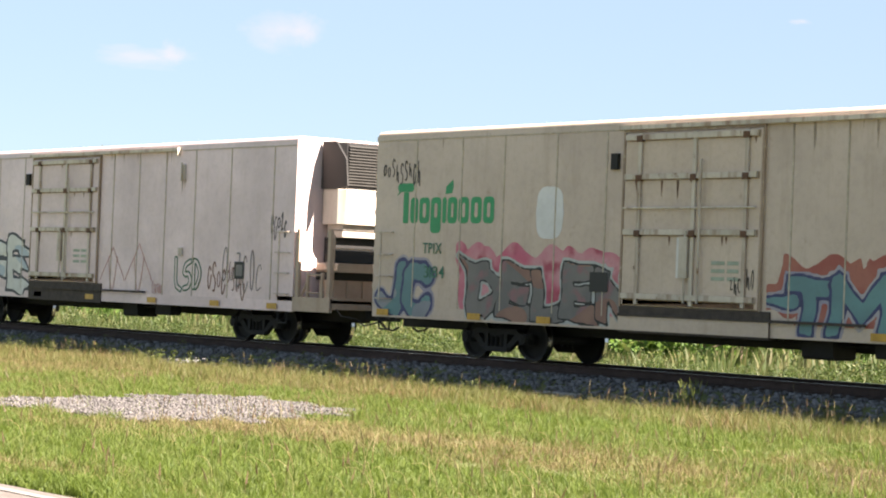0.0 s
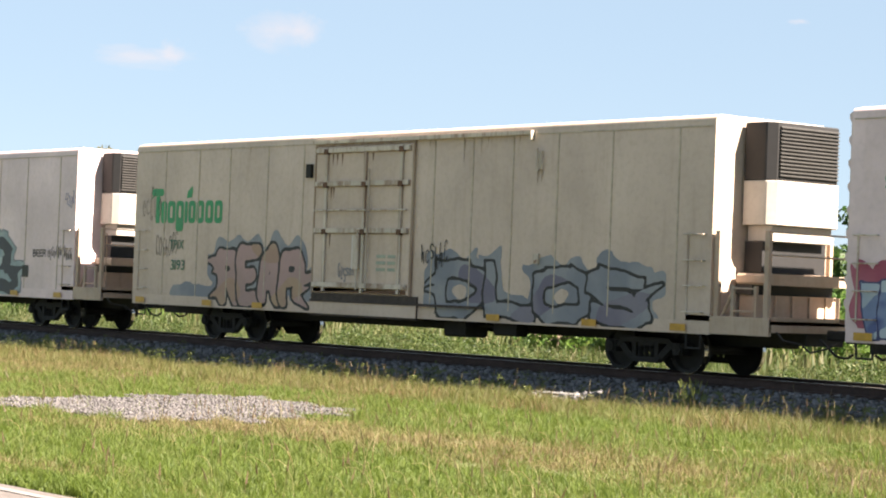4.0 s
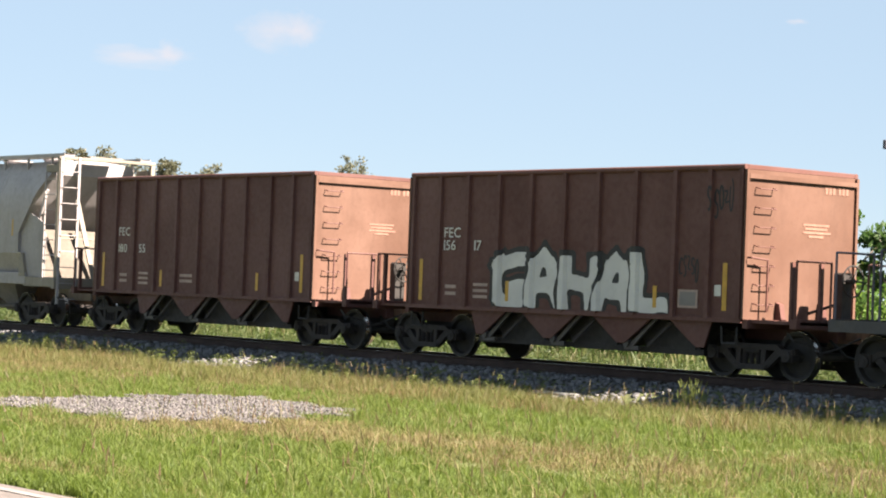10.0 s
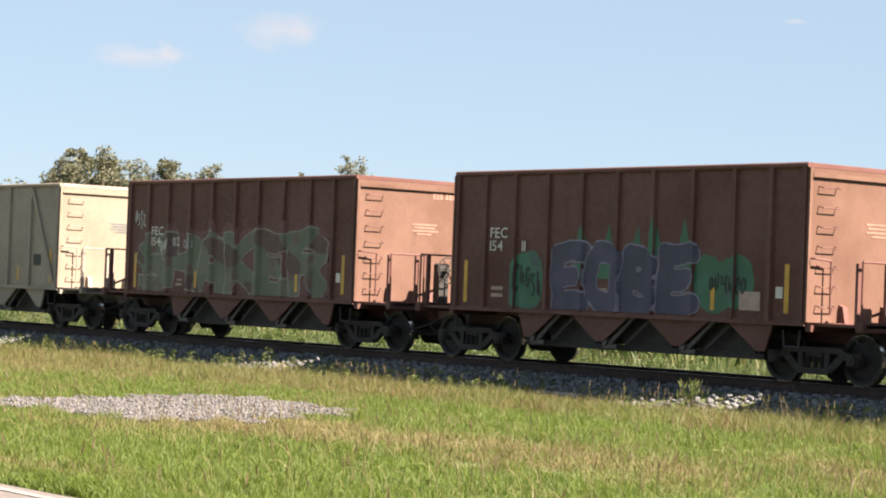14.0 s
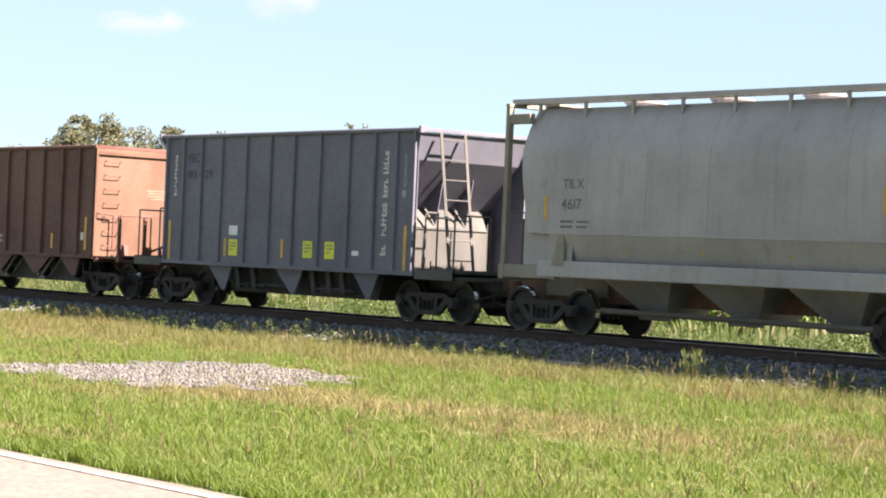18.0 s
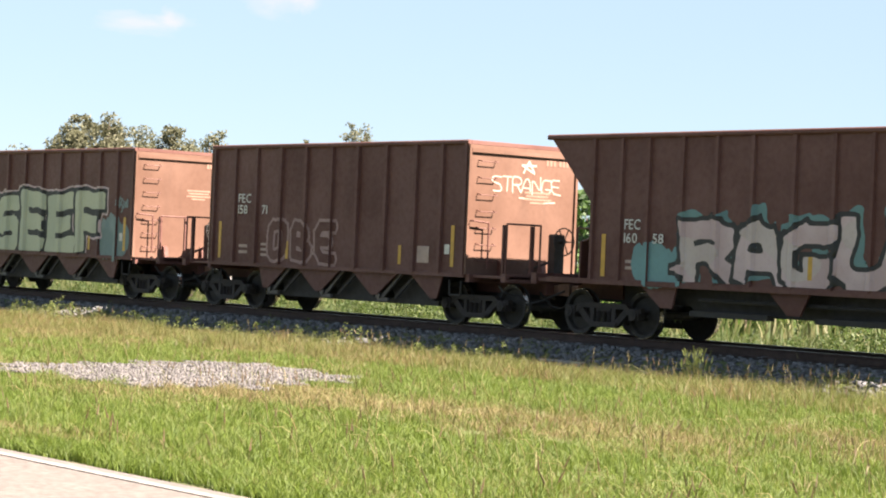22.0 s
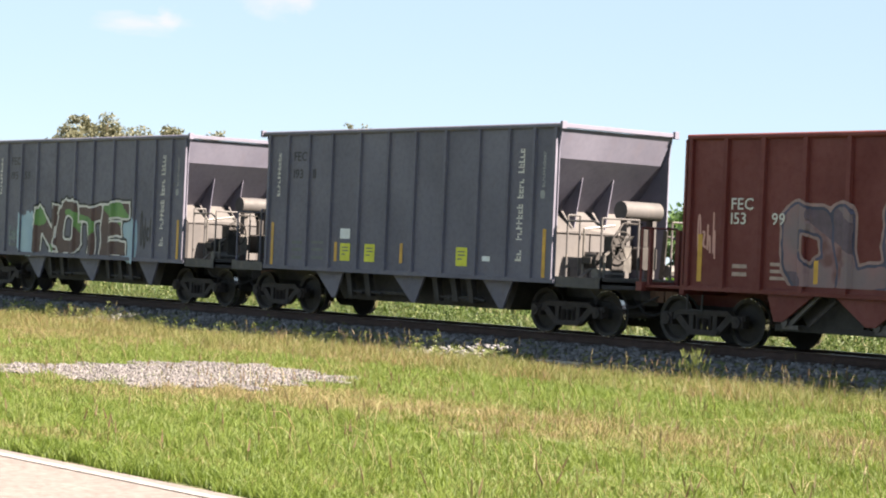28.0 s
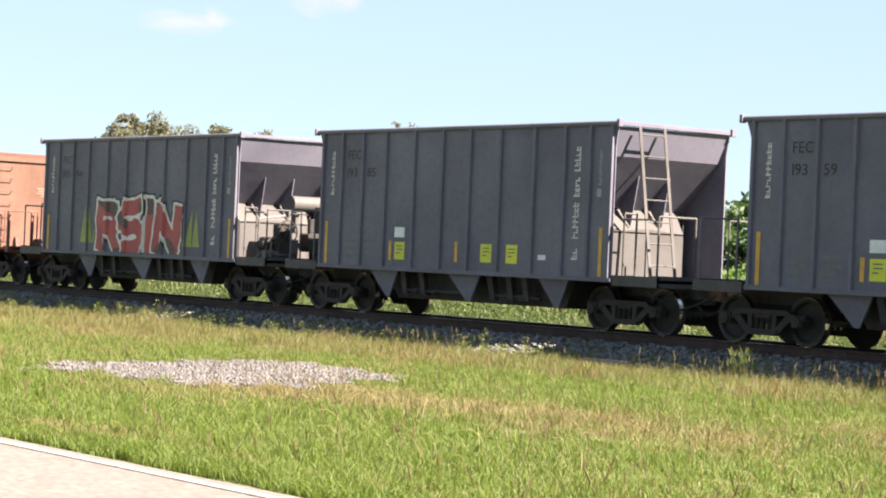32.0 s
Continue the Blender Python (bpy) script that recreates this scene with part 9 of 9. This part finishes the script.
blades("trackside_weeds", x, y, h, rg.uniform(0.010, 0.022, len(x)), WEED, "bright green weeds beyond the track", 16, 0.8, "weeds")


def leafy(name, cx, cy, hh, spread, per, size, mat, label, seed):
    """Low leafy weeds: small leaves crowded round many stems, thinning out upwards."""
    rg = np.random.default_rng(seed)
    n = len(cx) * per
    x, y, top, w = (np.repeat(q, per) for q in (cx, cy, hh, spread))
    up = rg.random(n) ** 0.75
    r = np.sqrt(rg.random(n)) * w * (1.05 - 0.6 * up)
    a = rg.uniform(0, math.tau, n)
    p = np.stack([x + np.cos(a) * r, y + np.sin(a) * r, np.interp(y, *GZ) + top * up + 0.02], -1)
    u = rg.normal(0, 1, (n, 3)) * (1, 1, 0.7)
    u /= np.linalg.norm(u, axis=1)[:, None]
    v = np.cross(u, rg.normal(0, 1, (n, 3)))
    v /= np.linalg.norm(v, axis=1)[:, None]
    L = rg.uniform(0.6, 1.4, n)[:, None] * size
    q = np.stack([p - u * L, p + v * L * 0.42, p + u * L, p - v * L * 0.42], 1)
    return array_mesh(name, q.reshape(-1, 3), np.arange(n * 4).reshape(-1, 4), mat, label, "weeds")


cx, cy, rg = scatter(3400, -100, 30, 3.6, 11.0, 27, 15)
k = hills(cx, cy, 0.7, 12) + rg.normal(0, 0.35, len(cx)) > -0.25
cx, cy = cx[k], cy[k]
leafy("leafy_weeds", cx, cy, rg.uniform(0.25, 0.75, len(cx)) * (1 + 0.5 * hills(cx, cy, 0.5, 13)), rg.uniform(0.18, 0.5, len(cx)), 90, 0.042, WEED_LEAF, "leafy green weeds crowding the far side of the track", 28)
cx, cy, rg = scatter(320, -30, 7.0, -3.6, -2.4, 29)
leafy("ballast_weeds", cx, cy, rg.uniform(0.15, 0.48, len(cx)), rg.uniform(0.08, 0.22, len(cx)), 46, 0.022, TUFT, "sparse small-leaved weeds at the foot of the ballast", 30)
x, y, rg = scatter(70000, -170, 30, 10.0, 45.0, 25, 15)
h = rg.uniform(0.3, 0.9, len(x)) * (0.6 + 0.5 * np.sin(x * 0.21 + y * 0.13) ** 2)
blades("field_weeds", x, y, h, rg.uniform(0.05, 0.10, len(x)), WEED, "tall green weeds in the field beyond the track", 26, 0.5, "weeds")


def outside(n, seed):
    rg = np.random.default_rng(seed)
    x, y = rg.uniform(-70, 60, n), rg.uniform(-21, -3.3, n)
    k = ~in_view(x, y, 13.5)
    return x[k], y[k], rg


x, y, rg = outside(60000, 17)
blades("verge_grass", x, y, rg.uniform(0.08, 0.18, len(x)), rg.uniform(0.02, 0.035, len(x)), MOWN, "mown grass farther along the verge", 18, 0.9)

# seed stalks standing over the rough strip
def stalks(name, x, y, hh, mat, label, seed):
    rg = np.random.default_rng(seed)
    s = Solid()
    for px, py0, h in zip(x, y, hh):
        z = ground_z(py0)
        a, l = rg.uniform(0, 6.28), rg.uniform(0.05, 0.3) * h
        tip = Vector((px + math.cos(a) * l, py0 + math.sin(a) * l, z + h))
        mid = Vector((px + math.cos(a) * l * 0.3, py0 + math.sin(a) * l * 0.3, z + h * 0.6))
        s.cyl((px, py0, z), mid, 0.004, 3).cyl(mid, tip, 0.003, 3)
        d = (tip - mid).normalized()
        s.cyl(tip - d * 0.02, tip + d * 0.09, 0.011, 4, 0.004)
    me = s.mesh(name)
    me.materials.append(mat)
    return tagged(new(name, me), label, "grass", kind="stuff")


STRAW = blade_mat("straw_seed_heads", (0.085, 0.075, 0.032), (0.14, 0.115, 0.052), (0.12, 0.08, 0.045), 0.66)
x, y, rg = scatter(1500, -38, 30, -4.6, -2.45, 19)
k = np.sin(x * 1.7 + y) + np.sin(x * 0.61) + 0.09 * x + rg.normal(0, 0.6, len(x)) > 0.9
x, y = x[k], y[k]
stalks("seed_stalks", x, y, rg.uniform(0.16, 0.48, len(x)), STRAW, "dry grass seed stalks beside the track", 20)
x, y, rg = scatter(900, -5, 33, -20.3, -4.5, 21)
stalks("verge_stalks", x, y, rg.uniform(0.10, 0.24, len(x)), STRAW, "scattered dry seed stalks in the verge", 22)


def arching_stems(name, x, y, hh, mat, label, seed):
    """Long pale grass stems that arch over, most of them towards the road's far end."""
    rg = np.random.default_rng(seed)
    s = Solid()
    for px, py0, h in zip(x, y, hh):
        a = rg.normal(math.radians(215), 0.9)
        l = rg.uniform(0.4, 1.0) * h
        pts = [(px + math.cos(a) * l * t * t, py0 + math.sin(a) * l * t * t, ground_z(py0) + h * (1.5 * t - 0.62 * t ** 3)) for t in (0, 0.3, 0.55, 0.78, 1.0)]
        for i in range(4):
            s.cyl(pts[i], pts[i + 1], 0.0034 - 0.0005 * i, 3)
    me = s.mesh(name)
    me.materials.append(mat)
    return tagged(new(name, me), label, "grass", kind="stuff")


PALE_STEM = blade_mat("pale_grass_stems", (0.20, 0.19, 0.085), (0.27, 0.24, 0.12), (0.24, 0.17, 0.085), 0.80)
x, y, rg = scatter(1500, 2, 33, -19.5, -4.0, 121)
k = hills(x, y, 1.2, 14) + 0.05 * (x - 14) + rg.normal(0, 0.4, len(x)) > 0.15
x, y = x[k], y[k]
arching_stems("arching_stems", x, y, rg.uniform(0.16, 0.42, len(x)), PALE_STEM, "long pale stems arching over the mown grass", 122)
# one feathery weed standing at the foot of the ballast
rg = np.random.default_rng(131)
x, y = 11.25 + rg.normal(0, 0.11, 46), -3.05 + rg.normal(0, 0.10, 46)
stalks("feathery_weed", x, y, rg.uniform(0.25, 0.62, 46), TUFT, "feathery green weed clump beside the ballast", 132)
# Pale block added where a light patch shows beside the ballast.
slab = Solid().prism_xy([(6.7, -2.62), (7.3, -2.68), (7.9, -2.60), (7.85, -2.30), (7.3, -2.24), (6.75, -2.33)], -0.60, -0.435)
plain_thing("concrete_slab", slab, simple("pale_block_grey", (0.21, 0.205, 0.20), 0.9, 0, 0.3, 8.0, 0.3), "pale flat block half buried beside the ballast", "slab", bevel=0.02)


# ---- trees and shrubs ----
def leaf_mat(name, a, b, c):
    return blade_mat(name, a, b, c, 0.86, 0.5)


LEAF = leaf_mat("olive_tree_leaves", (0.074, 0.078, 0.043), (0.119, 0.119, 0.072), (0.137, 0.125, 0.084))
LEAF_DARK = leaf_mat("dark_tree_leaves", (0.022, 0.054, 0.013), (0.051, 0.102, 0.021), (0.083, 0.121, 0.028))
LEAF_LIGHT = leaf_mat("light_shrub_leaves", (0.043, 0.102, 0.014), (0.118, 0.194, 0.035), (0.168, 0.204, 0.054))
BARK = simple("grey_brown_bark", (0.11, 0.085, 0.06), 0.9, 0, 0.35)


def tree(name, x, y, height, spread, leaf, seed, label, clumps=60, per=70, size=0.16, low=0.3, category="tree", flat=1.0):
    rnd = random.Random(seed)
    rg = np.random.default_rng(seed)
    ob = thing(name, label, category, "trees behind the track")
    ob.location = (x, y, ground_z(y) - 0.05)
    s = Solid()
    top = height * 0.55
    s.cyl((0, 0, 0), (0.1, 0, top * 0.5), 0.05 * height * 0.5, 8, 0.035 * height * 0.5)
    s.cyl((0.1, 0, top * 0.5), (0.0, 0.1, top), 0.035 * height * 0.5, 8, 0.02 * height * 0.5)
    centres = []
    for i in range(clumps):
        a, r = rnd.uniform(0, math.tau), math.sqrt(rnd.random())
        zz = rnd.uniform(low, 1.0)
        k = math.sqrt(max(0.08, 1 - ((zz - 0.62) / 0.42) ** 2)) if zz > 0.62 else 1 - 0.5 * (0.62 - zz)
        c = Vector((math.cos(a) * r * spread * k, math.sin(a) * r * spread * k, zz * height * (0.92 + 0.1 * rnd.random())))
        centres.append(c)
        if i < 16:
            b = Vector((0.05, 0.05, top * rnd.uniform(0.5, 1.0)))
            s.cyl(b, b.lerp(c, 0.55) + Vector((0, 0, -0.1)), 0.012 * height, 5, 0.008 * height)
            s.cyl(b.lerp(c, 0.55) + Vector((0, 0, -0.1)), c, 0.008 * height, 5, 0.003 * height)
    part("trunk", s.mesh("trunk"), BARK, ob)
    n = clumps * per
    cs = np.repeat(np.array([tuple(c) for c in centres]), per, 0)
    rad = np.repeat(rg.uniform(0.5, 1.1, clumps), per) * spread * (0.20 if spread > 2.5 else 0.34)
    d = rg.normal(0, 1, (n, 3))
    d /= np.linalg.norm(d, axis=1)[:, None]
    p = cs + d * (rad * rg.random(n) ** 0.4)[:, None] * np.array([1, 1, 0.75 * flat])
    u = rg.normal(0, 1, (n, 3))
    u /= np.linalg.norm(u, axis=1)[:, None]
    w = np.cross(u, rg.normal(0, 1, (n, 3)))
    w /= np.linalg.norm(w, axis=1)[:, None]
    L = rg.uniform(0.6, 1.3, n)[:, None] * size
    v = np.stack([p - u * L, p + w * L * 0.45, p + u * L, p - w * L * 0.45], 1)
    f = np.arange(n * 4).reshape(-1, 4)
    cr = array_mesh("crown", v.reshape(-1, 3), f, leaf, "", "")
    cr.parent = ob
    return ob


def along(px_deg, dist):
    """A place dist metres from the camera, px_deg degrees to the right of the first view's centre."""
    a = math.radians(50.83 - px_deg)
    return EYE[0] - math.sin(a) * dist, EYE[1] + math.cos(a) * dist


x, y = along(-9.1, 125)
tree("oak_tree", x, y, 9.0, 3.5, LEAF, 31, "sparse olive-green tree behind the track", 170, 130, 0.12, 0.5)
x, y = along(-7.3, 130)
tree("oak_tree", x, y, 8.9, 2.3, LEAF, 32, "lower olive tree beside the taller one", 80, 110, 0.12, 0.5)
x, y = along(-10.7, 128)
tree("oak_tree", x, y, 7.2, 2.4, LEAF, 33, "low olive tree at the tree group's edge", 70, 80, 0.13, 0.4)
x, y = along(-6.2, 135)
tree("oak_tree", x, y, 9.0, 1.5, LEAF, 34, "small olive tree showing over the cars", 46, 44, 0.11, 0.5)
x, y = along(-2.4, 132)
tree("oak_tree", x, y, 10.3, 1.6, LEAF, 35, "thin tree with open twigs over the cars", 52, 36, 0.11, 0.5)
x, y = along(-3.9, 132)
tree("oak_tree", x, y, 8.7, 0.9, LEAF, 36, "slim treetop over the cars", 24, 36, 0.11, 0.6)
for i, (deg, dist, hh, sp) in enumerate(((4.0, 95, 5.0, 3.4), (6.8, 92, 4.6, 3.6), (9.6, 90, 6.2, 4.0), (12.4, 88, 5.6, 4.0), (1.6, 100, 4.6, 2.6))):
    x, y = along(deg, dist)
    tree("round_tree", x, y, hh, sp, LEAF_DARK, 41 + i, "dense dark green tree in the far hedge", 70, 80, 0.2, 0.12)
for i in range(14):
    x, y = along(3.0 + i * 0.95, 66 + 3 * math.sin(i * 2.1))
    tree("shrub", x, y, 2.2 + 0.5 * math.sin(i * 1.7), 1.5, LEAF_LIGHT, 61 + i, "light green leafy shrub beyond the track", 22, 60, 0.13, 0.08, "shrub")
for i in range(16):
    x, y = along(-13 + i * 1.0, 105 + 6 * math.sin(i * 1.3))
    tree("shrub", x, y, 1.7 + 0.4 * math.sin(i * 2.7), 2.6, LEAF_LIGHT, 81 + i, "low green shrub along the far field", 22, 60, 0.16, 0.08, "shrub")


# ---- clouds ----
def cloud_mat():
    """Thin fair-weather vapour: its sunlit white is emission, dense inside, fading out at its ragged rim."""
    m, nt, bsdf = node_mat("thin_white_cloud")
    tc = nt.nodes.new("ShaderNodeTexCoord")
    ln = nt.nodes.new("ShaderNodeVectorMath")
    ln.operation = "LENGTH"
    link(nt, tc.outputs["Object"], ln.inputs[0])
    v = coords(nt, (1, 1, 1))
    n = noise_out(nt, v, 1.6, 6, 0.6)
    rim = ramp(nt, ln.outputs["Value"], 0.15, 1.0, 0.42, -0.30)
    add = nt.nodes.new("ShaderNodeMath")
    add.operation = "ADD"
    link(nt, rim, add.inputs[0])
    link(nt, n, add.inputs[1])
    alpha = ramp(nt, add.outputs[0], 0.46, 1.0, 0.0, 0.46)
    em = nt.nodes.new("ShaderNodeEmission")
    em.inputs["Color"].default_value, em.inputs["Strength"].default_value = (1.0, 0.91, 0.88, 1), 0.145
    tr = nt.nodes.new("ShaderNodeBsdfTransparent")
    ms = nt.nodes.new("ShaderNodeMixShader")
    link(nt, alpha, ms.inputs[0])
    link(nt, tr.outputs[0], ms.inputs[1])
    link(nt, em.outputs[0], ms.inputs[2])
    link(nt, ms.outputs[0], nt.nodes["Material Output"].inputs["Surface"])
    return m


CLOUD = cloud_mat()
CLOUDS = []


def cloud(deg, up, w, h, label):
    """A far wisp of cloud, deg to the right of the first view's centre and up degrees over the horizon."""
    dist = 3600.0
    x, y = along(deg, dist)
    z = 1.37 + dist * math.tan(radians(up))
    n = 24
    me = bpy.data.meshes.new("cloud")
    me.from_pydata([(0, 0, 0)] + [(math.cos(i * math.tau / n), 0, math.sin(i * math.tau / n)) for i in range(n)], [], [(0, 1 + i, 1 + (i + 1) % n) for i in range(n)])
    me.materials.append(CLOUD)
    ob = tagged(new("cloud", me), label, "cloud", "clouds", "structure")
    ob.visible_shadow = False
    ob.scale = (w, 1, h)
    CLOUDS.append((ob, (x, y, z)))


cloud(-4.6, 6.55, 88, 56, "thin pinkish white cloud in the sky")
cloud(-3.8, 6.65, 48, 46, "small bright cloud puff in the sky")
cloud(-8.0, 5.75, 130, 30, "faint long wisp of cloud")
cloud(-7.3, 5.9, 36, 32, "small pale cloud tip")
cloud(9.0, 7.25, 30, 8, "tiny faint cloud wisp")


# ---- motion ----
FRONT = {car: start for start, car in TRAIN}


def motions():
    times = [float(t) for t in range(0, 33)]
    for start, car in TRAIN:
        walk(car, [(t, pose(start + run(t), 0, 0)) for t in times])
    # each axle turns as it rolls past the road; far from it the steps are left out
    for w, car, dx in WHEELSETS:
        start = FRONT[car]
        home = w.location.copy()
        seen = [k for k in range(961) if -24.0 < start + dx + run(k / 30) < 18.0]
        if seen:
            ks = [0] + [k for k in seen if 0 < k < 960] + [960]
            held = {0: seen[0], 960: seen[-1]}
            walk(w, [(k / 30, pose(*home, 0, math.degrees(run(held.get(k, k) / 30) / WHEEL_R), 0)) for k in ks])
    for ob, (x, y, z) in CLOUDS:
        walk(ob, [(0.0, pose(x, y, z, 0, 0, 50.83)), (32.0, pose(x - 9.0, y - 11.0, z, 0, 0, 50.83))])


motions()
